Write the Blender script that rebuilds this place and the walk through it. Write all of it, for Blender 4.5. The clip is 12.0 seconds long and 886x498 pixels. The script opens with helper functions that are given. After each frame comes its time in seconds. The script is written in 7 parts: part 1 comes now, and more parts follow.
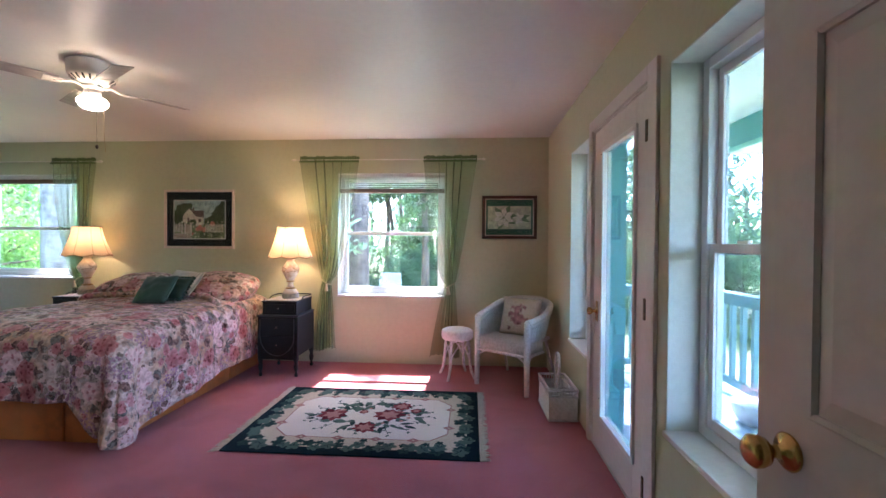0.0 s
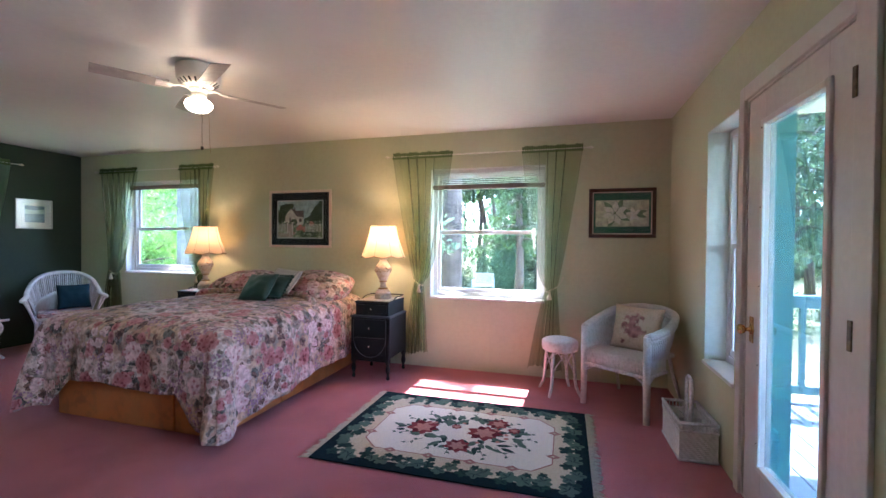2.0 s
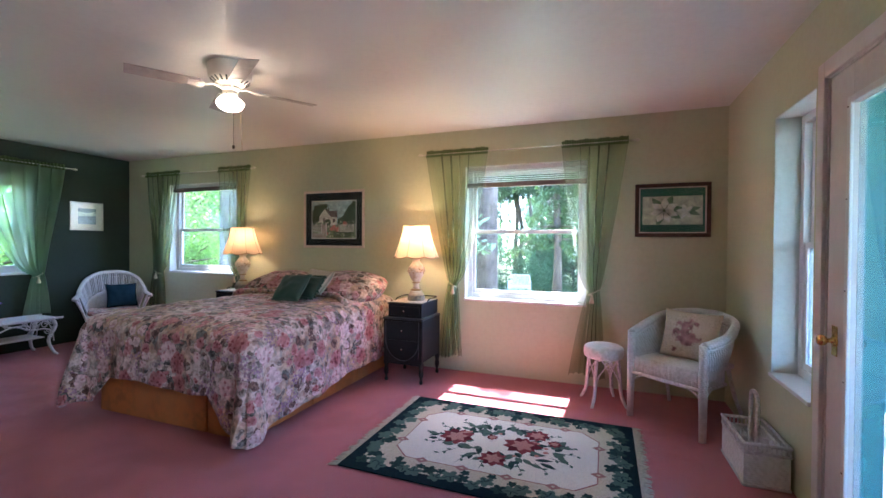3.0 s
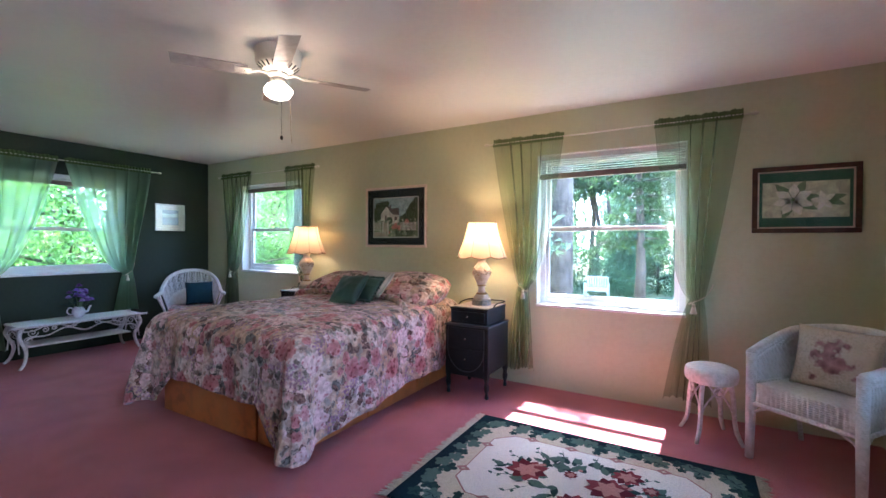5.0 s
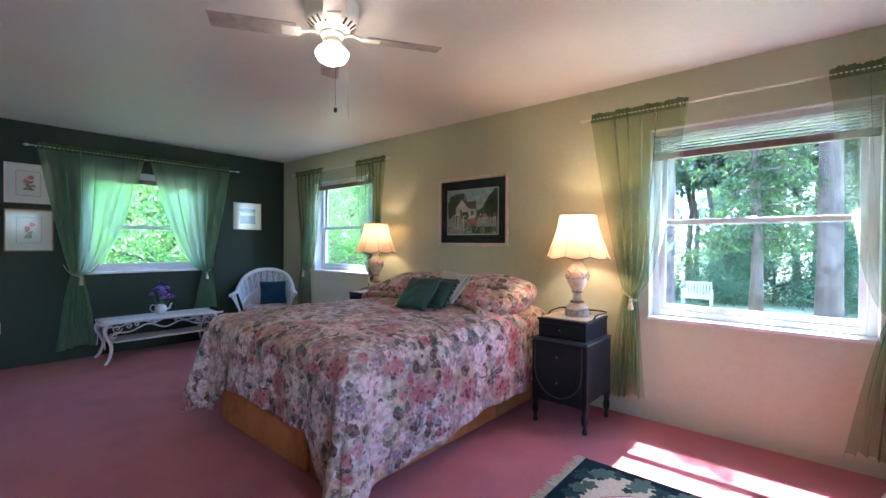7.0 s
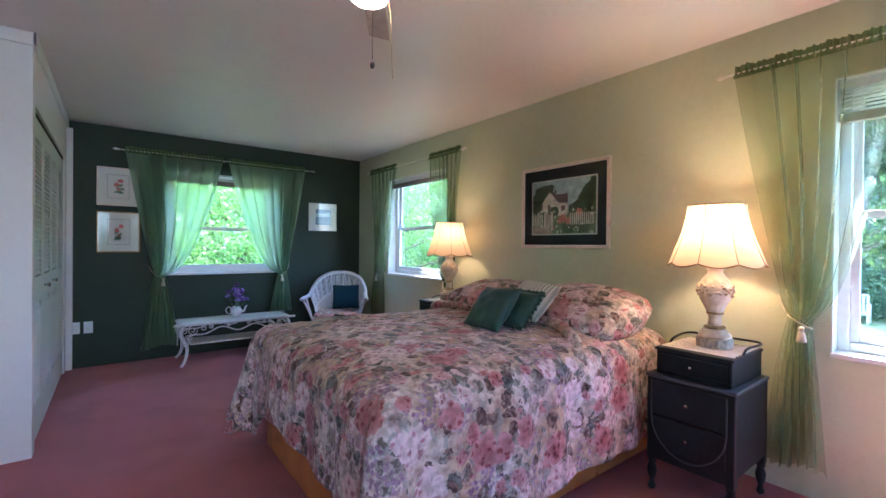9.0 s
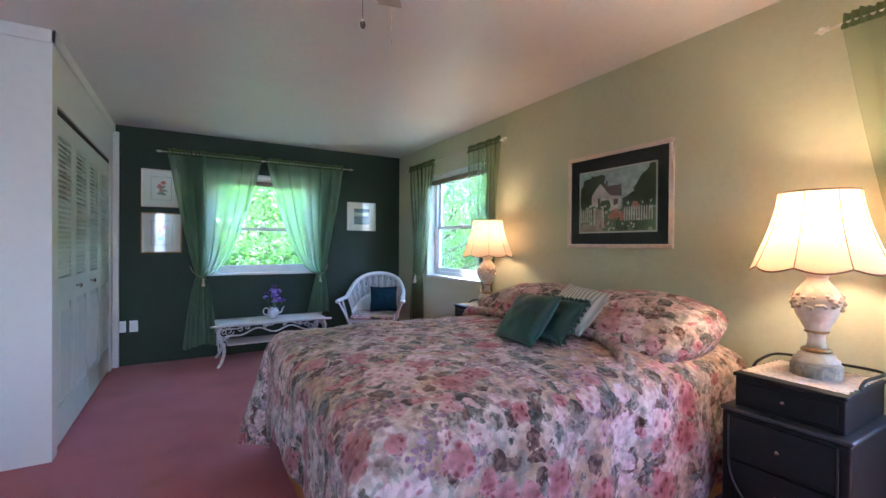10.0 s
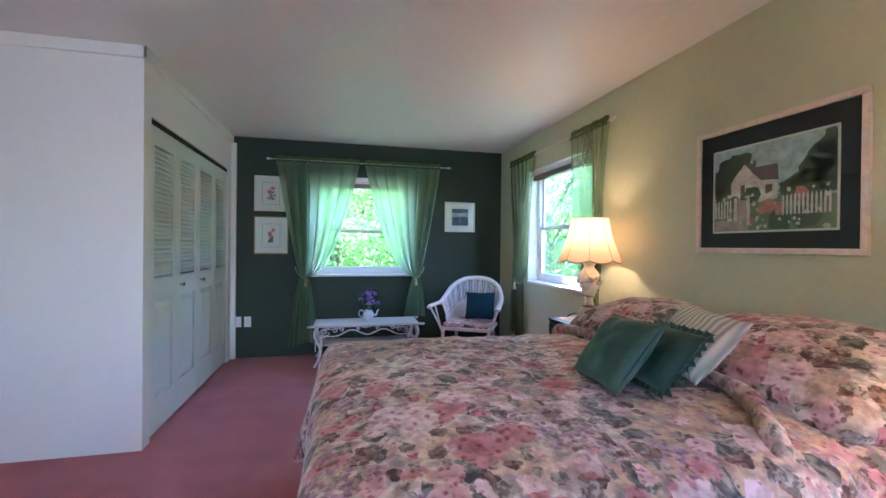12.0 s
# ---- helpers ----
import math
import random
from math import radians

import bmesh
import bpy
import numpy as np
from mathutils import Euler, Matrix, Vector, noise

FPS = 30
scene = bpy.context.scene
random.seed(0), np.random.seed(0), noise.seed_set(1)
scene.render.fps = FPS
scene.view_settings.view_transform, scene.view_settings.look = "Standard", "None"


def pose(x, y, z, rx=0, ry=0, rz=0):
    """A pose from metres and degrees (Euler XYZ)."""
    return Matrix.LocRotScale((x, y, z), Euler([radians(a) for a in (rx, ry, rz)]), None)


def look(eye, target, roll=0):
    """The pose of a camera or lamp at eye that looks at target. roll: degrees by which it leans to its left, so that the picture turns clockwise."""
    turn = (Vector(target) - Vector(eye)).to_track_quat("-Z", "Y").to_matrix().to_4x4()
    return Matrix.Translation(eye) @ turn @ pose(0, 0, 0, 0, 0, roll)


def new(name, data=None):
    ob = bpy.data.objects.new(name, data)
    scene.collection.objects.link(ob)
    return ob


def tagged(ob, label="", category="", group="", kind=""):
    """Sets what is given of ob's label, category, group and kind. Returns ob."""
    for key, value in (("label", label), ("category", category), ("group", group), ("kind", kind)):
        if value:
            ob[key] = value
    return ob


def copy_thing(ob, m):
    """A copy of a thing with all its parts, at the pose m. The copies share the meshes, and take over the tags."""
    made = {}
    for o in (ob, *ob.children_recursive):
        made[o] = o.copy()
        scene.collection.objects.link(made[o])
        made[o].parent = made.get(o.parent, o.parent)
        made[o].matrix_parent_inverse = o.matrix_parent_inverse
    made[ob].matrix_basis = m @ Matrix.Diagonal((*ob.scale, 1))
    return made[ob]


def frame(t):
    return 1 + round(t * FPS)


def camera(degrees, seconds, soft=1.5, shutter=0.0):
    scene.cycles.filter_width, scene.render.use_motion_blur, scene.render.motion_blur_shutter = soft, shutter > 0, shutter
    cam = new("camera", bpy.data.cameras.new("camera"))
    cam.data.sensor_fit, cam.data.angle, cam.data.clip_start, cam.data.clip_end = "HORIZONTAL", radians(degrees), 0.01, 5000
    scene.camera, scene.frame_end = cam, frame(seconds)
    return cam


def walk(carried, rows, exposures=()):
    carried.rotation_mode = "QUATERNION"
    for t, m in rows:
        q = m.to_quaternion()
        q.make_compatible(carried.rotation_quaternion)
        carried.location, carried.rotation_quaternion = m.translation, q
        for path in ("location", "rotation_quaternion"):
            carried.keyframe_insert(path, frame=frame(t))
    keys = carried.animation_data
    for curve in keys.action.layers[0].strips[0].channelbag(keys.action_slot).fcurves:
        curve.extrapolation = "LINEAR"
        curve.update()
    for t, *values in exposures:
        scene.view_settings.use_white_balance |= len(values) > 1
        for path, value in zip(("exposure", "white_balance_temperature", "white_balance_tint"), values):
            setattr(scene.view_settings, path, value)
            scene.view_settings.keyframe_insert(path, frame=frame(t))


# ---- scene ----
cam = camera(92.1, 12.0)
PATH = [
    (0, (0.021, -0.162, 1.314), (-0.113, 1.833, 1.289), 0.4),
    (0.5, (0.003, -0.087, 1.294), (-0.262, 1.896, 1.282), 0.5),
    (1, (-0.029, -0.029, 1.302), (-0.407, 1.935, 1.281), 0.5),
    (1.5, (-0.035, 0.064, 1.307), (-0.507, 2.007, 1.282), 0.5),
    (2, (-0.067, 0.163, 1.309), (-0.624, 2.084, 1.28), 0.5),
    (2.5, (-0.096, 0.24, 1.306), (-0.733, 2.135, 1.278), 0.4),
    (3, (-0.104, 0.31, 1.298), (-0.818, 2.178, 1.273), 0.4),
    (5, (-0.226, 0.692, 1.285), (-1.238, 2.417, 1.259), 0.3),
    (5.5, (-0.301, 0.792, 1.264), (-1.399, 2.463, 1.243), 0.3),
    (6, (-0.405, 0.918, 1.261), (-1.577, 2.538, 1.241), 0.4),
    (6.5, (-0.488, 1.038, 1.261), (-1.728, 2.607, 1.241), 0.4),
    (7, (-0.575, 1.157, 1.249), (-1.876, 2.675, 1.229), 0.4),
    (7.5, (-0.664, 1.315, 1.262), (-2.042, 2.763, 1.243), 0.4),
    (9.5, (-1.05, 1.816, 1.244), (-2.705, 2.94, 1.231), 0.5),
    (10, (-1.134, 1.987, 1.247), (-2.859, 3.0, 1.233), 0.4),
    (10.5, (-1.214, 2.119, 1.25), (-2.997, 3.025, 1.242), 0.4),
    (11, (-1.301, 2.234, 1.245), (-3.145, 3.01, 1.236), 0.4),
    (11.5, (-1.384, 2.34, 1.242), (-3.278, 2.98, 1.234), 0.5),
    (12, (-1.41, 2.456, 1.26), (-3.354, 2.927, 1.248), 0.6),
]
walk(cam, [(t, look(eye, target, roll)) for t, eye, target, roll in PATH],
     exposures=[(0, 5.40, 5650, 18), (6, 5.42, 5250, 17), (8, 5.40, 5200, 17), (12, 5.80, 5250, 17)])

# ---- world, sun, exposure ----
world = bpy.data.worlds.new("sky")
scene.world = world
world.use_nodes = True
wn = world.node_tree
sky = wn.nodes.new("ShaderNodeTexSky")
sky.sky_type = "NISHITA"
sky.sun_disc = False
SUN_UP = 61.0
sky.sun_elevation, sky.sun_rotation = radians(SUN_UP), radians(0)
wn.nodes["Background"].inputs["Strength"].default_value = 0.15
wn.links.new(sky.outputs[0], wn.nodes["Background"].inputs["Color"])


sun = new("sun", bpy.data.lights.new("sun", "SUN"))
sun.data.energy, sun.data.angle, sun.data.color = 2.0, radians(0.5), (1.0, 0.95, 0.87)
sun.matrix_world = look((0.02, math.cos(radians(SUN_UP)), math.sin(radians(SUN_UP))), (0, 0, 0))

# added area lamp outside the narrow deck window, brightens the closet wall for the sky
sky_fill = new("sky_fill", bpy.data.lights.new("sky_fill", "AREA"))
sky_fill.data.shape, sky_fill.data.size, sky_fill.data.size_y = "RECTANGLE", 0.46, 1.4
sky_fill.data.energy, sky_fill.data.color, sky_fill.data.spread = 0.50, (0.90, 0.94, 1.0), radians(70)
sky_fill.matrix_world = look((1.25, 1.15, 1.3), (-4.3, 0.9, 1.3))


# ---- materials ----
def material(name, base, rough=0.6, metal=0.0, grain=None, bump=0.0, bump_scale=60.0, stain=None, stain_scale=2.0, spec=0.5, sheen=0.0):
    """A principled material with two scales of variation: grain (colour, scale) and stain (colour, scale), and a fine relief."""
    m = bpy.data.materials.new(name)
    m.use_nodes = True
    nt = m.node_tree
    b = nt.nodes["Principled BSDF"]
    b.inputs["Roughness"].default_value, b.inputs["Metallic"].default_value = rough, metal
    b.inputs["Specular IOR Level"].default_value = spec
    b.inputs["Sheen Weight"].default_value = sheen
    co = nt.nodes.new("ShaderNodeTexCoord")
    rgb = nt.nodes.new("ShaderNodeRGB")
    rgb.outputs[0].default_value = (*base, 1)
    out = rgb.outputs[0]
    for spec_, sc, lo, hi in ((grain, None, 0.45, 0.6), (stain, stain_scale, 0.45, 0.7)):
        if not spec_:
            continue
        colour, scale = spec_ if len(spec_) == 2 else (spec_, sc)
        n = nt.nodes.new("ShaderNodeTexNoise")
        n.inputs["Scale"].default_value, n.inputs["Detail"].default_value = scale, 4
        nt.links.new(co.outputs["Object"], n.inputs["Vector"])
        r = nt.nodes.new("ShaderNodeMapRange")
        r.inputs["From Min"].default_value, r.inputs["From Max"].default_value = lo, hi
        nt.links.new(n.outputs["Fac"], r.inputs["Value"])
        mx = nt.nodes.new("ShaderNodeMix")
        mx.data_type = "RGBA"
        nt.links.new(r.outputs[0], mx.inputs["Factor"])
        nt.links.new(out, mx.inputs["A"])
        mx.inputs["B"].default_value = (*colour, 1)
        out = mx.outputs["Result"]
    nt.links.new(out, b.inputs["Base Color"])
    if bump:
        n = nt.nodes.new("ShaderNodeTexNoise")
        n.inputs["Scale"].default_value, n.inputs["Detail"].default_value = bump_scale, 3
        nt.links.new(co.outputs["Object"], n.inputs["Vector"])
        bp = nt.nodes.new("ShaderNodeBump")
        bp.inputs["Strength"].default_value, bp.inputs["Distance"].default_value = bump, 0.01
        nt.links.new(n.outputs["Fac"], bp.inputs["Height"])
        nt.links.new(bp.outputs[0], b.inputs["Normal"])
    return m


def woven(name, base, dark, scale=160.0, strength=0.5, rough=0.6):
    """White-painted cane: two crossed waves make the weave."""
    m = material(name, base, rough, grain=(dark, 40))
    nt = m.node_tree
    co = nt.nodes.new("ShaderNodeTexCoord")
    heights = []
    for axis, s in (("Z", scale), ("DIAGONAL", scale * 0.7)):
        w = nt.nodes.new("ShaderNodeTexWave")
        w.bands_direction, w.inputs["Scale"].default_value = axis, s / 6
        nt.links.new(co.outputs["Object"], w.inputs["Vector"])
        heights.append(w.outputs["Fac"])
    mul = nt.nodes.new("ShaderNodeMath")
    mul.operation = "MULTIPLY"
    nt.links.new(heights[0], mul.inputs[0])
    nt.links.new(heights[1], mul.inputs[1])
    bp = nt.nodes.new("ShaderNodeBump")
    bp.inputs["Strength"].default_value, bp.inputs["Distance"].default_value = strength, 0.006
    nt.links.new(mul.outputs[0], bp.inputs["Height"])
    nt.links.new(bp.outputs[0], nt.nodes["Principled BSDF"].inputs["Normal"])
    return m


def glowing(name, colour, strength):
    m = bpy.data.materials.new(name)
    m.use_nodes = True
    b = m.node_tree.nodes["Principled BSDF"]
    b.inputs["Base Color"].default_value = (*colour, 1)
    b.inputs["Emission Color"].default_value, b.inputs["Emission Strength"].default_value = (*colour, 1), strength
    return m


def sheer(name, colour, clear, thick_colour):
    """Thin cloth that lets part of the light straight through and scatters the rest."""
    m = bpy.data.materials.new(name)
    m.use_nodes = True
    nt = m.node_tree
    nt.nodes.remove(nt.nodes["Principled BSDF"])
    out = nt.nodes["Material Output"]
    tr, tl, df = (nt.nodes.new("ShaderNodeBsdf" + k) for k in ("Transparent", "Translucent", "Diffuse"))
    tr.inputs["Color"].default_value = (*[min(1, c ** 0.35) for c in colour], 1)
    tl.inputs["Color"].default_value, df.inputs["Color"].default_value = (*colour, 1), (*thick_colour, 1)
    a, b = nt.nodes.new("ShaderNodeMixShader"), nt.nodes.new("ShaderNodeMixShader")
    a.inputs[0].default_value = 0.55
    nt.links.new(df.outputs[0], a.inputs[1])
    nt.links.new(tl.outputs[0], a.inputs[2])
    co = nt.nodes.new("ShaderNodeTexCoord")
    n = nt.nodes.new("ShaderNodeTexNoise")
    n.inputs["Scale"].default_value = 8
    nt.links.new(co.outputs["Object"], n.inputs["Vector"])
    r = nt.nodes.new("ShaderNodeMapRange")
    r.inputs["To Min"].default_value, r.inputs["To Max"].default_value = clear - 0.012, clear + 0.012
    nt.links.new(n.outputs["Fac"], r.inputs["Value"])
    nt.links.new(r.outputs[0], b.inputs[0])
    nt.links.new(a.outputs[0], b.inputs[1])
    nt.links.new(tr.outputs[0], b.inputs[2])
    nt.links.new(b.outputs[0], out.inputs["Surface"])
    return m


def pane_material(name, tint, gloss=0.6):
    m = bpy.data.materials.new(name)
    m.use_nodes = True
    nt = m.node_tree
    nt.nodes.remove(nt.nodes["Principled BSDF"])
    tr, gl, mx, fr = (nt.nodes.new("ShaderNode" + k) for k in ("BsdfTransparent", "BsdfGlossy", "MixShader", "LayerWeight"))
    tr.inputs["Color"].default_value = (*tint, 1)
    gl.inputs["Roughness"].default_value = 0.02
    fr.inputs["Blend"].default_value = 0.5
    pw, ma = nt.nodes.new("ShaderNodeMath"), nt.nodes.new("ShaderNodeMath")
    pw.operation, ma.operation = "POWER", "MULTIPLY_ADD"
    pw.inputs[1].default_value, ma.inputs[1].default_value, ma.inputs[2].default_value = 4.0, gloss, 0.03
    nt.links.new(fr.outputs["Facing"], pw.inputs[0])
    nt.links.new(pw.outputs[0], ma.inputs[0])
    nt.links.new(ma.outputs[0], mx.inputs[0])
    nt.links.new(tr.outputs[0], mx.inputs[1])
    nt.links.new(gl.outputs[0], mx.inputs[2])
    nt.links.new(mx.outputs[0], nt.nodes["Material Output"].inputs["Surface"])
    return m


def foliage(name, a, b, scale=3.0):
    """Leaves: two greens by clump, some light through the leaf."""
    m = material(name, a, 0.5, stain=b, stain_scale=scale, spec=0.3)
    nt = m.node_tree
    p = nt.nodes["Principled BSDF"]
    p.inputs["Transmission Weight"].default_value = 0
    tl, mx = nt.nodes.new("ShaderNodeBsdfTranslucent"), nt.nodes.new("ShaderNodeMixShader")
    link = p.inputs["Base Color"].links[0].from_socket
    hue = nt.nodes.new("ShaderNodeMix")
    hue.data_type, hue.blend_type = "RGBA", "MULTIPLY"
    hue.inputs["Factor"].default_value = 1
    hue.inputs["B"].default_value = (1.15, 1.3, 0.75, 1)
    nt.links.new(link, hue.inputs["A"])
    nt.links.new(hue.outputs["Result"], tl.inputs["Color"])
    mx.inputs[0].default_value = 0.4
    nt.links.new(p.outputs[0], mx.inputs[1])
    nt.links.new(tl.outputs[0], mx.inputs[2])
    nt.links.new(mx.outputs[0], nt.nodes["Material Output"].inputs["Surface"])
    return m


def carpet_material():
    m = material("rose_carpet", (0.55, 0.152, 0.165), 0.95, grain=((0.39, 0.10, 0.115), 220), stain=(0.39, 0.098, 0.112), stain_scale=3.2, bump=0.7, bump_scale=260, spec=0.1, sheen=0.3)
    return m


def chintz():
    """Rose-patterned cotton: cream to lilac ground with roses, sprays and grey-green leaves."""
    m = bpy.data.materials.new("rose_chintz")
    m.use_nodes = True
    nt = m.node_tree
    b = nt.nodes["Principled BSDF"]
    b.inputs["Roughness"].default_value, b.inputs["Specular IOR Level"].default_value = 0.75, 0.25
    b.inputs["Sheen Weight"].default_value = 0.15
    co = nt.nodes.new("ShaderNodeTexCoord")

    def noise_node(scale, detail=3.0, vec=None):
        n = nt.nodes.new("ShaderNodeTexNoise")
        n.inputs["Scale"].default_value, n.inputs["Detail"].default_value = scale, detail
        nt.links.new(vec or co.outputs["Object"], n.inputs["Vector"])
        return n

    def warped(amount, scale, shift):
        n = noise_node(scale, 2)
        s = nt.nodes.new("ShaderNodeVectorMath")
        s.operation = "SCALE"
        s.inputs["Scale"].default_value = amount
        nt.links.new(n.outputs["Color"], s.inputs[0])
        a = nt.nodes.new("ShaderNodeVectorMath")
        nt.links.new(s.outputs[0], a.inputs[0])
        nt.links.new(co.outputs["Object"], a.inputs[1])
        a2 = nt.nodes.new("ShaderNodeVectorMath")
        a2.inputs[1].default_value = (shift, shift * 0.7, shift * 0.3)
        nt.links.new(a.outputs[0], a2.inputs[0])
        return a2.outputs[0]

    def cells(scale, vec):
        v = nt.nodes.new("ShaderNodeTexVoronoi")
        v.inputs["Scale"].default_value = scale
        nt.links.new(vec, v.inputs["Vector"])
        sep = nt.nodes.new("ShaderNodeSeparateColor")
        nt.links.new(v.outputs["Color"], sep.inputs[0])
        # ragged, brushed edges
        brush = nt.nodes.new("ShaderNodeMath")
        brush.operation = "MULTIPLY_ADD"
        brush.inputs[1].default_value = 0.42
        nt.links.new(noise_node(scale * 4.5, 4).outputs["Fac"], brush.inputs[0])
        off = nt.nodes.new("ShaderNodeMath")
        off.operation = "SUBTRACT"
        off.inputs[1].default_value = 0.21
        nt.links.new(v.outputs["Distance"], off.inputs[0])
        nt.links.new(off.outputs[0], brush.inputs[2])
        return brush.outputs[0], sep.outputs

    def step(value, lo, hi, a=0.0, c=1.0):
        r = nt.nodes.new("ShaderNodeMapRange")
        r.inputs["From Min"].default_value, r.inputs["From Max"].default_value = lo, hi
        r.inputs["To Min"].default_value, r.inputs["To Max"].default_value = a, c
        nt.links.new(value, r.inputs["Value"])
        return r.outputs[0]

    def times(*values):
        out = values[0]
        for v in values[1:]:
            t = nt.nodes.new("ShaderNodeMath")
            t.operation = "MULTIPLY"
            nt.links.new(out, t.inputs[0])
            nt.links.new(v, t.inputs[1])
            out = t.outputs[0]
        return out

    def mix(fac, a, c):
        x = nt.nodes.new("ShaderNodeMix")
        x.data_type = "RGBA"
        nt.links.new(fac, x.inputs["Factor"])
        for sock, val in (("A", a), ("B", c)):
            if isinstance(val, tuple):
                x.inputs[sock].default_value = (*val, 1)
            else:
                nt.links.new(val, x.inputs[sock])
        return x.outputs["Result"]

    def inverse(v):
        return step(v, 0, 1, 1, 0)

    # washed ground: cream, tan and cool white, with faint sprays printed in it
    ground = mix(step(noise_node(3.2, 2).outputs["Fac"], 0.40, 0.60), (0.58, 0.41, 0.27), (0.72, 0.62, 0.59))
    out = mix(step(noise_node(19, 5, warped(0.05, 9, 3.1)).outputs["Fac"], 0.52, 0.60, 0, 0.55), ground, (0.36, 0.24, 0.18))
    out = mix(step(noise_node(24, 5, warped(0.05, 7, 8.8)).outputs["Fac"], 0.55, 0.61, 0, 0.5), out, (0.48, 0.24, 0.21))
    out = mix(step(noise_node(21, 5, warped(0.05, 8, 5.2)).outputs["Fac"], 0.55, 0.61, 0, 0.6), out, (0.24, 0.27, 0.25))
    # lilac sprays: heaps of tiny florets
    d, c = cells(52, warped(0.02, 25, 0.3))
    spray = times(step(d, 0.60, 0.42), step(noise_node(5.0, 2, warped(0.04, 9, 6.6)).outputs["Fac"], 0.54, 0.58))
    out = mix(spray, out, mix(times(c[0], inverse(d)), (0.24, 0.12, 0.20), (0.58, 0.42, 0.53)))
    # leaves in three tones, each darker down one flank and veined
    for scale, shift, pick, dark, light in ((10.5, 1.7, 0.60, (0.060, 0.058, 0.055), (0.21, 0.21, 0.19)), (14, 4.1, 0.50, (0.085, 0.045, 0.04), (0.26, 0.16, 0.13)), (20, 7.7, 0.50, (0.17, 0.14, 0.12), (0.42, 0.37, 0.32))):
        vec = warped(0.08, 11, shift)
        d, c = cells(scale, vec)
        leaf = times(step(d, 0.46, 0.41), step(c[1], pick, pick + 0.01), step(noise_node(2.6, 2).outputs["Fac"], 0.36, 0.42))
        flank = step(noise_node(scale * 3.2, 3, vec).outputs["Fac"], 0.42, 0.56)
        out = mix(leaf, out, mix(flank, dark, light))
    # roses: overlapping petals, dark where they meet and pale at their lips
    for scale, shift, pick, fine in ((12.0, 2.3, 0.48, 46), (6.3, 0.0, 0.36, 30)):
        vec = warped(0.055, 15, shift)
        d, c = cells(scale, vec)
        rose = times(step(d, 0.47, 0.42), step(c[0], pick, pick + 0.01), step(noise_node(2.1, 2).outputs["Fac"], 0.36, 0.40))
        pv = nt.nodes.new("ShaderNodeTexVoronoi")
        pv.feature = "SMOOTH_F1"
        pv.inputs["Scale"].default_value, pv.inputs["Smoothness"].default_value = fine, 0.25
        nt.links.new(warped(0.035, 30, shift + 1), pv.inputs["Vector"])
        lip = step(pv.outputs["Distance"], 0.20, 0.44)
        heart = step(d, 0.08, 0.40)
        red = mix(lip, mix(heart, (0.15, 0.02, 0.035), (0.30, 0.07, 0.075)), mix(heart, (0.38, 0.11, 0.12), (0.56, 0.27, 0.27)))
        pink = mix(lip, mix(heart, (0.34, 0.11, 0.14), (0.50, 0.25, 0.28)), (0.74, 0.57, 0.57))
        out = mix(rose, out, mix(step(c[2], 0.42, 0.58), red, pink))
    # water-colour mottling over everything
    m1 = nt.nodes.new("ShaderNodeMix")
    m1.data_type, m1.blend_type = "RGBA", "MULTIPLY"
    m1.inputs["Factor"].default_value = 0.6
    nt.links.new(out, m1.inputs["A"])
    nt.links.new(mix(step(noise_node(30, 8).outputs["Fac"], 0.38, 0.60), (0.52, 0.44, 0.42), (1.12, 1.1, 1.12)), m1.inputs["B"])
    out = m1.outputs["Result"]
    nt.links.new(out, b.inputs["Base Color"])
    n = noise_node(14, 4)
    bp = nt.nodes.new("ShaderNodeBump")
    bp.inputs["Strength"].default_value, bp.inputs["Distance"].default_value = 0.5, 0.02
    nt.links.new(n.outputs["Fac"], bp.inputs["Height"])
    nt.links.new(bp.outputs[0], b.inputs["Normal"])
    return m


SAGE = material("sage_wall_paint", (0.56, 0.57, 0.38), 0.65, grain=((0.54, 0.55, 0.36), 30), stain=(0.58, 0.59, 0.40), stain_scale=1.2, bump=0.12, bump_scale=90)
GREEN = material("dark_green_wall_paint", (0.029, 0.046, 0.028), 0.66, grain=((0.026, 0.042, 0.026), 30), stain=(0.033, 0.051, 0.032), stain_scale=1.3, spec=0.35, bump=0.12, bump_scale=90)
CEIL = material("ceiling_paint", (0.74, 0.71, 0.67), 0.42, grain=((0.72, 0.69, 0.65), 25), stain=(0.77, 0.74, 0.70), stain_scale=1.0, bump=0.10, bump_scale=45)
CREAM = material("cream_wall_paint", (0.78, 0.76, 0.73), 0.6, grain=((0.765, 0.745, 0.715), 30), stain=(0.80, 0.78, 0.75), stain_scale=1.1, bump=0.04, bump_scale=80)
WHITE = material("white_trim_paint", (0.78, 0.77, 0.74), 0.4, grain=((0.75, 0.74, 0.71), 35), stain=(0.72, 0.71, 0.68), stain_scale=5, bump=0.05, bump_scale=60)
# off-white, lighter than the wall: the window's light is put into the colour
REVEAL = material("window_lit_reveal_paint", (0.70, 0.72, 0.66), 0.6, grain=((0.67, 0.69, 0.63), 30), bump=0.1, bump_scale=80)
DOORW = material("warm_white_door_paint", (0.70, 0.66, 0.62), 0.38, grain=((0.67, 0.63, 0.59), 30), stain=(0.66, 0.61, 0.57), stain_scale=4, bump=0.06, bump_scale=50)
CLOSET = material("pale_green_white_paint", (0.72, 0.76, 0.71), 0.45, grain=((0.71, 0.75, 0.70), 30), bump=0.02, bump_scale=60)
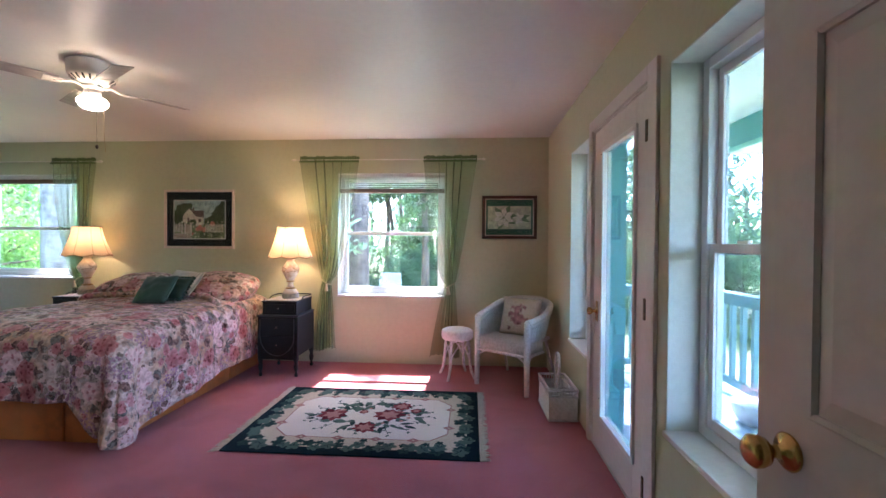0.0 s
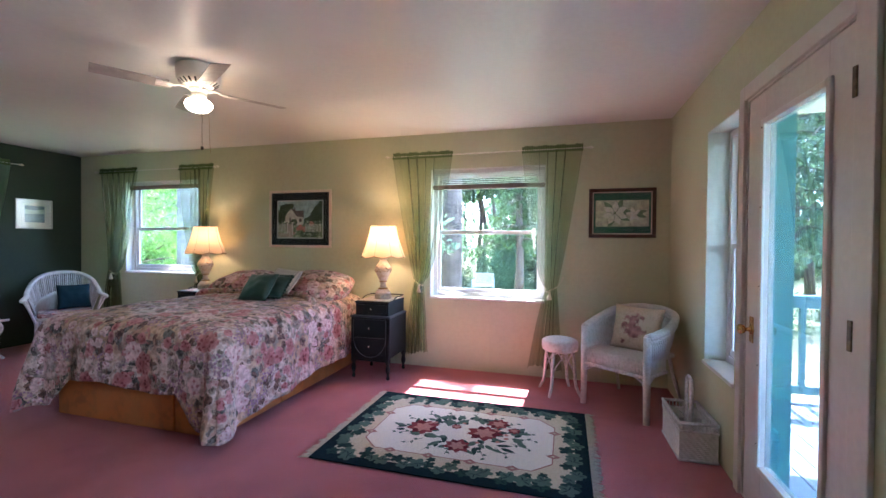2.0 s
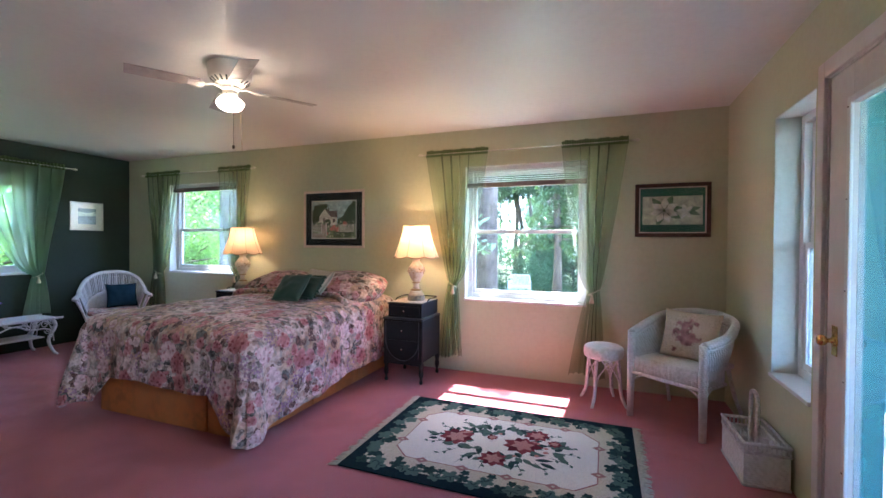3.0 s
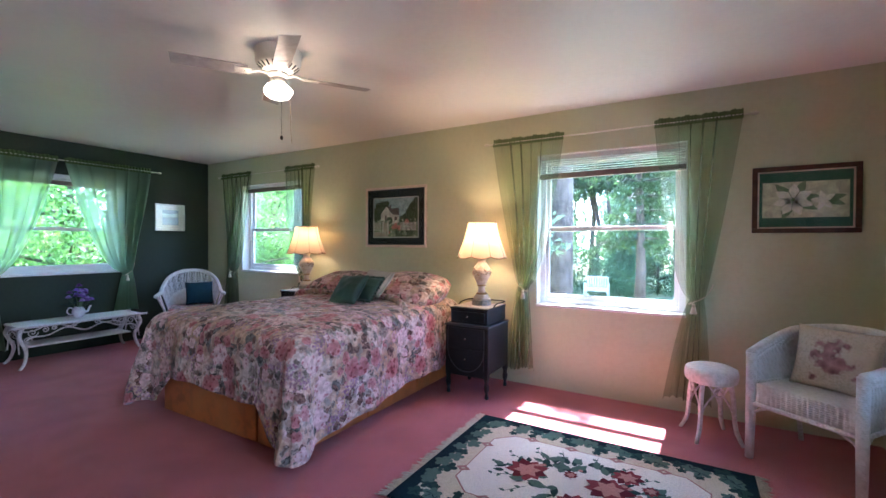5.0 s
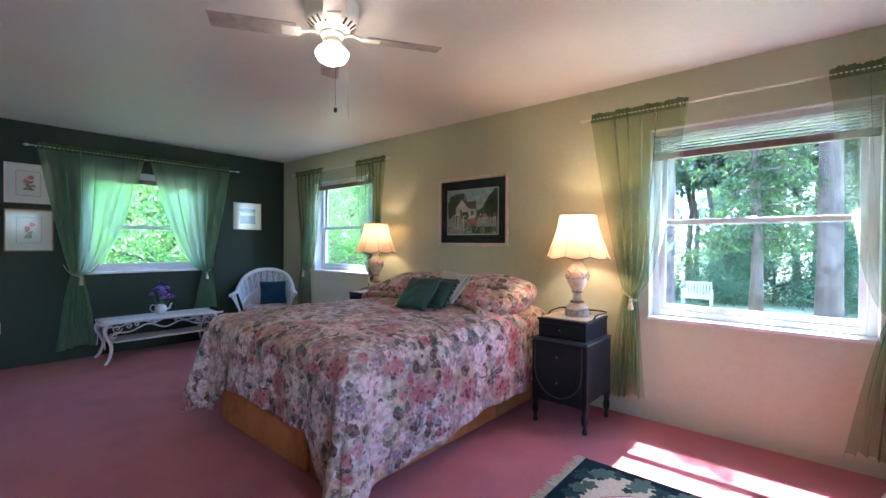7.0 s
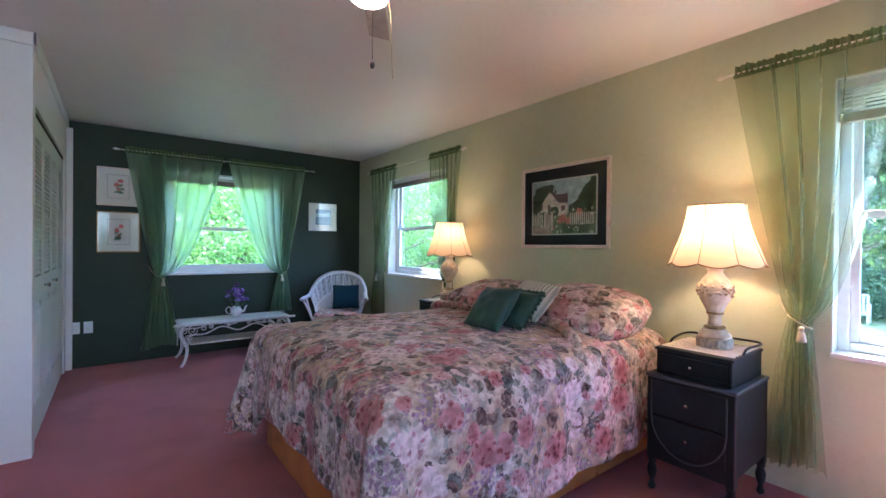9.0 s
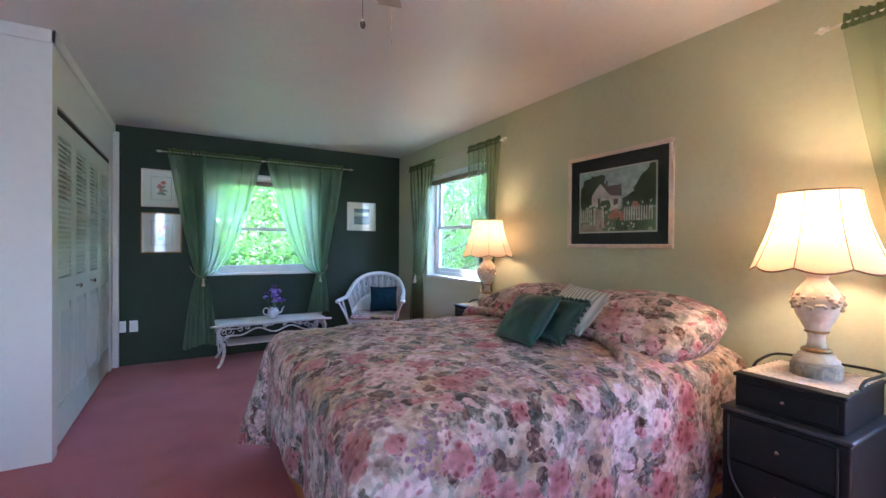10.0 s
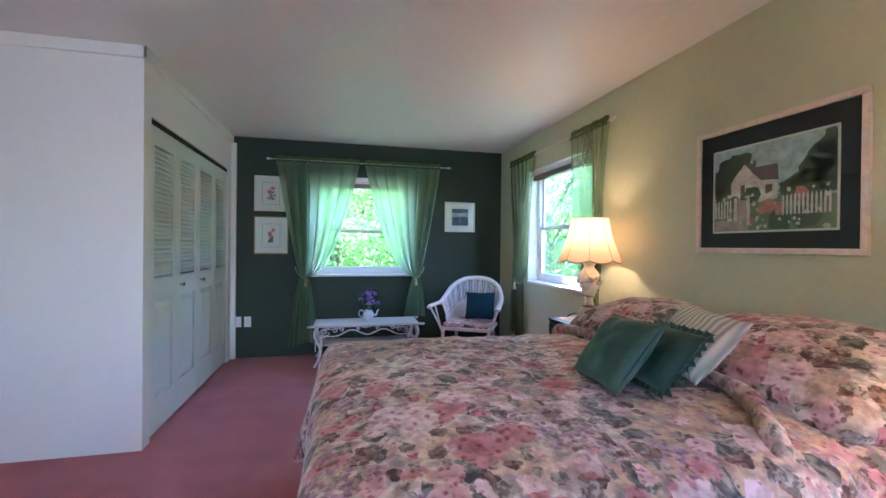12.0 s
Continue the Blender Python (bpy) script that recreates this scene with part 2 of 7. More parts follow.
VINYL = material("white_vinyl", (0.80, 0.82, 0.82), 0.35, grain=((0.77, 0.79, 0.79), 20))
# near-black that paints the shade inside gaps and slots
GAPSHADE = material("gap_shade", (0.02, 0.02, 0.02), 0.8)
BRASS = material("polished_brass", (0.72, 0.48, 0.18), 0.22, 1.0, grain=((0.55, 0.35, 0.12), 40))
STEEL = material("aged_hinge_metal", (0.10, 0.08, 0.06), 0.45, 0.8, grain=((0.2, 0.15, 0.1), 60))
CHROME = material("satin_nickel", (0.6, 0.58, 0.52), 0.25, 1.0)
CARPET = carpet_material()
CHINTZ = chintz()
PINE = material("honey_pine", (0.60, 0.21, 0.05), 0.38, grain=((0.44, 0.16, 0.04), 12), stain=(0.64, 0.28, 0.085), stain_scale=3, bump=0.1)
LINING = material("mauve_quilt_lining", (0.42, 0.32, 0.33), 0.85, grain=((0.38, 0.28, 0.30), 60), bump=0.2, bump_scale=40)
BLACKWOOD = material("black_painted_wood", (0.006, 0.009, 0.010), 0.5, spec=0.32, grain=((0.010, 0.012, 0.013), 40), stain=(0.004, 0.005, 0.006), stain_scale=8, bump=0.08)
WORN = material("worn_black_edge", (0.05, 0.055, 0.06), 0.4, grain=((0.05, 0.05, 0.06), 60))
WICKER = woven("white_painted_wicker", (0.77, 0.75, 0.72), (0.69, 0.67, 0.63))
CANE = material("white_painted_cane", (0.72, 0.70, 0.70), 0.5, grain=((0.6, 0.56, 0.54), 50), bump=0.3, bump_scale=120)
SHEER = sheer("sage_sheer_cloth", (0.66, 0.76, 0.60), 0.67, (0.32, 0.34, 0.20))
SHEER_W = sheer("sheer_cloth_by_dark_wall", (0.74, 0.90, 0.68), 0.50, (0.26, 0.38, 0.26))
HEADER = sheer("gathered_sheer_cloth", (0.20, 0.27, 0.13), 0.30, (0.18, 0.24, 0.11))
CORD = material("cream_tassel_cord", (0.62, 0.52, 0.38), 0.8, grain=((0.5, 0.4, 0.28), 200))
IVORY = material("ivory_rod_enamel", (0.72, 0.68, 0.58), 0.35)
TEALCLOTH = material("dark_green_satin", (0.020, 0.070, 0.050), 0.45, grain=((0.016, 0.058, 0.042), 90), sheen=0.08, bump=0.15, bump_scale=30)
NAVYCLOTH = material("deep_teal_cloth", (0.005, 0.030, 0.042), 0.75, grain=((0.004, 0.023, 0.034), 90), spec=0.2, bump=0.2, bump_scale=40)
LACE = material("cream_lace", (0.72, 0.66, 0.60), 0.8, grain=((0.55, 0.48, 0.42), 90), bump=0.6, bump_scale=150)
PORCELAIN = material("cream_porcelain", (0.72, 0.62, 0.48), 0.3, grain=((0.60, 0.47, 0.32), 30), stain=(0.66, 0.55, 0.42), stain_scale=12, bump=0.2, bump_scale=30)
ANTIQUE = material("antique_gilt", (0.42, 0.28, 0.12), 0.4, 0.7, grain=((0.3, 0.2, 0.1), 60))
PEWTER = material("grey_lamp_foot", (0.40, 0.34, 0.26), 0.4, 0.2, grain=((0.25, 0.23, 0.2), 50))
FANW = material("cream_fan_enamel", (0.80, 0.75, 0.68), 0.3, grain=((0.77, 0.72, 0.65), 20))
BLADE = material("whitewashed_fan_blade", (0.40, 0.35, 0.32), 0.45, grain=((0.33, 0.28, 0.25), 18), stain=(0.46, 0.41, 0.37), stain_scale=6)
DARKWOOD = material("dark_knob_wood", (0.03, 0.015, 0.01), 0.4)
TAUPE = material("taupe_blind_rail", (0.26, 0.19, 0.17), 0.5, grain=((0.22, 0.16, 0.14), 30))
SLAT = material("white_blind_slat", (0.70, 0.70, 0.70), 0.4)
# pane tints darken the bright view outdoors; the east copy darkens it more
PANE = pane_material("view_dimming_glass", (0.66, 0.69, 0.72))
PANE_E = pane_material("view_dimming_glass_east", (0.44, 0.48, 0.52))
PICGLASS = pane_material("picture_glass", (0.97, 0.98, 0.97), 0.2)
TEALPAINT = material("teal_exterior_paint", (0.10, 0.32, 0.32), 0.5, grain=((0.09, 0.28, 0.28), 20), stain=(0.12, 0.36, 0.35), stain_scale=3)
RAILPAINT = material("grey_teal_rail_paint", (0.17, 0.32, 0.34), 0.55, grain=((0.14, 0.27, 0.29), 25), stain=(0.21, 0.36, 0.37), stain_scale=4)
DECK = material("grey_blue_deck_board", (0.28, 0.35, 0.42), 0.6, grain=((0.24, 0.30, 0.37), 15), stain=(0.34, 0.41, 0.47), stain_scale=3, bump=0.2)
SOFFIT = material("white_soffit_paint", (0.84, 0.84, 0.82), 0.6, grain=((0.68, 0.69, 0.66), 10))
BARK = material("pine_bark", (0.13, 0.095, 0.075), 0.9, grain=((0.06, 0.045, 0.035), 9), stain=(0.2, 0.15, 0.12), stain_scale=2.5, bump=1.0, bump_scale=14)
PALEBARK = material("pale_fir_bark", (0.30, 0.26, 0.22), 0.9, grain=((0.17, 0.14, 0.12), 9), stain=(0.4, 0.36, 0.31), stain_scale=2.5, bump=1.0, bump_scale=14)
NEEDLE = foliage("fir_needles", (0.06, 0.10, 0.05), (0.11, 0.17, 0.08), 0.8)
# paler than NEEDLE: sunlit haze of the far woods is put into the colour
NEEDLE_B = foliage("blue_green_hazy_needles", (0.19, 0.27, 0.19), (0.30, 0.38, 0.27), 0.5)
LEAF = foliage("maple_leaves", (0.17, 0.31, 0.10), (0.28, 0.40, 0.16), 1.2)
SHRUBLEAF = foliage("shrub_leaves", (0.13, 0.21, 0.12), (0.22, 0.30, 0.18), 1.5)
GRASS = material("dry_lawn", (0.34, 0.33, 0.15), 0.95, grain=((0.16, 0.22, 0.06), 3), stain=(0.46, 0.43, 0.26), stain_scale=0.35, bump=0.8, bump_scale=8)


# ---- mesh helpers ----
def part(name, bm, mat, parent=None, label="", smooth=False):
    """Links a bmesh as one mesh object under a thing or a part."""
    me = bpy.data.meshes.new(name)
    if smooth:
        for f in bm.faces:
            f.smooth = True
    bm.to_mesh(me)
    bm.free()
    for one in mat if isinstance(mat, (list, tuple)) else (mat,):
        me.materials.append(one)
    ob = new(name, me)
    ob.parent = parent
    if label:
        tagged(ob, label)
    return ob


def thing(name, label, category, at=(0, 0, 0), turn=0.0, group=""):
    ob = new(name)
    ob.empty_display_size = 0.1
    ob.matrix_basis = pose(*at, 0, 0, turn)
    return tagged(ob, label, category, group)


def box(bm, x0, x1, y0, y1, z0, z1, bevel=0.0, seg=2):
    vs = [bm.verts.new(p) for p in ((x0, y0, z0), (x1, y0, z0), (x1, y1, z0), (x0, y1, z0), (x0, y0, z1), (x1, y0, z1), (x1, y1, z1), (x0, y1, z1))]
    fs = [bm.faces.new([vs[i] for i in q]) for q in ((3, 2, 1, 0), (4, 5, 6, 7), (0, 1, 5, 4), (1, 2, 6, 5), (2, 3, 7, 6), (3, 0, 4, 7))]
    if bevel:
        es = list({e for f in fs for e in f.edges})
        bmesh.ops.bevel(bm, geom=es, offset=bevel, segments=seg, profile=0.5, affect="EDGES")
    return bm


def boxed(*a, **k):
    return box(bmesh.new(), *a, **k)


def lathe(bm, profile, seg=24, centre=(0, 0), wave=None):
    """Turns (radius, z) pairs round a vertical axis. wave(angle, i) scales the radius."""
    rings = []
    for i, (r, z) in enumerate(profile):
        ring = []
        for k in range(seg):
            a = 2 * math.pi * k / seg
            rr = max(r, 1e-4) * (wave(a, i) if wave else 1)
            ring.append(bm.verts.new((centre[0] + rr * math.cos(a), centre[1] + rr * math.sin(a), z)))
        rings.append(ring)
    for a, b in zip(rings, rings[1:]):
        for k in range(seg):
            bm.faces.new((a[k], a[(k + 1) % seg], b[(k + 1) % seg], b[k]))
    return rings


def closed_lathe(bm, profile, seg=24, centre=(0, 0), wave=None):
    rings = lathe(bm, profile, seg, centre, wave)
    bm.faces.new(list(reversed(rings[0])))
    bm.faces.new(rings[-1])
    return bm


def tube(bm, pts, r, seg=8, taper=None, closed=False):
    """A round bar along points; r a number, or one radius a point."""
    pts = [Vector(p) for p in pts]
    n = len(pts)
    rs = [r] * n if not isinstance(r, (list, tuple)) else r
    rings, up = [], None
    for i, p in enumerate(pts):
        if closed:
            d = (pts[(i + 1) % n] - pts[i - 1]).normalized()
        else:
            d = (pts[min(i + 1, n - 1)] - pts[max(i - 1, 0)]).normalized()
        if up is None:
            up = Vector((0, 0, 1)) if abs(d.z) < 0.9 else Vector((1, 0, 0))
        side = d.cross(up).normalized()
        up = side.cross(d).normalized()
        rings.append([bm.verts.new(p + rs[i] * (math.cos(2 * math.pi * k / seg) * side + math.sin(2 * math.pi * k / seg) * up)) for k in range(seg)])
    pairs = list(zip(rings, rings[1:])) + ([(rings[-1], rings[0])] if closed else [])
    for a, b in pairs:
        for k in range(seg):
            bm.faces.new((a[k], a[(k + 1) % seg], b[(k + 1) % seg], b[k]))
    if not closed:
        bm.faces.new(list(reversed(rings[0])))
        bm.faces.new(rings[-1])
    return bm


def curve_pts(ctrl, n=16):
    """A smooth line through the given points."""
    c = [Vector(p) for p in ctrl]
    c = [2 * c[0] - c[1]] + c + [2 * c[-1] - c[-2]]
    out = []
    spans = len(c) - 3
    for i in range(n + 1):
        u = i / n * spans
        k = min(int(u), spans - 1)
        t = u - k
        p0, p1, p2, p3 = c[k:k + 4]
        out.append(0.5 * ((2 * p1) + (p2 - p0) * t + (2 * p0 - 5 * p1 + 4 * p2 - p3) * t * t + (3 * p1 - p0 - 3 * p2 + p3) * t ** 3))
    return out


def sheet(bm, fn, nu, nv):
    """A surface fn(u, v) with u, v from 0 to 1."""
    g = [[bm.verts.new(fn(i / nu, j / nv)) for j in range(nv + 1)] for i in range(nu + 1)]
    for i in range(nu):
        for j in range(nv):
            bm.faces.new((g[i][j], g[i + 1][j], g[i + 1][j + 1], g[i][j + 1]))
    return g


def thick(bm, d):
    bmesh.ops.recalc_face_normals(bm, faces=bm.faces)
    bmesh.ops.solidify(bm, geom=bm.faces[:], thickness=d)
    return bm


def wall(name, mat, axis, p0, p1, u0, u1, z0, z1, holes=()):
    """A wall whose room face lies at p0 and whose far face at p1 along the axis, with openings (u0, u1, z0, z1) through it."""
    us = sorted({u0, u1, *[h[0] for h in holes], *[h[1] for h in holes]})
    zs = sorted({z0, z1, *[h[2] for h in holes], *[h[3] for h in holes]})
    bm = bmesh.new()
    put = (lambda p, u, z: (u, p, z)) if axis == "y" else (lambda p, u, z: (p, u, z))
    cache = {}

    def v(p, u, z):
        if (p, u, z) not in cache:
            cache[(p, u, z)] = bm.verts.new(put(p, u, z))
        return cache[(p, u, z)]

    def solid(i, j):
        if i < 0 or j < 0 or i >= len(us) - 1 or j >= len(zs) - 1:
            return False
        cu, cz = (us[i] + us[i + 1]) / 2, (zs[j] + zs[j + 1]) / 2
        return not any(h[0] < cu < h[1] and h[2] < cz < h[3] for h in holes)

    for i in range(len(us) - 1):
        for j in range(len(zs) - 1):
            if not solid(i, j):
                continue
            a, b, c, d = us[i], us[i + 1], zs[j], zs[j + 1]
            for p in (p0, p1):
                bm.faces.new((v(p, a, c), v(p, b, c), v(p, b, d), v(p, a, d)))
            for near, q in (((i - 1, j), ((a, c), (a, d))), ((i + 1, j), ((b, c), (b, d))), ((i, j - 1), ((a, c), (b, c))), ((i, j + 1), ((a, d), (b, d)))):
                if not solid(*near):
                    (ua, za), (ub, zb) = q
                    bm.faces.new((v(p0, ua, za), v(p0, ub, zb), v(p1, ub, zb), v(p1, ua, za)))
    bmesh.ops.recalc_face_normals(bm, faces=bm.faces)
    return tagged(part(name, bm, mat), kind="structure", category="wall")


# ---- the room's measures ----
NY, WX, EX, SY, CZ = 4.45, -6.53, 0.830, -0.20, 2.45
CLX, CLY = -4.35, 1.30
WB = (-1.45, -0.27, 0.735, 2.08)
WA = (-5.71, -4.50, 0.89, 2.08)
WW = (2.13, 3.30, 0.91, 2.06)
WEN = (2.87, 3.41, 0.53, 2.06)
WES = (1.09, 1.66, 0.535, 2.065)
ED = (1.845, 2.755, 0.0, 2.07)

wn_ = tagged(wall("wall_north", SAGE, "y", NY, NY + 0.20, WX - 0.2, EX + 0.2, 0, CZ + 0.1, [WB, WA]), "sage green painted wall with two windows, bed head against it")
ww_ = tagged(wall("wall_west", GREEN, "x", WX, WX - 0.20, SY - 0.2, NY, 0, CZ + 0.1, [WW]), "dark green painted wall with one window")
we_ = tagged(wall("wall_east", SAGE, "x", EX, EX + 0.20, SY - 0.2, NY, 0, CZ + 0.1, [WEN, WES, ED]), "sage painted wall with a glazed door between two narrow windows")
tagged(wall("wall_south", SAGE, "y", SY, SY - 0.12, CLX, EX, 0, CZ, [(-0.265, 0.565, 0.0, 2.05)]), "painted wall with the doorway into the room")
tagged(wall("wall_closet_side", CREAM, "x", CLX, CLX - 0.10, SY, CLY, 0, CZ), "cream painted side wall of the closet")
tagged(wall("wall_closet_front", CREAM, "y", CLY, CLY - 0.10, WX, CLX - 0.10, 0, CZ, [(-6.36, -4.46, 0.0, 2.06)]), "cream painted closet front over folding doors")


# the passage behind the doorway closes the place
tagged(wall("wall_passage_south", SAGE, "y", -1.60, -1.70, -1.3, 1.7, 0, CZ), "plain passage wall")
tagged(wall("wall_passage_west", SAGE, "x", -1.2, -1.3, -1.60, -0.32, 0, CZ), "plain passage wall")
tagged(wall("wall_passage_east", SAGE, "x", EX, EX + 0.1, -1.60, -0.4, 0, CZ), "plain passage wall")
tagged(part("floor", boxed(WX, EX, -1.6, NY, -0.12, 0), CARPET), "rose pink carpet with trodden patches", "floor", kind="structure")
tagged(part("foundation", boxed(WX - 0.2, EX + 0.2, -1.7, NY + 0.2, -1.2, -0.124), SOFFIT), "painted house base", "wall", kind="structure")
tagged(part("ceiling", boxed(WX, EX, -1.6, NY, CZ, CZ + 0.12), CEIL), "off-white painted ceiling", "ceiling", kind="structure")
tagged(part("trim", boxed(WX, CLX + 0.018, CLY + 0.001, CLY + 0.018, CZ - 0.075, CZ, bevel=0.003), CREAM), "thin cream trim board under the ceiling", "trim", kind="structure")
tagged(part("trim", boxed(CLX + 0.001, CLX + 0.018, SY, CLY + 0.018, CZ - 0.075, CZ - 0.001, bevel=0.003), CREAM), "thin cream trim board under the ceiling", "trim", kind="structure")
tagged(part("trim", boxed(WX, WX + 0.05, CLY + 0.001, CLY + 0.05, 0, CZ - 0.08, bevel=0.004), WHITE), "white corner post beside the closet", "trim", kind="structure")
tagged(part("roof", boxed(WX - 0.8, EX + 0.2, -2, NY + 0.20 + 0.38, CZ + 0.125, CZ + 0.30), SOFFIT), "white-edged roof overhang", "roof", kind="structure")


# ---- windows ----
def window(name, axis, face, out, hole, label, meeting, deep=0.0, sill=True):
    """A single-hung window in the opening hole=(u0, u1, z0, z1) of the wall whose room face is at face; out is +1 or -1, the way outdoors."""
    u0, u1, z0, z1 = hole
    w = tagged(new(name), label, "window", kind="structure")

    def b(ua, ub, da, db, za, zb, bevel=0.0):
        pa, pb = sorted((face + out * da, face + out * db))
        return boxed(ua, ub, pa, pb, za, zb, bevel=bevel) if axis == "y" else boxed(pa, pb, ua, ub, za, zb, bevel=bevel)

    t = 0.006
    for ua, ub, za, zb in ((u0, u0 + t, z0, z1), (u1 - t, u1, z0, z1), (u0 + t, u1 - t, z1 - t, z1)):
        part("window_reveal", b(ua, ub, 0.002, 0.12 + deep, za, zb), REVEAL, w)
    if sill:
        part("window_sill", b(u0 - 0.0, u1 + 0.0, -0.015, 0.12 + deep, z0 - 0.012, z0 + 0.012, 0.005), WHITE, w, "white painted sill")
    reveal_b, f = b, 0.045
    b = lambda ua, ub, da, db, za, zb, bevel=0.0: reveal_b(ua, ub, da + deep, db + deep, za, zb, bevel)
    zs = z0 + 0.012
    bm = b(u0 + t, u0 + t + f, 0.105, 0.175, zs, z1 - t, 0.004)
    for ua, ub, za, zb in ((u1 - t - f, u1 - t, zs, z1 - t), (u0 + t + f, u1 - t - f, z1 - t - f, z1 - t), (u0 + t + f, u1 - t - f, zs, zs + f)):
        o = b(ua, ub, 0.105, 0.175, za, zb, 0.004)
        me = bpy.data.meshes.new("join")
        o.to_mesh(me)
        o.free()
        bm.from_mesh(me)
        bpy.data.meshes.remove(me)
    part("window_frame", bm, VINYL, w, "white vinyl outer frame")
    for sash, za, zb, d in (("lower_sash", zs + f, meeting + 0.02, 0.115), ("upper_sash", meeting - 0.02, z1 - t - f, 0.142)):
        ua, ub, s = u0 + t + f, u1 - t - f, 0.034
        bm = b(ua, ua + s, d, d + 0.024, za, zb, 0.003)
        for va, vb, ya, yb in ((ub - s, ub, za, zb), (ua + s, ub - s, za, za + s + 0.006), (ua + s, ub - s, zb - s, zb)):
            o = b(va, vb, d, d + 0.024, ya, yb, 0.003)
            me = bpy.data.meshes.new("join")
            o.to_mesh(me)
            o.free()
            bm.from_mesh(me)
            bpy.data.meshes.remove(me)
        so = part(sash, bm, VINYL, w, "white vinyl sash")
        # tinted to dim the view, shadow off so daylight enters undimmed
        p = part("pane", b(ua + s, ub - s, d + 0.010, d + 0.014, za + s, zb - s), PANE_E if face == EX else PANE, so, "glass pane tinted to dim the view outdoors")
        p.visible_shadow = False
    lock = part("sash_lock", b((u0 + u1) / 2 - 0.03, (u0 + u1) / 2 + 0.03, 0.098, 0.114, meeting + 0.02, meeting + 0.032, 0.003), VINYL, w)
    return w


def blind(axis, face, out, hole, drop, rail):
    """A raised slatted blind: head box, a stack of slats, bottom rail, two cords."""
    u0, u1, z0, z1 = hole
    t = thing("window_blind", "raised white slatted blind with a taupe bottom rail", "blind")

    def b(ua, ub, da, db, za, zb, bevel=0.0):
        pa, pb = sorted((face + out * da, face + out * db))
        return boxed(ua, ub, pa, pb, za, zb, bevel=bevel) if axis == "y" else boxed(pa, pb, ua, ub, za, zb, bevel=bevel)

    part("head_box", b(u0 + 0.01, u1 - 0.01, 0.045, 0.095, z1 - 0.045, z1 - 0.007, 0.003), SLAT, t)
    zt, zb_ = z1 - 0.05, z1 - drop
    n = 6
    first = None
    for i in range(n):
        z = zt - (i + 0.5) * (zt - zb_ - rail) / n
        if first is None:
            first = part("slat", b(u0 + 0.012, u1 - 0.012, 0.050, 0.090, -0.001, 0.001), SLAT, t)
            first.location.z = z
        else:
            c = new("slat", first.data)
            c.parent, c.location.z = t, z
    part("bottom_rail", b(u0 + 0.010, u1 - 0.010, 0.048, 0.092, zb_, zb_ + rail, 0.004), TAUPE, t, "taupe bottom rail")
    for u in (u0 + 0.2, u1 - 0.2):
        part("cord", b(u - 0.001, u + 0.001, 0.046, 0.048, zb_, z1 - 0.04), CORD, t)


window("window_1", "y", NY, 1, WB, "white vinyl single-hung window over the lawn", 1.42)
window("window_2", "y", NY, 1, WA, "white vinyl single-hung window beside the green wall", 1.46)
window("window_3", "x", WX, -1, WW, "white vinyl single-hung window in the dark green wall", 1.43)
window("window_4", "x", EX, 1, WEN, "narrow white vinyl window beside the glazed door", 1.30, 0.022)
window("window_5", "x", EX, 1, WES, "narrow white vinyl window over the deck", 1.30, 0.022)
blind("y", NY, 1, WB, 0.21, 0.045)
blind("y", NY, 1, WA, 0.10, 0.05)
blind("x", WX, -1, WW, 0.12, 0.05)


def joined(bm, other):
    me = bpy.data.meshes.new("join")
    other.to_mesh(me)
    other.free()
    bm.from_mesh(me)
    bpy.data.meshes.remove(me)
    return bm


def ball(r, seg=12, squash=1.0, at=(0, 0, 0)):
    bm = bmesh.new()
    bmesh.ops.create_uvsphere(bm, u_segments=seg, v_segments=max(6, seg // 2), radius=r)
    for v in bm.verts:
        v.co.z *= squash
        v.co += Vector(at)
    return bm


# ---- doors ----
def knob(parent, at, way, mat=BRASS, size=1.0, label="polished brass door knob"):
    """A round knob on a rosette that stands out along way (+-x)."""
    bm = closed_lathe(bmesh.new(), [(0.033, 0), (0.034, 0.004), (0.028, 0.009), (0.013, 0.013), (0.011, 0.03), (0.014, 0.036), (0.024, 0.042), (0.029, 0.054), (0.029, 0.064), (0.022, 0.072), (0.008, 0.076)], 28)
    ob = part("door_knob", bm, mat, parent, label, True)
    ob.matrix_basis = Matrix.Translation(at) @ Matrix.Rotation(radians(90 * way), 4, "Y") @ Matrix.Scale(size, 4)
    return ob


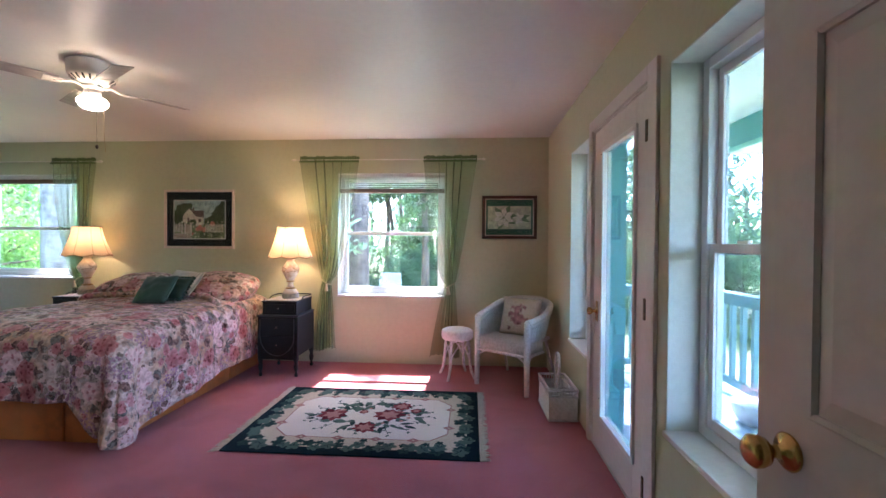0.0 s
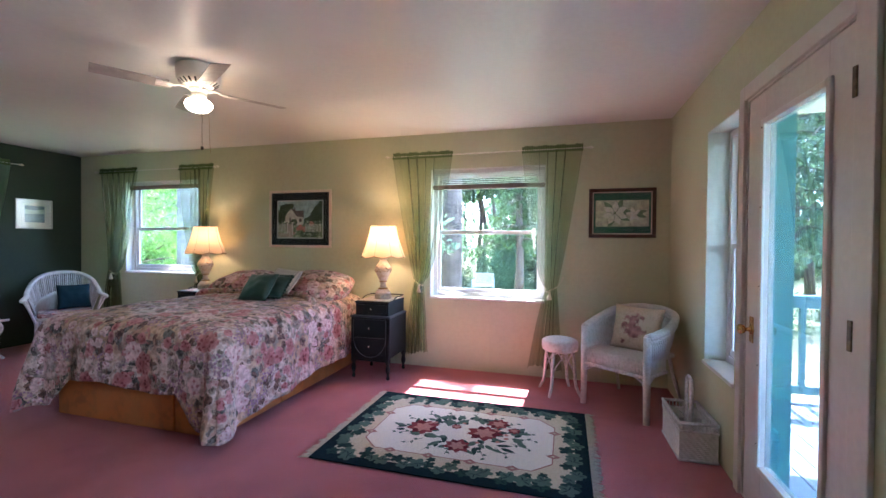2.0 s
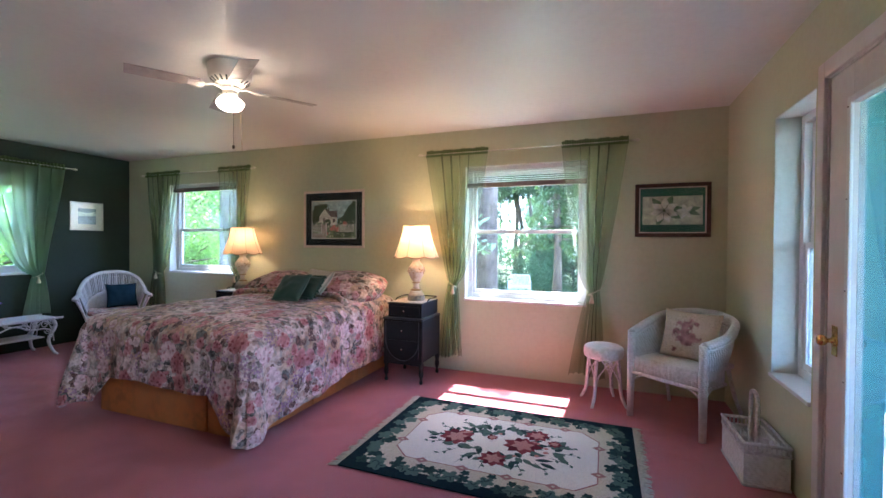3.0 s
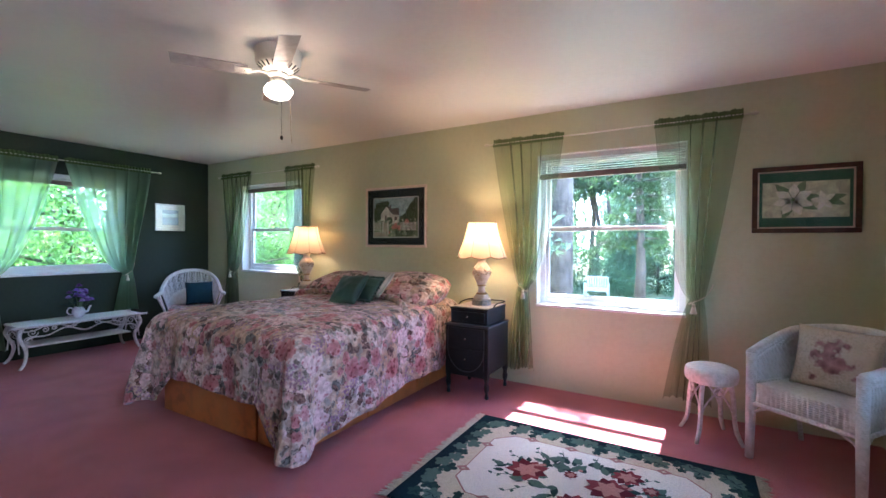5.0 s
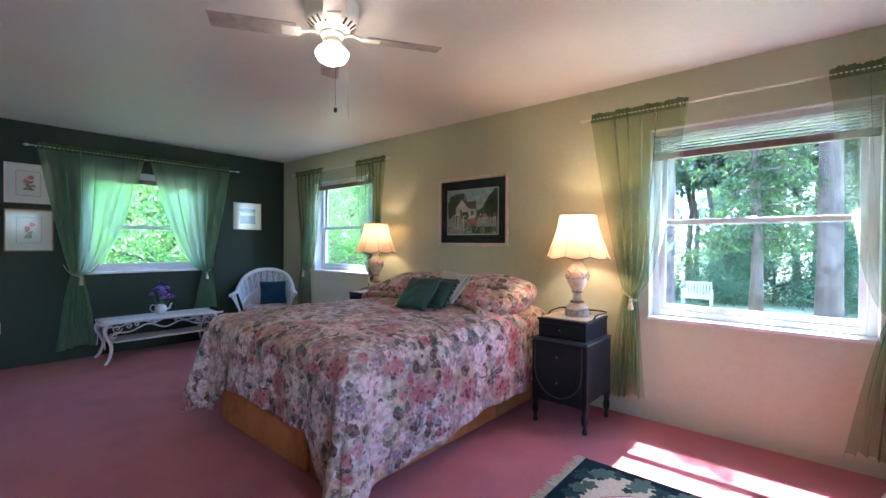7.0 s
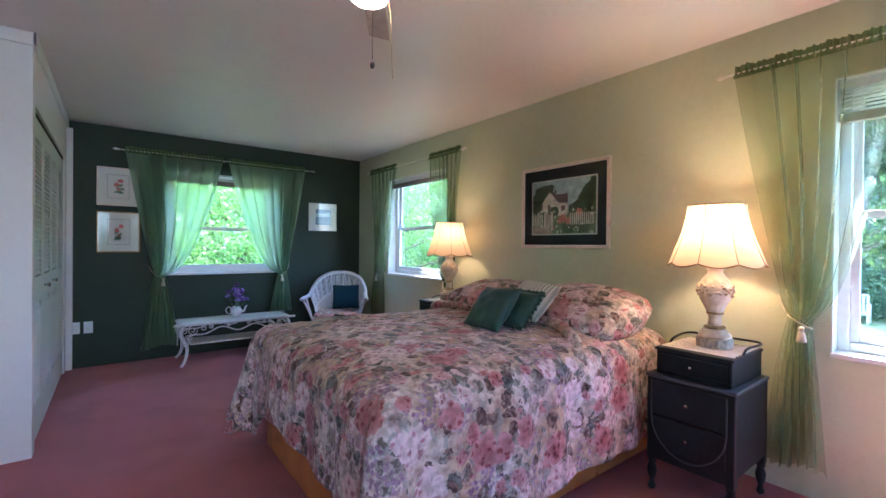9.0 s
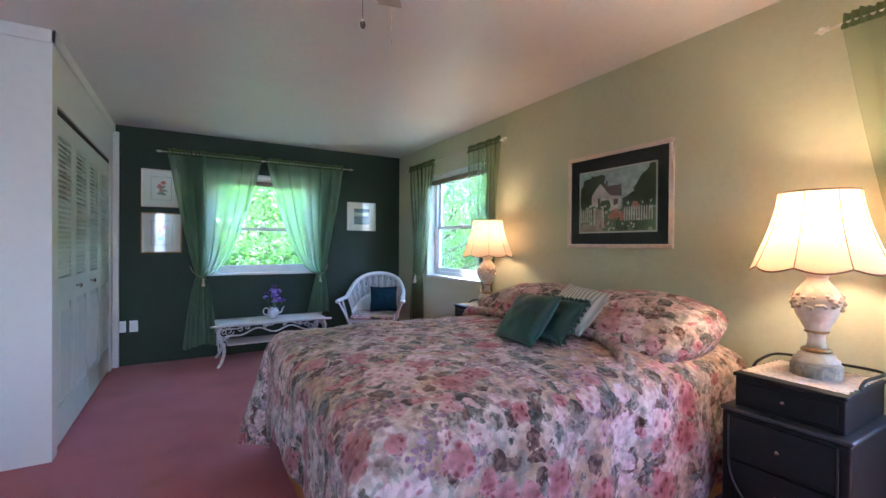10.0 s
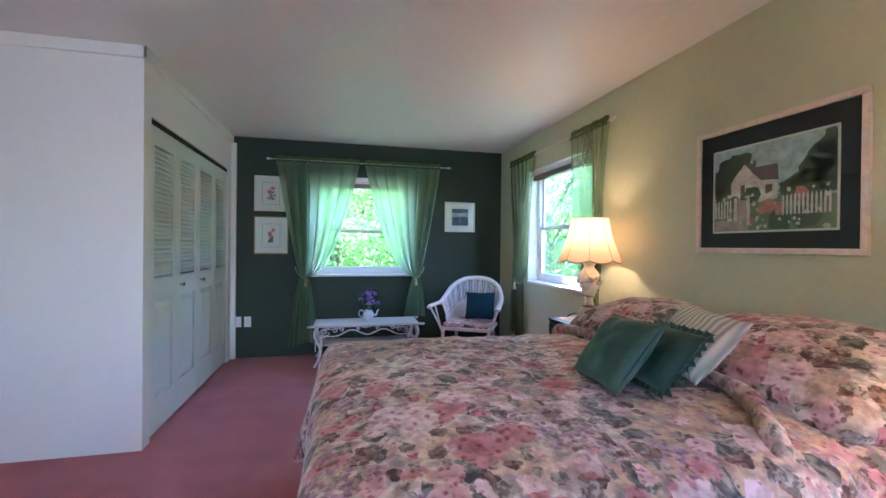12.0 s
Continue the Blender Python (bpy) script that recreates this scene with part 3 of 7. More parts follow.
def east_door():
    y0, y1, z1 = ED[0], ED[1], ED[3]
    d = tagged(new("door_1"), "closed off-white glazed door to the deck, with a tall pane", "door", kind="structure")
    c = tagged(new("door_casing"), "off-white door casing", "trim", kind="structure")
    for name, a in (("side_casing", (EX - 0.018, EX, y0 - 0.095, y0 + 0.008, 0, z1 + 0.065)), ("side_casing", (EX - 0.018, EX, y1 - 0.008, y1 + 0.055, 0, z1 + 0.065)), ("head_casing", (EX - 0.018, EX, y0 + 0.008, y1 - 0.008, z1 - 0.01, z1 + 0.065))):
        part(name, boxed(*a, bevel=0.004), DOORW, c)
    for a in ((EX, EX + 0.047, y0, y0 + 0.018, 0, z1), (EX, EX + 0.047, y1 - 0.018, y1, 0, z1), (EX, EX + 0.047, y0 + 0.018, y1 - 0.018, z1 - 0.018, z1)):
        part("door_jamb", boxed(*a), DOORW, c)
    for a in ((EX + 0.048, EX + 0.205, y0, y0 + 0.018, 0.011, z1), (EX + 0.048, EX + 0.205, y1 - 0.030, y1, 0.011, z1), (EX + 0.048, EX + 0.205, y0 + 0.018, y1 - 0.030, z1 - 0.018, z1)):
        part("outer_jamb", boxed(*a), TEALPAINT, c, "teal painted outer jamb")
    a0, a1, g0, g1, gz0, gz1 = y0 + 0.021, y1 - 0.021, 2.035, 2.540, 0.25, 1.885
    x0, x1 = EX + 0.004, EX + 0.045
    bm = boxed(x0, x1, a0, g0, 0.012, z1 - 0.022, bevel=0.002)
    for q in ((x0, x1, g1, a1, 0.012, z1 - 0.022), (x0, x1, g0, g1, 0.012, gz0), (x0, x1, g0, g1, gz1, z1 - 0.022)):
        joined(bm, boxed(*q, bevel=0.002))
    leaf = part("door_leaf", bm, DOORW, d, "off-white painted leaf")
    bm = boxed(x0 - 0.012, x0 + 0.004, g0 - 0.03, g0, gz0 - 0.03, gz1 + 0.03, bevel=0.005)
    for q in ((g1, g1 + 0.03, gz0 - 0.03, gz1 + 0.03), (g0, g1, gz0 - 0.03, gz0), (g0, g1, gz1, gz1 + 0.03)):
        joined(bm, boxed(x0 - 0.012, x0 + 0.004, *q, bevel=0.005))
    part("glazing_bead", bm, WHITE, leaf, "white bead round the pane")
    # same east tint that dims the view over the deck
    p = part("pane", boxed(x0 + 0.018, x0 + 0.022, g0 + 0.001, g1 - 0.001, gz0 + 0.001, gz1 - 0.001), PANE_E, leaf, "tall glass pane tinted to dim the view outdoors")
    p.visible_shadow = False
    for z in (0.2, 1.02, 1.835):
        h = boxed(EX - 0.023, EX - 0.016, y0 - 0.012, y0 + 0.010, z - 0.05, z + 0.05, bevel=0.002)
        part("hinge", h, STEEL, d, "dark worn hinge")
    knob(d, (x0, y1 - 0.095, 0.885), -1, size=0.85)
    bm = boxed(x0 - 0.004, x0, y1 - 0.118, y1 - 0.072, 0.82, 0.95, bevel=0.0015)
    part("keyhole_plate", bm, BRASS, d)
    part("threshold", boxed(EX + 0.002, EX + 0.208, y0 + 0.001, y1 - 0.001, -0.119, 0.010, bevel=0.003), DOORW, c, "painted threshold")
    for i in range(5):
        joinz = gz0 + 0.1 + i * 0.38
        part("bead_screw", boxed(x0 - 0.0145, x0 - 0.012, g1 + 0.012, g1 + 0.018, joinz, joinz + 0.006), STEEL, leaf)


def panel_door():
    """The six-panel door of the doorway, standing open at right angles; the hinge edge is at the doorway."""
    d = tagged(new("door_2"), "open white six-panel door with a brass knob", "door", kind="structure")
    x0, x1, ya, yb = 0.522, 0.557, -0.165, 0.615
    part("door_leaf", boxed(x0 + 0.008, x1 - 0.008, ya + 0.02, yb - 0.02, 0.03, 2.02), DOORW, d)
    ys = [ya, ya + 0.110, (ya + yb) / 2 - 0.05, (ya + yb) / 2 + 0.05, yb - 0.112, yb]
    zs = [0.012, 0.24, 0.88, 1.06, 1.63, 1.72, 1.92, 2.035]
    bm = boxed(x0, x1, ys[0], ys[1], zs[0], zs[-1], bevel=0.001)
    for q in ((ys[4], ys[5], zs[0], zs[-1]), (ys[2], ys[3], zs[1], zs[6]), (ys[1], ys[4], zs[0], zs[1]), (ys[1], ys[2], zs[2], zs[3]), (ys[3], ys[4], zs[2], zs[3]),
              (ys[1], ys[2], zs[4], zs[5]), (ys[3], ys[4], zs[4], zs[5]), (ys[1], ys[4], zs[6], zs[7])):
        joined(bm, boxed(x0, x1, *q))
    part("door_frame", bm, DOORW, d, "stiles and rails of the door")
    for ua, ub in ((ys[1], ys[2]), (ys[3], ys[4])):
        for za, zb in ((zs[1], zs[2]), (zs[3], zs[4]), (zs[5], zs[6])):
            bm = bmesh.new()
            a = [bm.verts.new(p) for p in ((x0 + 0.009, ua, za), (x0 + 0.009, ub, za), (x0 + 0.009, ub, zb), (x0 + 0.009, ua, zb))]
            b = [bm.verts.new(p) for p in ((x0 + 0.003, ua + 0.035, za + 0.035), (x0 + 0.003, ub - 0.035, za + 0.035), (x0 + 0.003, ub - 0.035, zb - 0.035), (x0 + 0.003, ua + 0.035, zb - 0.035))]
            for k in range(4):
                bm.faces.new((a[k], a[(k + 1) % 4], b[(k + 1) % 4], b[k]))
            bm.faces.new(b)
            o = bmesh.new()
            for k in range(4):
                pa, pb = a[k].co, a[(k + 1) % 4].co
                tube(o, [(x0 + 0.006, pa.y, pa.z), (x0 + 0.006, pb.y, pb.z)], 0.008, 6)
            joined(bm, o)
            bmesh.ops.recalc_face_normals(bm, faces=bm.faces)
            part("door_panel", bm, DOORW, d, "raised moulded panel")
    knob(d, (x0, yb - 0.074, 0.99), -1, size=0.88)
    part("latch_plate", boxed(x0 + 0.006, x1 - 0.006, yb, yb + 0.0015, 0.96, 1.02), BRASS, d)
    for z in (0.2, 1.0, 1.82):
        part("hinge", boxed(x1 - 0.004, x1 + 0.006, ya - 0.012, ya + 0.02, z - 0.045, z + 0.045, bevel=0.003), BRASS, d)
    c = tagged(new("doorway_casing"), "white doorway casing", "trim", kind="structure")
    for q in ((-0.325, -0.265, SY, SY + 0.016, 0, 2.11), (0.565, 0.625, SY, SY + 0.016, 0, 2.11), (-0.265, 0.565, SY, SY + 0.016, 2.05, 2.11)):
        part("casing_board", boxed(*q, bevel=0.004), DOORW, c)


# flat grey with the closet's inner shade put into the colour
CLOSETSHADE = material("closet_shade", (0.30, 0.30, 0.27), 0.8)


def closet_doors():
    """Four folding leaves with a louvred upper half and a raised lower panel."""
    d = tagged(new("closet_door"), "closed pale louvred folding closet doors with nickel knobs", "closet door", kind="structure")
    xa, xb = -6.355, -4.465
    w = (xb - xa) / 4
    yf = CLY - 0.012
    first = None
    for i in range(4):
        L = new("folding_leaf")
        L.parent, L.location.x = d, xb - (i + 1) * w
        tagged(L, "pale louvred folding leaf")
        if first is None:
            s, top, mid0, mid1, bot = 0.075, 1.90, 0.87, 1.03, 0.24
            bm = boxed(0.002, s, yf - 0.028, yf, 0.02, 2.02, bevel=0.002)
            for q in ((w - s, w - 0.002, 0.02, 2.02), (s, w - s, top, 2.02), (s, w - s, mid0, mid1), (s, w - s, 0.02, bot)):
                joined(bm, boxed(q[0], q[1], yf - 0.028, yf, q[2], q[3]))
            fr = part("leaf_frame", bm, CLOSET)
            bm = bmesh.new()
            n = 27
            for k in range(n):
                z = mid1 + 0.012 + (k + 0.5) * (top - mid1 - 0.024) / n
                vs = [bm.verts.new(p) for p in ((s, yf - 0.002, z - 0.016), (w - s, yf - 0.002, z - 0.016), (w - s, yf - 0.022, z + 0.012), (s, yf - 0.022, z + 0.012),
                                                (s, yf - 0.002, z - 0.005), (w - s, yf - 0.002, z - 0.005), (w - s, yf - 0.022, z + 0.021), (s, yf - 0.022, z + 0.021))]
                for q in ((3, 2, 1, 0), (4, 5, 6, 7), (0, 1, 5, 4), (1, 2, 6, 5), (2, 3, 7, 6), (3, 0, 4, 7)):
                    bm.faces.new([vs[i2] for i2 in q])
            lo = part("louvre", bm, CLOSET)
            lo["kind"] = "stuff"
            bm = bmesh.new()
            a = [bm.verts.new(p) for p in ((s, yf - 0.014, bot), (w - s, yf - 0.014, bot), (w - s, yf - 0.014, mid0), (s, yf - 0.014, mid0))]
            m_ = 0.045
            b = [bm.verts.new(p) for p in ((s + m_, yf + 0.002, bot + m_), (w - s - m_, yf + 0.002, bot + m_), (w - s - m_, yf + 0.002, mid0 - m_), (s + m_, yf + 0.002, mid0 - m_))]
            for k in range(4):
                bm.faces.new((a[k], a[(k + 1) % 4], b[(k + 1) % 4], b[k]))
            bm.faces.new(b)
            bmesh.ops.recalc_face_normals(bm, faces=bm.faces)
            pa = part("lower_panel", bm, CLOSET)
            first = (fr, lo, pa)
            for o in first:
                o.parent = L
        else:
            for o in first:
                c = o.copy()
                scene.collection.objects.link(c)
                c.parent = L
        if i in (1, 2):
            k = part("closet_knob", closed_lathe(bmesh.new(), [(0.008, 0), (0.007, 0.015), (0.015, 0.02), (0.016, 0.028), (0.008, 0.033)], 16), CHROME, L, "nickel knob", True)
            k.matrix_basis = Matrix.Translation((0.40 if i == 1 else 0.38, yf, 0.955)) @ Matrix.Rotation(radians(-90), 4, "X")
    # solid dark strip in place of the shaded gap above the leaves
    part("track_gap_shade", boxed(xa - 0.004, xb + 0.004, CLY - 0.07, CLY - 0.014, 2.024, 2.0585), GAPSHADE, d, "dark strip painted as the shade in the gap over the leaves")
    # added sheet behind the louvres, its grey stands in for the shade inside
    part("closet_shade_sheet", boxed(xa, xb, CLY - 0.098, CLY - 0.090, 0, 2.03), CLOSETSHADE, d, "grey sheet painted as the shade inside the closet")


east_door()
panel_door()
closet_doors()


# ---- curtains ----
def curtain_panel(name, along, off, outer, inner, tie, tie_w, bot0, bot1, z_top, z_tie, z_bot, parent, seed, mat, folds=7, sweep=0.5):
    """A sheer panel gathered on a rod. along "x": the rod runs along x at y=off; "y": along y at x=off. outer, inner: its ends on the rod; tie: where it is tied back."""
    rnd = random.Random(seed)
    ph = [rnd.uniform(0, 6.28) for _ in range(3)]
    put = (lambda s, d, z: (s, off - d, z)) if along == "x" else (lambda s, d, z: (off + d, s, z))
    sgn = 1 if inner > outer else -1

    def fn(u, v):
        z = z_top + (z_bot - z_top) * v
        if z > z_tie:
            f = (z - z_tie) / (z_top - z_tie)
            so = (tie - sgn * tie_w / 2) + (outer - (tie - sgn * tie_w / 2)) * f ** 0.85
            si = (tie + sgn * tie_w / 2) + (inner - (tie + sgn * tie_w / 2)) * f ** sweep
            depth = 0.012 + 0.022 * (1 - f)
        else:
            f = (z_tie - z) / (z_tie - z_bot)
            so = (tie - sgn * tie_w / 2) + (bot0 - (tie - sgn * tie_w / 2)) * f ** 0.7
            si = (tie + sgn * tie_w / 2) + (bot1 - (tie + sgn * tie_w / 2)) * f ** 0.7
            depth = 0.03
        # towards the outer edge the cloth is gathered into overlapping folds; the inner part hangs in one layer
        uu = u + 0.012 * math.sin(5 * v + ph[0]) * math.sin(math.pi * u)
        gather = 0.060 * min(1, 3 * u) * (1 - u) ** 0.6 * math.cos(2 * math.pi * folds * uu + ph[1])
        d = depth * (math.sin(2 * math.pi * folds * uu + ph[1]) + 0.45 * math.sin(2 * math.pi * folds * 1.7 * uu + ph[2] + 2 * v))
        # swags droop where the cloth is pulled aside
        d += 0.01 * math.sin(9 * v + 6 * u)
        return put(so + (si - so) * (uu + gather), d, z + (0.02 * math.sin(6 * u + ph[0]) if v == 1 else 0))

    bm = bmesh.new()
    sheet(bm, fn, 150, 60)
    part(name, bm, mat, parent, smooth=True)
    # the gathered heading over the rod

    def head(u, v):
        s = outer + (inner - outer) * u
        return put(s, 0.010 * math.sin(folds * 3.7 * 2 * math.pi * u + ph[2]) * (0.4 + 0.8 * v) + (0.016 if v < 0.5 else -0.0), z_top - 0.03 + 0.07 * v + 0.004 * math.sin(61 * u + ph[1]) * v + 0.004 * math.sin(23 * u) * v)

    bm = bmesh.new()
    sheet(bm, head, 110, 4)
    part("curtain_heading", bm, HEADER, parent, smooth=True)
    r = tie_w / 2 + 0.008
    bm = bmesh.new()
    pts = []
    for k in range(24):
        a = 2 * math.pi * k / 24
        pts.append(put(tie + r * math.cos(a), r * 0.8 * math.sin(a), z_tie - 0.012 + 0.03 * math.cos(a) * -sgn))
    tube(bm, pts, 0.004, 6, closed=True)
    # the cord runs up to its hook
    tube(bm, curve_pts([put(tie - sgn * r, 0, z_tie + 0.02), put(tie - sgn * (r + 0.03), -0.02, z_tie + 0.06), put(tie - sgn * (r + 0.05), -0.04, z_tie + 0.11)], 8), 0.004, 6)
    s_t = tie + sgn * r * 0.4
    tz = z_tie - 0.03
    o = closed_lathe(bmesh.new(), [(0.006, 0.0), (0.012, -0.006), (0.012, -0.018), (0.008, -0.022), (0.013, -0.03), (0.021, -0.075), (0.018, -0.077)], 16, wave=lambda a, i: 1 + (0.10 * math.cos(8 * a) if i > 3 else 0))
    bmesh.ops.reverse_faces(o, faces=o.faces)
    x, y, z = put(s_t, r * 0.8 + 0.012, tz)
    for v in o.verts:
        v.co += Vector((x, y, z))
    joined(bm, o)
    part("tieback_cord", bm, CORD, parent, "cream cord with a tassel", True)


def curtain_set(label, along, off, s0, s1, z, mat, left, right, wallway, mid=None, sweep=0.5):
    t = thing("curtain", label, "curtain", group="tied-back window curtains")
    put = (lambda s, d, zz: (s, off - d, zz)) if along == "x" else (lambda s, d, zz: (off + d, s, zz))
    bm = tube(bmesh.new(), [put(s0, 0, z), put(s1, 0, z)], 0.006, 12)
    r = part("curtain_rod", bm, IVORY, t, "thin ivory rod with turned ends", True)
    for s, q in ((s0, -1), (s1, 1)):
        prof = [(0.006, 0), (0.012, 0.006), (0.007, 0.014), (0.015, 0.024), (0.014, 0.034), (0.006, 0.043), (0.002, 0.055)]
        f = part("finial", closed_lathe(bmesh.new(), prof, 14), IVORY, t, "", True)
        turn_ = Matrix.Rotation(radians(90 * q), 4, "Y") if along == "x" else Matrix.Rotation(radians(-90 * q), 4, "X")
        f.matrix_basis = Matrix.Translation(put(s, 0, z)) @ turn_
    for s in (s0 + 0.05, s1 - 0.05) + ((mid,) if mid else ()):
        pts = [put(s, 0, z), put(s, -wallway, z)]
        part("rod_bracket", tube(bmesh.new(), pts, 0.006, 8), IVORY, t)
    for k, p in enumerate((left, right)):
        curtain_panel("curtain_panel", along, off, *p, t, 10 + k + int(abs(s0 * 10)), mat, sweep=sweep)
    return t


curtain_set("sage sheer curtains tied with tasselled cords over the lawn window", "x", 4.40, -1.90, 0.11, 2.215, SHEER,
            (-1.86, -1.20, -1.56, 0.08, -1.70, -1.44, 2.215, 0.90, 0.15), (0.07, -0.50, -0.20, 0.09, -0.10, -0.42, 2.215, 0.88, 0.10), 0.05)
curtain_set("sage sheer curtains tied back at the window by the corner", "x", 4.40, -6.15, -4.19, 2.215, SHEER,
            (-6.10, -5.45, -5.86, 0.08, -6.02, -5.70, 2.215, 0.90, 0.28), (-4.22, -4.76, -4.42, 0.08, -4.32, -4.56, 2.215, 0.90, 0.15), 0.05)
curtain_set("green sheer curtains tied back on the dark green wall", "y", -6.47, 1.71, 3.72, 2.215, SHEER_W,
            (1.76, 2.68, 2.07, 0.09, 1.90, 2.24, 2.215, 0.90, 0.13), (3.64, 2.73, 3.36, 0.08, 3.47, 3.20, 2.215, 0.90, 0.40), 0.06, mid=2.70, sweep=0.5)


# ---- bed ----
BX0, BX1, BY0, BY1 = -3.73, -2.27, 2.44, 4.40


def bed_base():
    t = thing("bed", "made double bed on a honey pine drawer base", "bed")
    body = part("bed_base", boxed(BX0 + 0.012, BX1 - 0.012, BY0 + 0.012, BY1, 0.0, 0.30), PINE, t, "honey pine platform")
    n = 3
    L = (BY1 - BY0 - 0.03) / n
    for x, q in ((BX1, 1), (BX0, -1)):
        for i in range(n):
            y = BY0 + 0.012 + i * L
            a, b = sorted((x - q * 0.012, x + q * 0.006))
            part("drawer_front", boxed(a, b, y + 0.006, y + L - 0.006, 0.012, 0.285, bevel=0.004), PINE, t, "pine drawer front")
    for i in range(2):
        xa = BX0 + (0.0 if i == 0 else 1.12)
        xb = BX0 + 1.10 if i == 0 else BX1
        part("foot_board", boxed(xa, xb, BY0 - 0.006, BY0 + 0.012, 0.004, 0.285, bevel=0.004), PINE, t, "pine foot board")
    part("mattress", boxed(BX0 + 0.02, BX1 - 0.02, BY0 + 0.02, BY1 - 0.01, 0.30, 0.64, bevel=0.05, seg=3), CREAM, t, "cream mattress")
    return t


def comforter():
    """One quilt: a puffed top, draped foot and sides, pointed corners that reach the floor."""
    t = thing("comforter", "cream, pink and grey-green rose comforter draped over the bed", "comforter")
    cx, cy = (BX0 + BX1) / 2 - 0.02, 3.42
    hw, foot, head = (BX1 - BX0) / 2 + 0.02, 2.47, 4.32
    TOP = 0.735

    def fn(u, v):
        # u runs from the west hem over the top to the east hem, v from the foot hem to the head
        drop_s, drop_f = 0.635, 0.50
        s = (u - 0.5) * 2 * (hw + drop_s)
        q = -drop_f + v * (drop_f + head - foot)
        sg = 1 if s > 0 else -1
        ns, nf = max(0.0, abs(s) - hw) / drop_s, max(0.0, -q) / drop_f
        if ns > 0 and nf > 0:
            # the quilt's corners are cut round
            k = max(ns, nf) / (ns ** 3.2 + nf ** 3.2) ** 0.3125
            ns, nf = ns * k, nf * k
        over_s, over_f = ns * drop_s, nf * drop_f
        x = cx + sg * min(abs(s), hw)
        y = foot + max(q, 0.0)
        over = math.hypot(over_s, over_f)
        r = 0.11
        # round edge, then hang with a slight flare
        ang = min(over / r, math.pi / 2)
        hx = r * math.sin(ang) + max(0, over - r * math.pi / 2) * 0.07
        dz = r * (1 - math.cos(ang)) + max(0, over - r * math.pi / 2) * 0.99
        wx, wy = (over_s / over, over_f / over) if over > 0 else (0, 0)
        bag = min(1.0, 2 * min(ns, nf))
        x += sg * wx * hx * (1 + 0.3 * bag)
        y -= wy * hx * (1 + 1.3 * bag)
        near_x = min(1, max(0, (abs(s) - (hw - 0.24)) / 0.20))
        near_y = min(1, max(0, (0.4 - q) / 0.4)) ** 1.5
        dz += 0.21 * near_x * nf ** 1.5 * (1 - 0.7 * ns) + 0.05 * near_y * ns + 0.03 * ns * math.sin(3.1 * q + sg)
        dz += 0.015 * nf * math.sin(7 * s) * (1 - near_x)
        # puff and wrinkles of the top
        ex = min(1, (hw - min(abs(s), hw)) / 0.35)
        ey = min(1, max(q, 0) / 0.35)
        z = TOP + 0.035 * math.sqrt(max(0, ex)) * math.sqrt(max(0, ey)) - dz
        p = Vector((x * 2.3, y * 2.3, z))
        n1 = noise.noise(p)
        n2 = noise.noise(p * 3.1 + Vector((5, 1, 2)))
        # soft creases that run across the bed
        crease = 1 - abs(noise.noise(Vector((x * 1.6 + 3, y * 5.5 + 0.8 * n1, z * 2))))
        n3 = noise.noise(p * 7.0 + Vector((1, 8, 3)))
        z += 0.012 * n1 + 0.006 * n2 + (0.010 * crease ** 6 + 0.003 * n3) * (1 - min(1, over / 0.3))
        if over > 0.05:
            w = min(1, (over - 0.05) / 0.3)
            soft_ = 0.010 * n2 + 0.006 * n3
            if ns >= nf:
                x += sg * w * (0.020 * math.sin(y * 8.5 + 1.3 * sg) + 0.011 * math.sin(y * 21 + 2) + soft_)
            else:
                y -= w * (0.016 * math.sin(x * 7.5 + 0.6) + 0.009 * math.sin(x * 19 + 2) + soft_)
        z = max(z, 0.015 + 0.01 * (n1 + 1))
        return (x, y, z)

    bm = bmesh.new()
    sheet(bm, fn, 170, 150)
    bmesh.ops.recalc_face_normals(bm, faces=bm.faces)
    q = part("quilt", bm, (CHINTZ, LINING), t, smooth=True)
    so = q.modifiers.new("thickness", "SOLIDIFY")
    so.thickness, so.offset, so.material_offset = 0.020, -1, 1
    # rolled edge that crosses the bed below the pillows
    pts = curve_pts([(BX0 - 0.10, 3.78, 0.62), (BX0 + 0.02, 3.74, 0.775), (-3.2, 3.78, 0.805), (-2.6, 3.74, 0.805), (BX1 - 0.06, 3.60, 0.77), (BX1 + 0.07, 3.52, 0.66), (BX1 + 0.11, 3.50, 0.55)], 60)
    bm = tube(bmesh.new(), pts, [0.030 + 0.004 * math.sin(i * 0.8) for i in range(61)], 12)
    part("rolled_edge", bm, CHINTZ, t, "folded edge of the comforter", True)
    return t


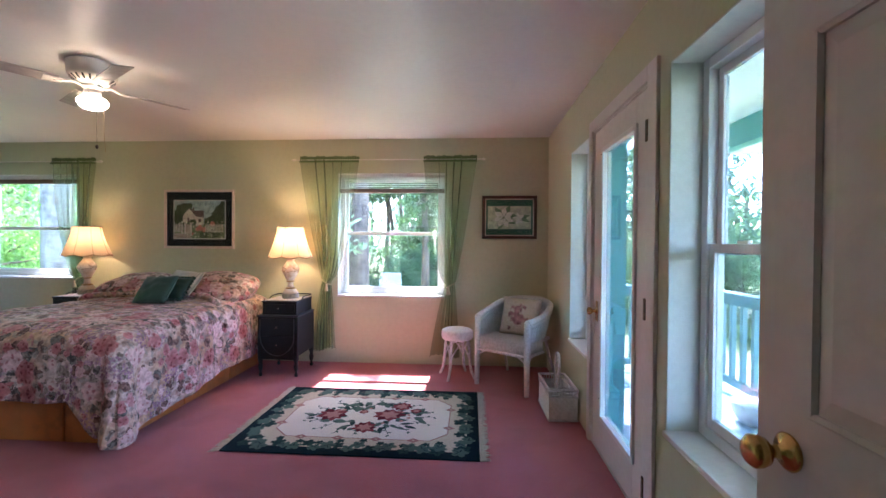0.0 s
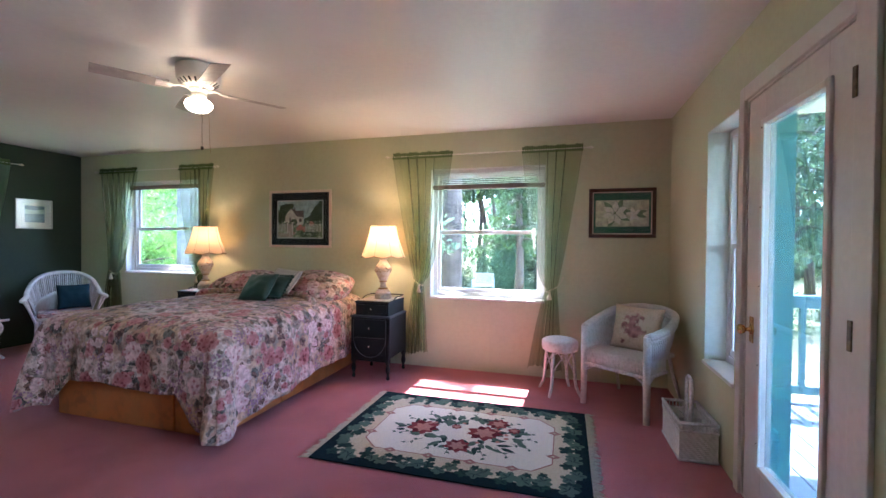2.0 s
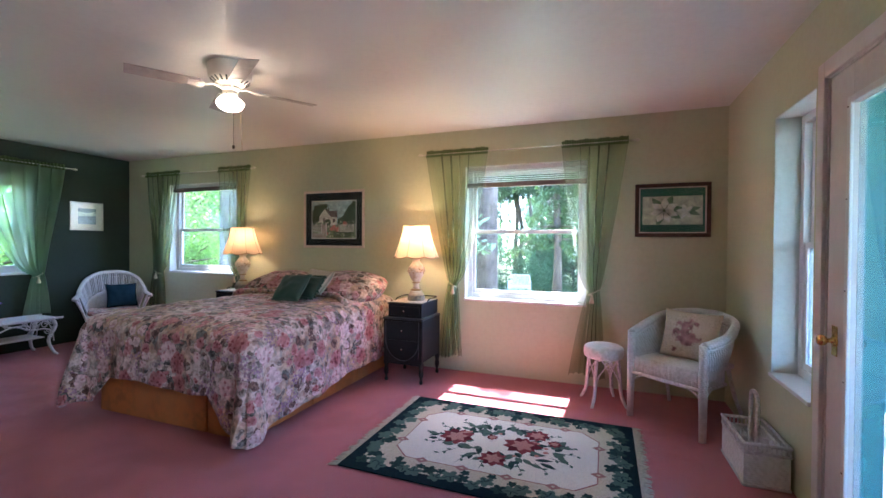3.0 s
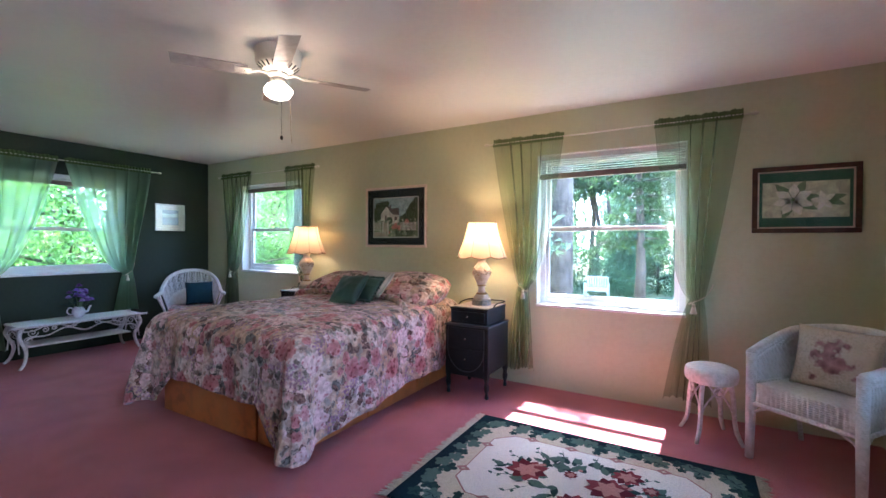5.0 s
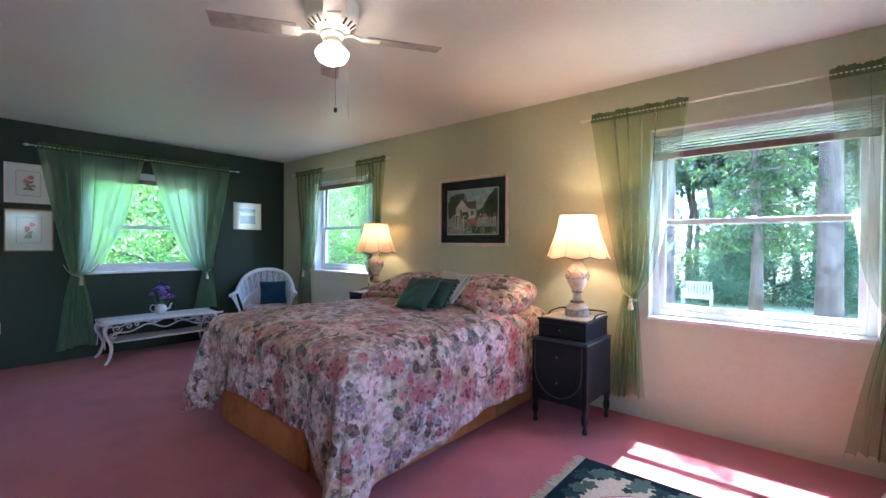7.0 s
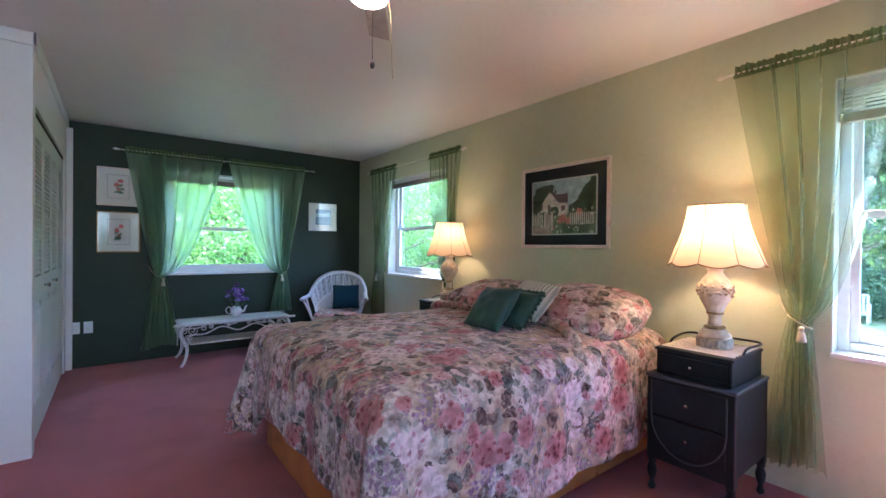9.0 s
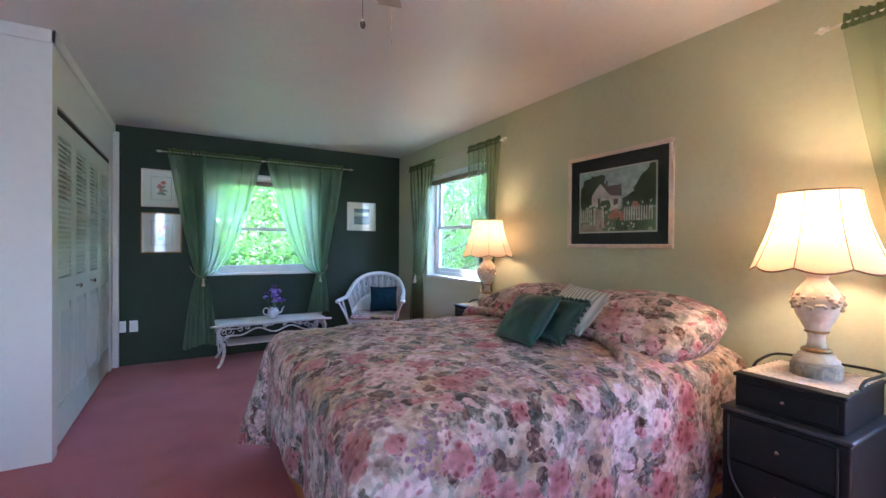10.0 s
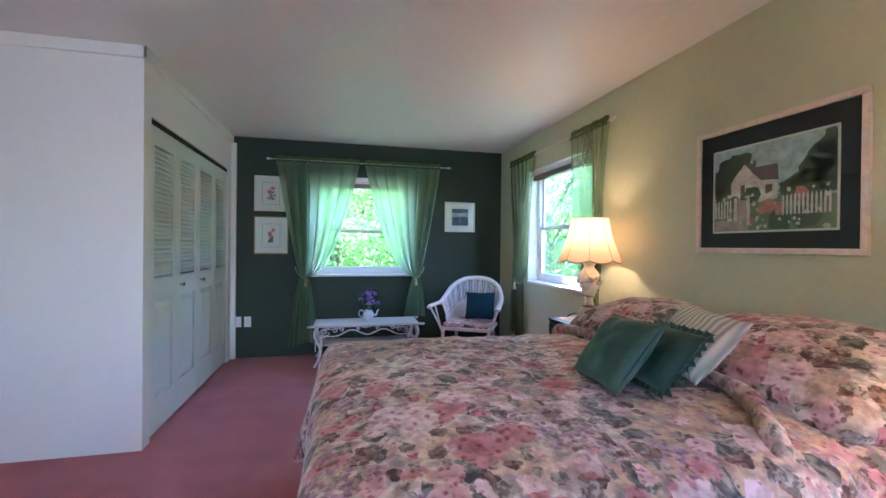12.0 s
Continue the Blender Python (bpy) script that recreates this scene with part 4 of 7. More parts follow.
def cushion(name, label, mat, at, size, thick_, rx, rz, ry=0, category="cushion", pinch=0.10, piping=None, soft=0.0, ruffle=False):
    """A square stuffed cushion with pulled-in sides, standing or lying as turned."""
    t = thing(name, label, category)
    t.matrix_basis = pose(*at, rx, ry, rz)
    w, h = size

    def side(sg):
        def fn(u, v):
            a, b = u * 2 - 1, v * 2 - 1
            rc = 1 - soft * (a * b) ** 2
            px = a * w / 2 * rc * (1 - pinch * (1 - abs(b) ** 2) * abs(a) ** 3)
            pz = b * h / 2 * rc * (1 - pinch * (1 - abs(a) ** 2) * abs(b) ** 3)
            d = (max(0, 1 - a * a) * max(0, 1 - b * b)) ** 0.42
            wr = noise.noise(Vector((a * 2.2, b * 2.2, sg * 3.0))) * 0.012
            return (px, sg * (thick_ / 2 * d + wr * d), pz)
        return fn
    bm = bmesh.new()
    sheet(bm, side(1), 22, 22)
    sheet(bm, side(-1), 22, 22)
    bmesh.ops.remove_doubles(bm, verts=bm.verts, dist=0.0008)
    bmesh.ops.recalc_face_normals(bm, faces=bm.faces)
    part("cushion_cover", bm, mat, t, smooth=True)
    if ruffle:
        def frill(u, v):
            e = (u % 1.0) * 4
            i, f = int(e), e - int(e)
            a, b = [(f * 2 - 1, -1), (1, f * 2 - 1), (1 - f * 2, 1), (-1, 1 - f * 2)][i]
            out = 1 + v * 0.17
            wave = 0.009 * v * math.sin(2 * math.pi * 34 * u) + 0.006 * v * math.sin(2 * math.pi * 19 * u)
            return (a * w / 2 * 0.97 * out, wave, b * h / 2 * 0.97 * out)
        bm = bmesh.new()
        sheet(bm, frill, 460, 3)
        part("ruffle", thick(bm, 0.002), mat, t, "gathered ruffle round the edge", True)
    if piping:
        pts = []
        for k in range(48):
            e = k / 12
            i, f = int(e), e - int(e)
            a, b = [(f * 2 - 1, -1), (1, f * 2 - 1), (1 - f * 2, 1), (-1, 1 - f * 2)][i]
            pts.append((a * w / 2 * (1 - pinch * (1 - abs(b) ** 2) * abs(a) ** 3), 0, b * h / 2 * (1 - pinch * (1 - abs(a) ** 2) * abs(b) ** 3)))
        part("piping", tube(bmesh.new(), pts, 0.005, 6, closed=True), piping, t, "corded edge", True)
    return t


def striped_cloth():
    m = material("striped_ticking", (0.60, 0.55, 0.48), 0.8, grain=((0.54, 0.50, 0.43), 60))
    nt = m.node_tree
    b = nt.nodes["Principled BSDF"]
    co, w, mx = nt.nodes.new("ShaderNodeTexCoord"), nt.nodes.new("ShaderNodeTexWave"), nt.nodes.new("ShaderNodeMix")
    w.bands_direction = "X"
    w.inputs["Scale"].default_value = 13
    nt.links.new(co.outputs["Object"], w.inputs["Vector"])
    mx.data_type = "RGBA"
    nt.links.new(w.outputs["Fac"], mx.inputs["Factor"])
    mx.inputs["A"].default_value = (0.66, 0.61, 0.53, 1)
    mx.inputs["B"].default_value = (0.30, 0.32, 0.27, 1)
    nt.links.new(mx.outputs["Result"], b.inputs["Base Color"])
    return m


def bouquet_cloth():
    """Tan tapestry with a dusky blossom in the middle."""
    m = material("tapestry_with_blossom", (0.64, 0.52, 0.40), 0.85, grain=((0.54, 0.43, 0.32), 80), stain=(0.56, 0.48, 0.36), stain_scale=8)
    nt = m.node_tree
    b = nt.nodes["Principled BSDF"]
    base = b.inputs["Base Color"].links[0].from_socket
    co = nt.nodes.new("ShaderNodeTexCoord")
    n, ln, mr, mx = nt.nodes.new("ShaderNodeTexNoise"), nt.nodes.new("ShaderNodeVectorMath"), nt.nodes.new("ShaderNodeMapRange"), nt.nodes.new("ShaderNodeMix")
    n.inputs["Scale"].default_value = 16
    nt.links.new(co.outputs["Object"], n.inputs["Vector"])
    ln.operation = "LENGTH"
    nt.links.new(co.outputs["Object"], ln.inputs[0])
    ad = nt.nodes.new("ShaderNodeMath")
    ad.operation = "MULTIPLY_ADD"
    ad.inputs[1].default_value = 0.26
    nt.links.new(n.outputs["Fac"], ad.inputs[0])
    nt.links.new(ln.outputs["Value"], ad.inputs[2])
    mr.inputs["From Min"].default_value, mr.inputs["From Max"].default_value = 0.245, 0.215
    nt.links.new(ad.outputs[0], mr.inputs["Value"])
    mx.data_type = "RGBA"
    nt.links.new(mr.outputs[0], mx.inputs["Factor"])
    nt.links.new(base, mx.inputs["A"])
    c = nt.nodes.new("ShaderNodeMix")
    c.data_type = "RGBA"
    v = nt.nodes.new("ShaderNodeTexVoronoi")
    v.inputs["Scale"].default_value = 26
    nt.links.new(co.outputs["Object"], v.inputs["Vector"])
    nt.links.new(v.outputs["Distance"], c.inputs["Factor"])
    c.inputs["A"].default_value, c.inputs["B"].default_value = (0.13, 0.045, 0.05, 1), (0.50, 0.26, 0.24, 1)
    nt.links.new(c.outputs["Result"], mx.inputs["B"])
    nt.links.new(mx.outputs["Result"], b.inputs["Base Color"])
    return m


bed_base()
comforter()
STRIPED, BOUQUET = striped_cloth(), bouquet_cloth()
cushion("pillow", "plump rose-patterned pillow against the wall beside the lamp", CHINTZ, (-2.66, 4.05, 0.825), (0.94, 0.66), 0.32, -76, 2, category="pillow", pinch=0.0, soft=0.16)
cushion("pillow", "plump rose-patterned pillow behind the green cushions", CHINTZ, (-3.40, 4.05, 0.82), (0.72, 0.64), 0.32, -80, 0, category="pillow", pinch=0.0, soft=0.16)
cushion("cushion", "ticking-striped cream cushion leaning on the pillows", STRIPED, (-2.72, 3.72, 0.925), (0.34, 0.28), 0.11, -42, -10, 4, pinch=0.08)
cushion("cushion", "dark green ruffled satin cushion on the bed", TEALCLOTH, (-2.67, 3.54, 0.890), (0.28, 0.23), 0.09, -40, -9, -1, pinch=0.04, ruffle=True)
cushion("cushion", "smooth dark green satin cushion leaning on a ruffled one", TEALCLOTH, (-2.765, 3.43, 0.890), (0.34, 0.28), 0.11, -38, -8, -3, pinch=0.06, piping=TEALCLOTH)


# ---- nightstands and lamps ----
def nightstand():
    t = thing("nightstand", "black painted nightstand with three drawers on turned legs", "nightstand", group="nightstands")
    w, d = 0.20, 0.22

    part("body", boxed(-w, w, -d, d, 0.20, 0.585, bevel=0.006), BLACKWOOD, t, "black body with worn edges")
    part("moulding", boxed(-w - 0.008, w + 0.008, -d - 0.008, d, 0.585, 0.602, bevel=0.007, seg=3), WORN, t, "worn edge moulding")
    part("upper_tier", boxed(-w + 0.028, w - 0.028, -d + 0.04, d, 0.602, 0.722, bevel=0.004), BLACKWOOD, t)
    part("tabletop", boxed(-w + 0.02, w - 0.02, -d + 0.032, d, 0.722, 0.738, bevel=0.006, seg=3), BLACKWOOD, t)
    pts = curve_pts([(-w + 0.03, -0.04, 0.738), (-w + 0.03, 0.02, 0.762), (-w + 0.03, d - 0.012, 0.765), (0, d - 0.012, 0.767), (w - 0.03, d - 0.012, 0.765), (w - 0.03, 0.02, 0.762), (w - 0.03, -0.04, 0.738)], 30)
    part("gallery_rail", tube(bmesh.new(), pts, 0.006, 8), BLACKWOOD, t, "low rail round the back", True)
    for za, zb, ins, y in ((0.625, 0.705, 0.045, -d + 0.04), (0.405, 0.57, 0.035, -d), (0.235, 0.395, 0.035, -d)):
        part("drawer", boxed(-w + ins, w - ins, y - 0.012, y + 0.002, za, zb, bevel=0.004), BLACKWOOD, t, "black drawer front")
        k = part("drawer_knob", closed_lathe(bmesh.new(), [(0.004, 0), (0.004, 0.008), (0.008, 0.011), (0.009, 0.016), (0.004, 0.019)], 14), CHROME, t, "dark metal knob", True)
        k.matrix_basis = Matrix.Translation((0, y - 0.012, (za + zb) / 2)) @ Matrix.Rotation(radians(90), 4, "X")
    # the scooped line worn into the drawer fronts
    arch = [(-w + 0.03, -d - 0.014, 0.57)] + [(0.17 * math.cos(a), -d - 0.014, 0.40 + 0.19 * math.sin(a)) for a in [math.pi + math.pi * k / 20 for k in range(21)]] + [(w - 0.03, -d - 0.014, 0.57)]
    part("scoop_bead", tube(bmesh.new(), arch, 0.0035, 6), WORN, t, "worn bead in a scoop", True)
    part("apron", boxed(-w + 0.02, w - 0.02, -d + 0.002, -d + 0.02, 0.165, 0.21, bevel=0.008), BLACKWOOD, t)
    leg = [(0.013, 0), (0.017, 0.006), (0.018, 0.02), (0.012, 0.032), (0.011, 0.05), (0.020, 0.07), (0.024, 0.10), (0.018, 0.125), (0.014, 0.135), (0.020, 0.142), (0.020, 0.152), (0.016, 0.16), (0.017, 0.30)]
    for x in (-w + 0.02, w - 0.02):
        for y in (-d + 0.02, d - 0.022):
            part("leg", closed_lathe(bmesh.new(), leg, 16, (x, y)), BLACKWOOD, t, "turned black leg", True)
            part("corner_post", boxed(x - 0.021, x + 0.021, y - 0.021, y + 0.021, 0.155, 0.584, bevel=0.008, seg=3), BLACKWOOD, t)
    return t


def doily(at, turn):
    t = thing("doily", "cream lace runner on the nightstand", "doily", at, turn)

    def fn(u, v):
        a, b = u * 2 - 1, v * 2 - 1
        e = 1 + 0.03 * math.sin(26 * (a if abs(b) > abs(a) else b))
        x, y = a * 0.165 * e, b * 0.165 * e
        over = max(0, -(y + 0.155))
        z = 0.004 + 0.001 * math.sin(40 * a) - (over * 1.2)
        return (x + 0.0, y, z)
    bm = bmesh.new()
    sheet(bm, fn, 40, 30)
    thick(bm, 0.003)
    part("lace", bm, LACE, t, smooth=True)


def lamp():
    t = thing("table_lamp", "lit cream porcelain urn lamp with a scalloped bell shade", "lamp", group="bedside lamps")
    part("lamp_foot", closed_lathe(bmesh.new(), [(0.084, 0), (0.084, 0.045), (0.079, 0.05), (0.077, 0.052)], 12), PEWTER, t, "grey octagonal foot")
    part("lamp_base", closed_lathe(bmesh.new(), [(0.074, 0.052), (0.074, 0.066), (0.062, 0.073), (0.060, 0.085), (0.040, 0.095)], 32), PORCELAIN, t, "stepped cream base", True)
    part("gilt_ring", closed_lathe(bmesh.new(), [(0.040, 0.093), (0.050, 0.099), (0.048, 0.107), (0.038, 0.111)], 32), ANTIQUE, t, "gilt ring", True)
    part("lamp_body", closed_lathe(bmesh.new(), [(0.032, 0.11), (0.026, 0.15), (0.032, 0.172), (0.045, 0.20), (0.067, 0.245), (0.078, 0.285), (0.076, 0.315), (0.060, 0.345), (0.045, 0.365), (0.032, 0.385), (0.036, 0.395), (0.052, 0.415), (0.050, 0.425), (0.02, 0.43)], 48,
         wave=lambda a, i: 1 + (0.022 * math.cos(12 * a) if 3 <= i <= 4 else 0)), PORCELAIN, t, "cream porcelain urn", True)
    part("gilt_ring", closed_lathe(bmesh.new(), [(0.033, 0.168), (0.040, 0.172), (0.040, 0.178), (0.034, 0.181)], 28), ANTIQUE, t, "gilt ring", True)
    # relief of leaves and blossoms round the shoulder
    bm = bmesh.new()
    rnd = random.Random(4)
    for k in range(64):
        a, z = k * 2.399, rnd.uniform(0.265, 0.325)
        r = 0.077 - max(0, z - 0.31) * 0.6
        joined(bm, ball(rnd.uniform(0.007, 0.013), 8, 0.8, (r * math.cos(a), r * math.sin(a), z)))
    part("flower_relief", bm, ANTIQUE_CREAM, t, "raised flower relief", True)
    part("socket_stem", closed_lathe(bmesh.new(), [(0.014, 0.43), (0.014, 0.50), (0.02, 0.51), (0.02, 0.56), (0.010, 0.565)], 16), ANTIQUE, t, "brass socket", True)
    zb, zt = 0.425, 0.722
    prof = []
    for i in range(13):
        f = i / 12
        prof.append((0.128 + 0.092 * (1 - f) ** 1.7 * 0.78 + 0.092 * (1 - f) * 0.22, zb + (zt - zb) * f))
    bm = bmesh.new()
    seg = 96
    rings = []
    for i, (r, z) in enumerate(prof):
        f = i / 12
        ring = []
        for k in range(seg):
            a = 2 * math.pi * k / seg
            s = abs(math.sin(4 * a))
            rr = r * (1 - 0.035 * (1 - s) * (0.3 + 0.7 * (1 - f)))
            dz = -0.018 * s * max(0, 1 - f * 5)
            ring.append(bm.verts.new((rr * math.cos(a), rr * math.sin(a), z + dz + 0.006)))
        rings.append(ring)
    for a, b in zip(rings, rings[1:]):
        for k in range(seg):
            bm.faces.new((a[k], a[(k + 1) % seg], b[(k + 1) % seg], b[k]))
    shade = part("shade", bm, SHADECLOTH, t, "cream cloth bell shade with eight panels", True)
    for i, nm in ((0, "shade_trim"), (12, "shade_trim")):
        r0, z0 = prof[i]
        pts = []
        for k in range(96):
            a = 2 * math.pi * k / 96
            s = abs(math.sin(4 * a))
            f = i / 12
            rr = r0 * (1 - 0.035 * (1 - s) * (0.3 + 0.7 * (1 - f)))
            pts.append((rr * math.cos(a), rr * math.sin(a), z0 - 0.018 * s * max(0, 1 - f * 5) + 0.006))
        part(nm, tube(bmesh.new(), pts, 0.0035, 6, closed=True), TRIMBRAID, shade, "brown braid edge", True)
    for k in range(8):
        a = 2 * math.pi * k / 8
        pts = []
        for i, (r, z) in enumerate(prof):
            rr = r * (1 - 0.035 * (0.3 + 0.7 * (1 - i / 12))) + 0.001
            pts.append((rr * math.cos(a), rr * math.sin(a), z + 0.006))
        part("shade_seam", tube(bmesh.new(), pts, 0.0018, 5), TRIMBRAID, shade)
    part("bulb", ball(0.028, 14, 1.2, (0, 0, 0.60)), BULB, t, "lit warm bulb", True)
    bm = tube(bmesh.new(), [(-0.12, 0, zt - 0.01), (0.12, 0, zt - 0.01)], 0.0015, 5)
    tube(bm, [(0, -0.12, zt - 0.01), (0, 0.12, zt - 0.01)], 0.0015, 5)
    part("shade_spider", bm, ANTIQUE, t)
    part("lamp_finial", closed_lathe(bmesh.new(), [(0.003, zt - 0.01), (0.008, zt), (0.008, zt + 0.006), (0.002, zt + 0.016)], 12), ANTIQUE, t, "", True)
    return t


ANTIQUE_CREAM = material("aged_cream_relief", (0.58, 0.46, 0.32), 0.4, grain=((0.40, 0.29, 0.17), 60))
TRIMBRAID = material("brown_braid", (0.22, 0.13, 0.07), 0.8)
BULB = glowing("warm_bulb", (1.0, 0.72, 0.42), 1.5)


def shade_cloth():
    m = bpy.data.materials.new("cream_shade_cloth")
    m.use_nodes = True
    nt = m.node_tree
    nt.nodes.remove(nt.nodes["Principled BSDF"])
    tl, df, mx = (nt.nodes.new("ShaderNode" + k) for k in ("BsdfTranslucent", "BsdfDiffuse", "MixShader"))
    tl.inputs["Color"].default_value = (0.58, 0.44, 0.30, 1)
    df.inputs["Color"].default_value = (0.68, 0.57, 0.44, 1)
    mx.inputs[0].default_value = 0.5
    nt.links.new(df.outputs[0], mx.inputs[1])
    nt.links.new(tl.outputs[0], mx.inputs[2])
    nt.links.new(mx.outputs[0], nt.nodes["Material Output"].inputs["Surface"])
    return m


SHADECLOTH = shade_cloth()


def lamp_light(at, watts, radius=0.035, colour=(1.0, 0.63, 0.31)):
    l = new("lamp_light", bpy.data.lights.new("lamp_light", "POINT"))
    l.data.energy, l.data.color, l.data.shadow_soft_size = watts, colour, radius
    l.location = at
    return l


LAMP_B, LAMP_A = (-1.845, 4.135), (-4.14, 4.20)
ns = nightstand()
ns.matrix_basis = pose(-1.865, 4.10, 0)
ns2 = copy_thing(ns, pose(-4.14, 4.16, 0))
tagged(ns, "black painted nightstand with turned legs beside the bed and curtain")
tagged(ns2, "black painted nightstand half hidden behind the bed")
doily((-1.865, 4.12, 0.7385), 0)
doily((-4.14, 4.18, 0.7385), 0)
la = lamp()
la.matrix_basis = pose(*LAMP_B, 0.7425)
lb = copy_thing(la, pose(*LAMP_A, 0.7425, 0, 0, 12))
cord = thing("lamp_cord", "thin cream lamp cord hanging behind the nightstand to the floor", "cord", (-1.76, 4.34, 0))
part("flex", tube(bmesh.new(), curve_pts([(-0.06, -0.16, 0.7465), (0.02, -0.06, 0.7465), (0.045, 0.005, 0.74), (0.05, 0.02, 0.60), (0.05, 0.03, 0.25), (0.02, -0.02, 0.10), (-0.06, -0.06, 0.07), (-0.16, -0.02, 0.12), (-0.20, 0.05, 0.22)], 48), 0.0028, 6), CORD, cord, "", True)
for c, watts in ((LAMP_A, 0.34), (LAMP_B, 0.78)):
    lamp_light((c[0], c[1], 0.7425 + 0.60), watts, 0.045)


# ---- ceiling fan ----
def ceiling_fan():
    t = thing("ceiling_fan", "cream ceiling fan, four pale blades, lit frosted bowl", "ceiling fan", (-2.41, 2.43, CZ))
    part("housing", closed_lathe(bmesh.new(), [(0.122, 0.0), (0.134, -0.008), (0.134, -0.012), (0.130, -0.082), (0.122, -0.098), (0.086, -0.126), (0.062, -0.140)][::-1], 36), FANW, t, "cream motor housing", True)
    bm = bmesh.new()
    for k in range(20):
        a = 2 * math.pi * k / 20
        o = boxed(-0.019, 0.019, -0.0055, 0.0055, -0.002, 0.002)
        bmesh.ops.transform(o, matrix=pose(0, 0, 0, 0, 0, math.degrees(a)) @ pose(0.104, 0, -0.112, 0, -38, 0), verts=o.verts)
        joined(bm, o)
    # dark slips laid on the housing, painted shade of its slots
    part("vent_slot_shade", bm, GAPSHADE, t, "dark strips painted as the shade in the vent slots")
    part("flywheel", closed_lathe(bmesh.new(), [(0.040, -0.170), (0.052, -0.162), (0.060, -0.150), (0.055, -0.141)], 30), FANW, t, "", True)
    for k in range(4):
        a = 57 + 90 * k
        blade = boxed(0.17, 0.56, -0.062, 0.062, -0.003, 0.003, bevel=0.0025)
        for v in blade.verts:
            if v.co.x < 0.3:
                v.co.y *= 0.82
            if v.co.x > 0.5:
                v.co.y *= 0.86
        ob = part("fan_blade", blade, BLADE, t, "pale washed wood blade")
        ob.matrix_basis = pose(0, 0, -0.150, 0, 0, a) @ pose(0, 0, 0, 11, 0, 0)
        bm = tube(bmesh.new(), curve_pts([(0.06, 0, 0), (0.10, 0, 0.012), (0.14, 0.0, 0.0), (0.19, 0.0, -0.004)], 10), 0.008, 8)
        joined(bm, boxed(0.15, 0.24, -0.032, 0.032, -0.007, -0.003, bevel=0.0015))
        ob = part("blade_arm", bm, FANW, t, "cream blade bracket", True)
        ob.matrix_basis = pose(0, 0, -0.150, 0, 0, a) @ pose(0, 0, 0, 11, 0, 0)
    part("light_fitter", closed_lathe(bmesh.new(), [(0.046, -0.224), (0.048, -0.20), (0.044, -0.171)], 24), FANW, t, "", True)
    part("light_bowl", closed_lathe(bmesh.new(), [(0.02, -0.292), (0.045, -0.289), (0.066, -0.278), (0.080, -0.255), (0.082, -0.240), (0.070, -0.222), (0.050, -0.217)], 32,
         wave=lambda a, i: 1 + 0.02 * math.cos(8 * a)), FANGLASS, t, "lit frosted glass bowl", True)
    bm = tube(bmesh.new(), curve_pts([(0.02, -0.05, -0.19), (0.024, 0.0, -0.30), (0.026, 0.0, -0.40), (0.025, 0.003, -0.51)], 12), 0.0012, 5)
    joined(bm, ball(0.009, 10, 1.6, (0.025, 0.003, -0.53)))
    ob = part("pull_chain", bm, DARKWOOD, t, "pull cord with a dark wooden knob", True)
    bm = tube(bmesh.new(), curve_pts([(-0.03, 0.09, -0.19), (-0.025, 0.11, -0.30), (-0.028, 0.115, -0.42), (-0.020, 0.118, -0.54)], 12), 0.0012, 5)
    part("pull_cord", bm, ANTIQUE, t, "thin pull cord", True)


FANGLASS = glowing("lit_frosted_glass", (1.0, 0.76, 0.48), 0.80)
ceiling_fan()


# ---- pictures ----
def picture(name, label, axis, face, way, u0, u1, z0, z1, frame_w, frame_mat, mat_mat, mat_w, depth=0.022, inner=None):
    """A framed picture flat on a wall. Returns the thing and a function that places a flat (u, z, layer) point in it."""
    t = thing(name, label, "picture")
    put = (lambda d, u, z: (u, face + way * d, z)) if axis == "y" else (lambda d, u, z: (face + way * d, u, z))

    def slab(ua, ub, za, zb, d0, d1, bevel=0.0):
        a, b = put(d0, ua, za), put(d1, ub, zb)
        return boxed(min(a[0], b[0]), max(a[0], b[0]), min(a[1], b[1]), max(a[1], b[1]), za, zb, bevel=bevel)

    bm = slab(u0, u1, z0, z0 + frame_w, 0.002, depth, 0.004)
    for q in ((u0, u1, z1 - frame_w, z1), (u0, u0 + frame_w, z0 + frame_w, z1 - frame_w), (u1 - frame_w, u1, z0 + frame_w, z1 - frame_w)):
        joined(bm, slab(*q, 0.002, depth, 0.004))
    part("picture_frame", bm, frame_mat, t, "moulded frame")
    a = frame_w * 0.9
    part("mount", slab(u0 + a, u1 - a, z0 + a, z1 - a, 0.003, 0.008), mat_mat, t, "mount board")
    g = part("picture_glass", slab(u0 + a, u1 - a, z0 + a, z1 - a, 0.0125, 0.0135), PICGLASS, t, "picture glass")
    g.visible_shadow = False
    return t, put, slab


def flat(put, d, polys, mat, name, parent, label=""):
    """Thin cut-out shapes of one colour, all at one layer of a picture or print."""
    bm = bmesh.new()
    for poly in polys:
        vs = [bm.verts.new(put(d, u, z)) for u, z in poly]
        try:
            bm.faces.new(vs)
        except ValueError:
            pass
    return part(name, bm, mat, parent, label)


def blob(u, z, r, rnd, n=11, rough=0.3, sq=1.0):
    return [(u + r * (1 + rnd.uniform(-rough, rough)) * math.cos(2 * math.pi * k / n), z + sq * r * (1 + rnd.uniform(-rough, rough)) * math.sin(2 * math.pi * k / n)) for k in range(n)]


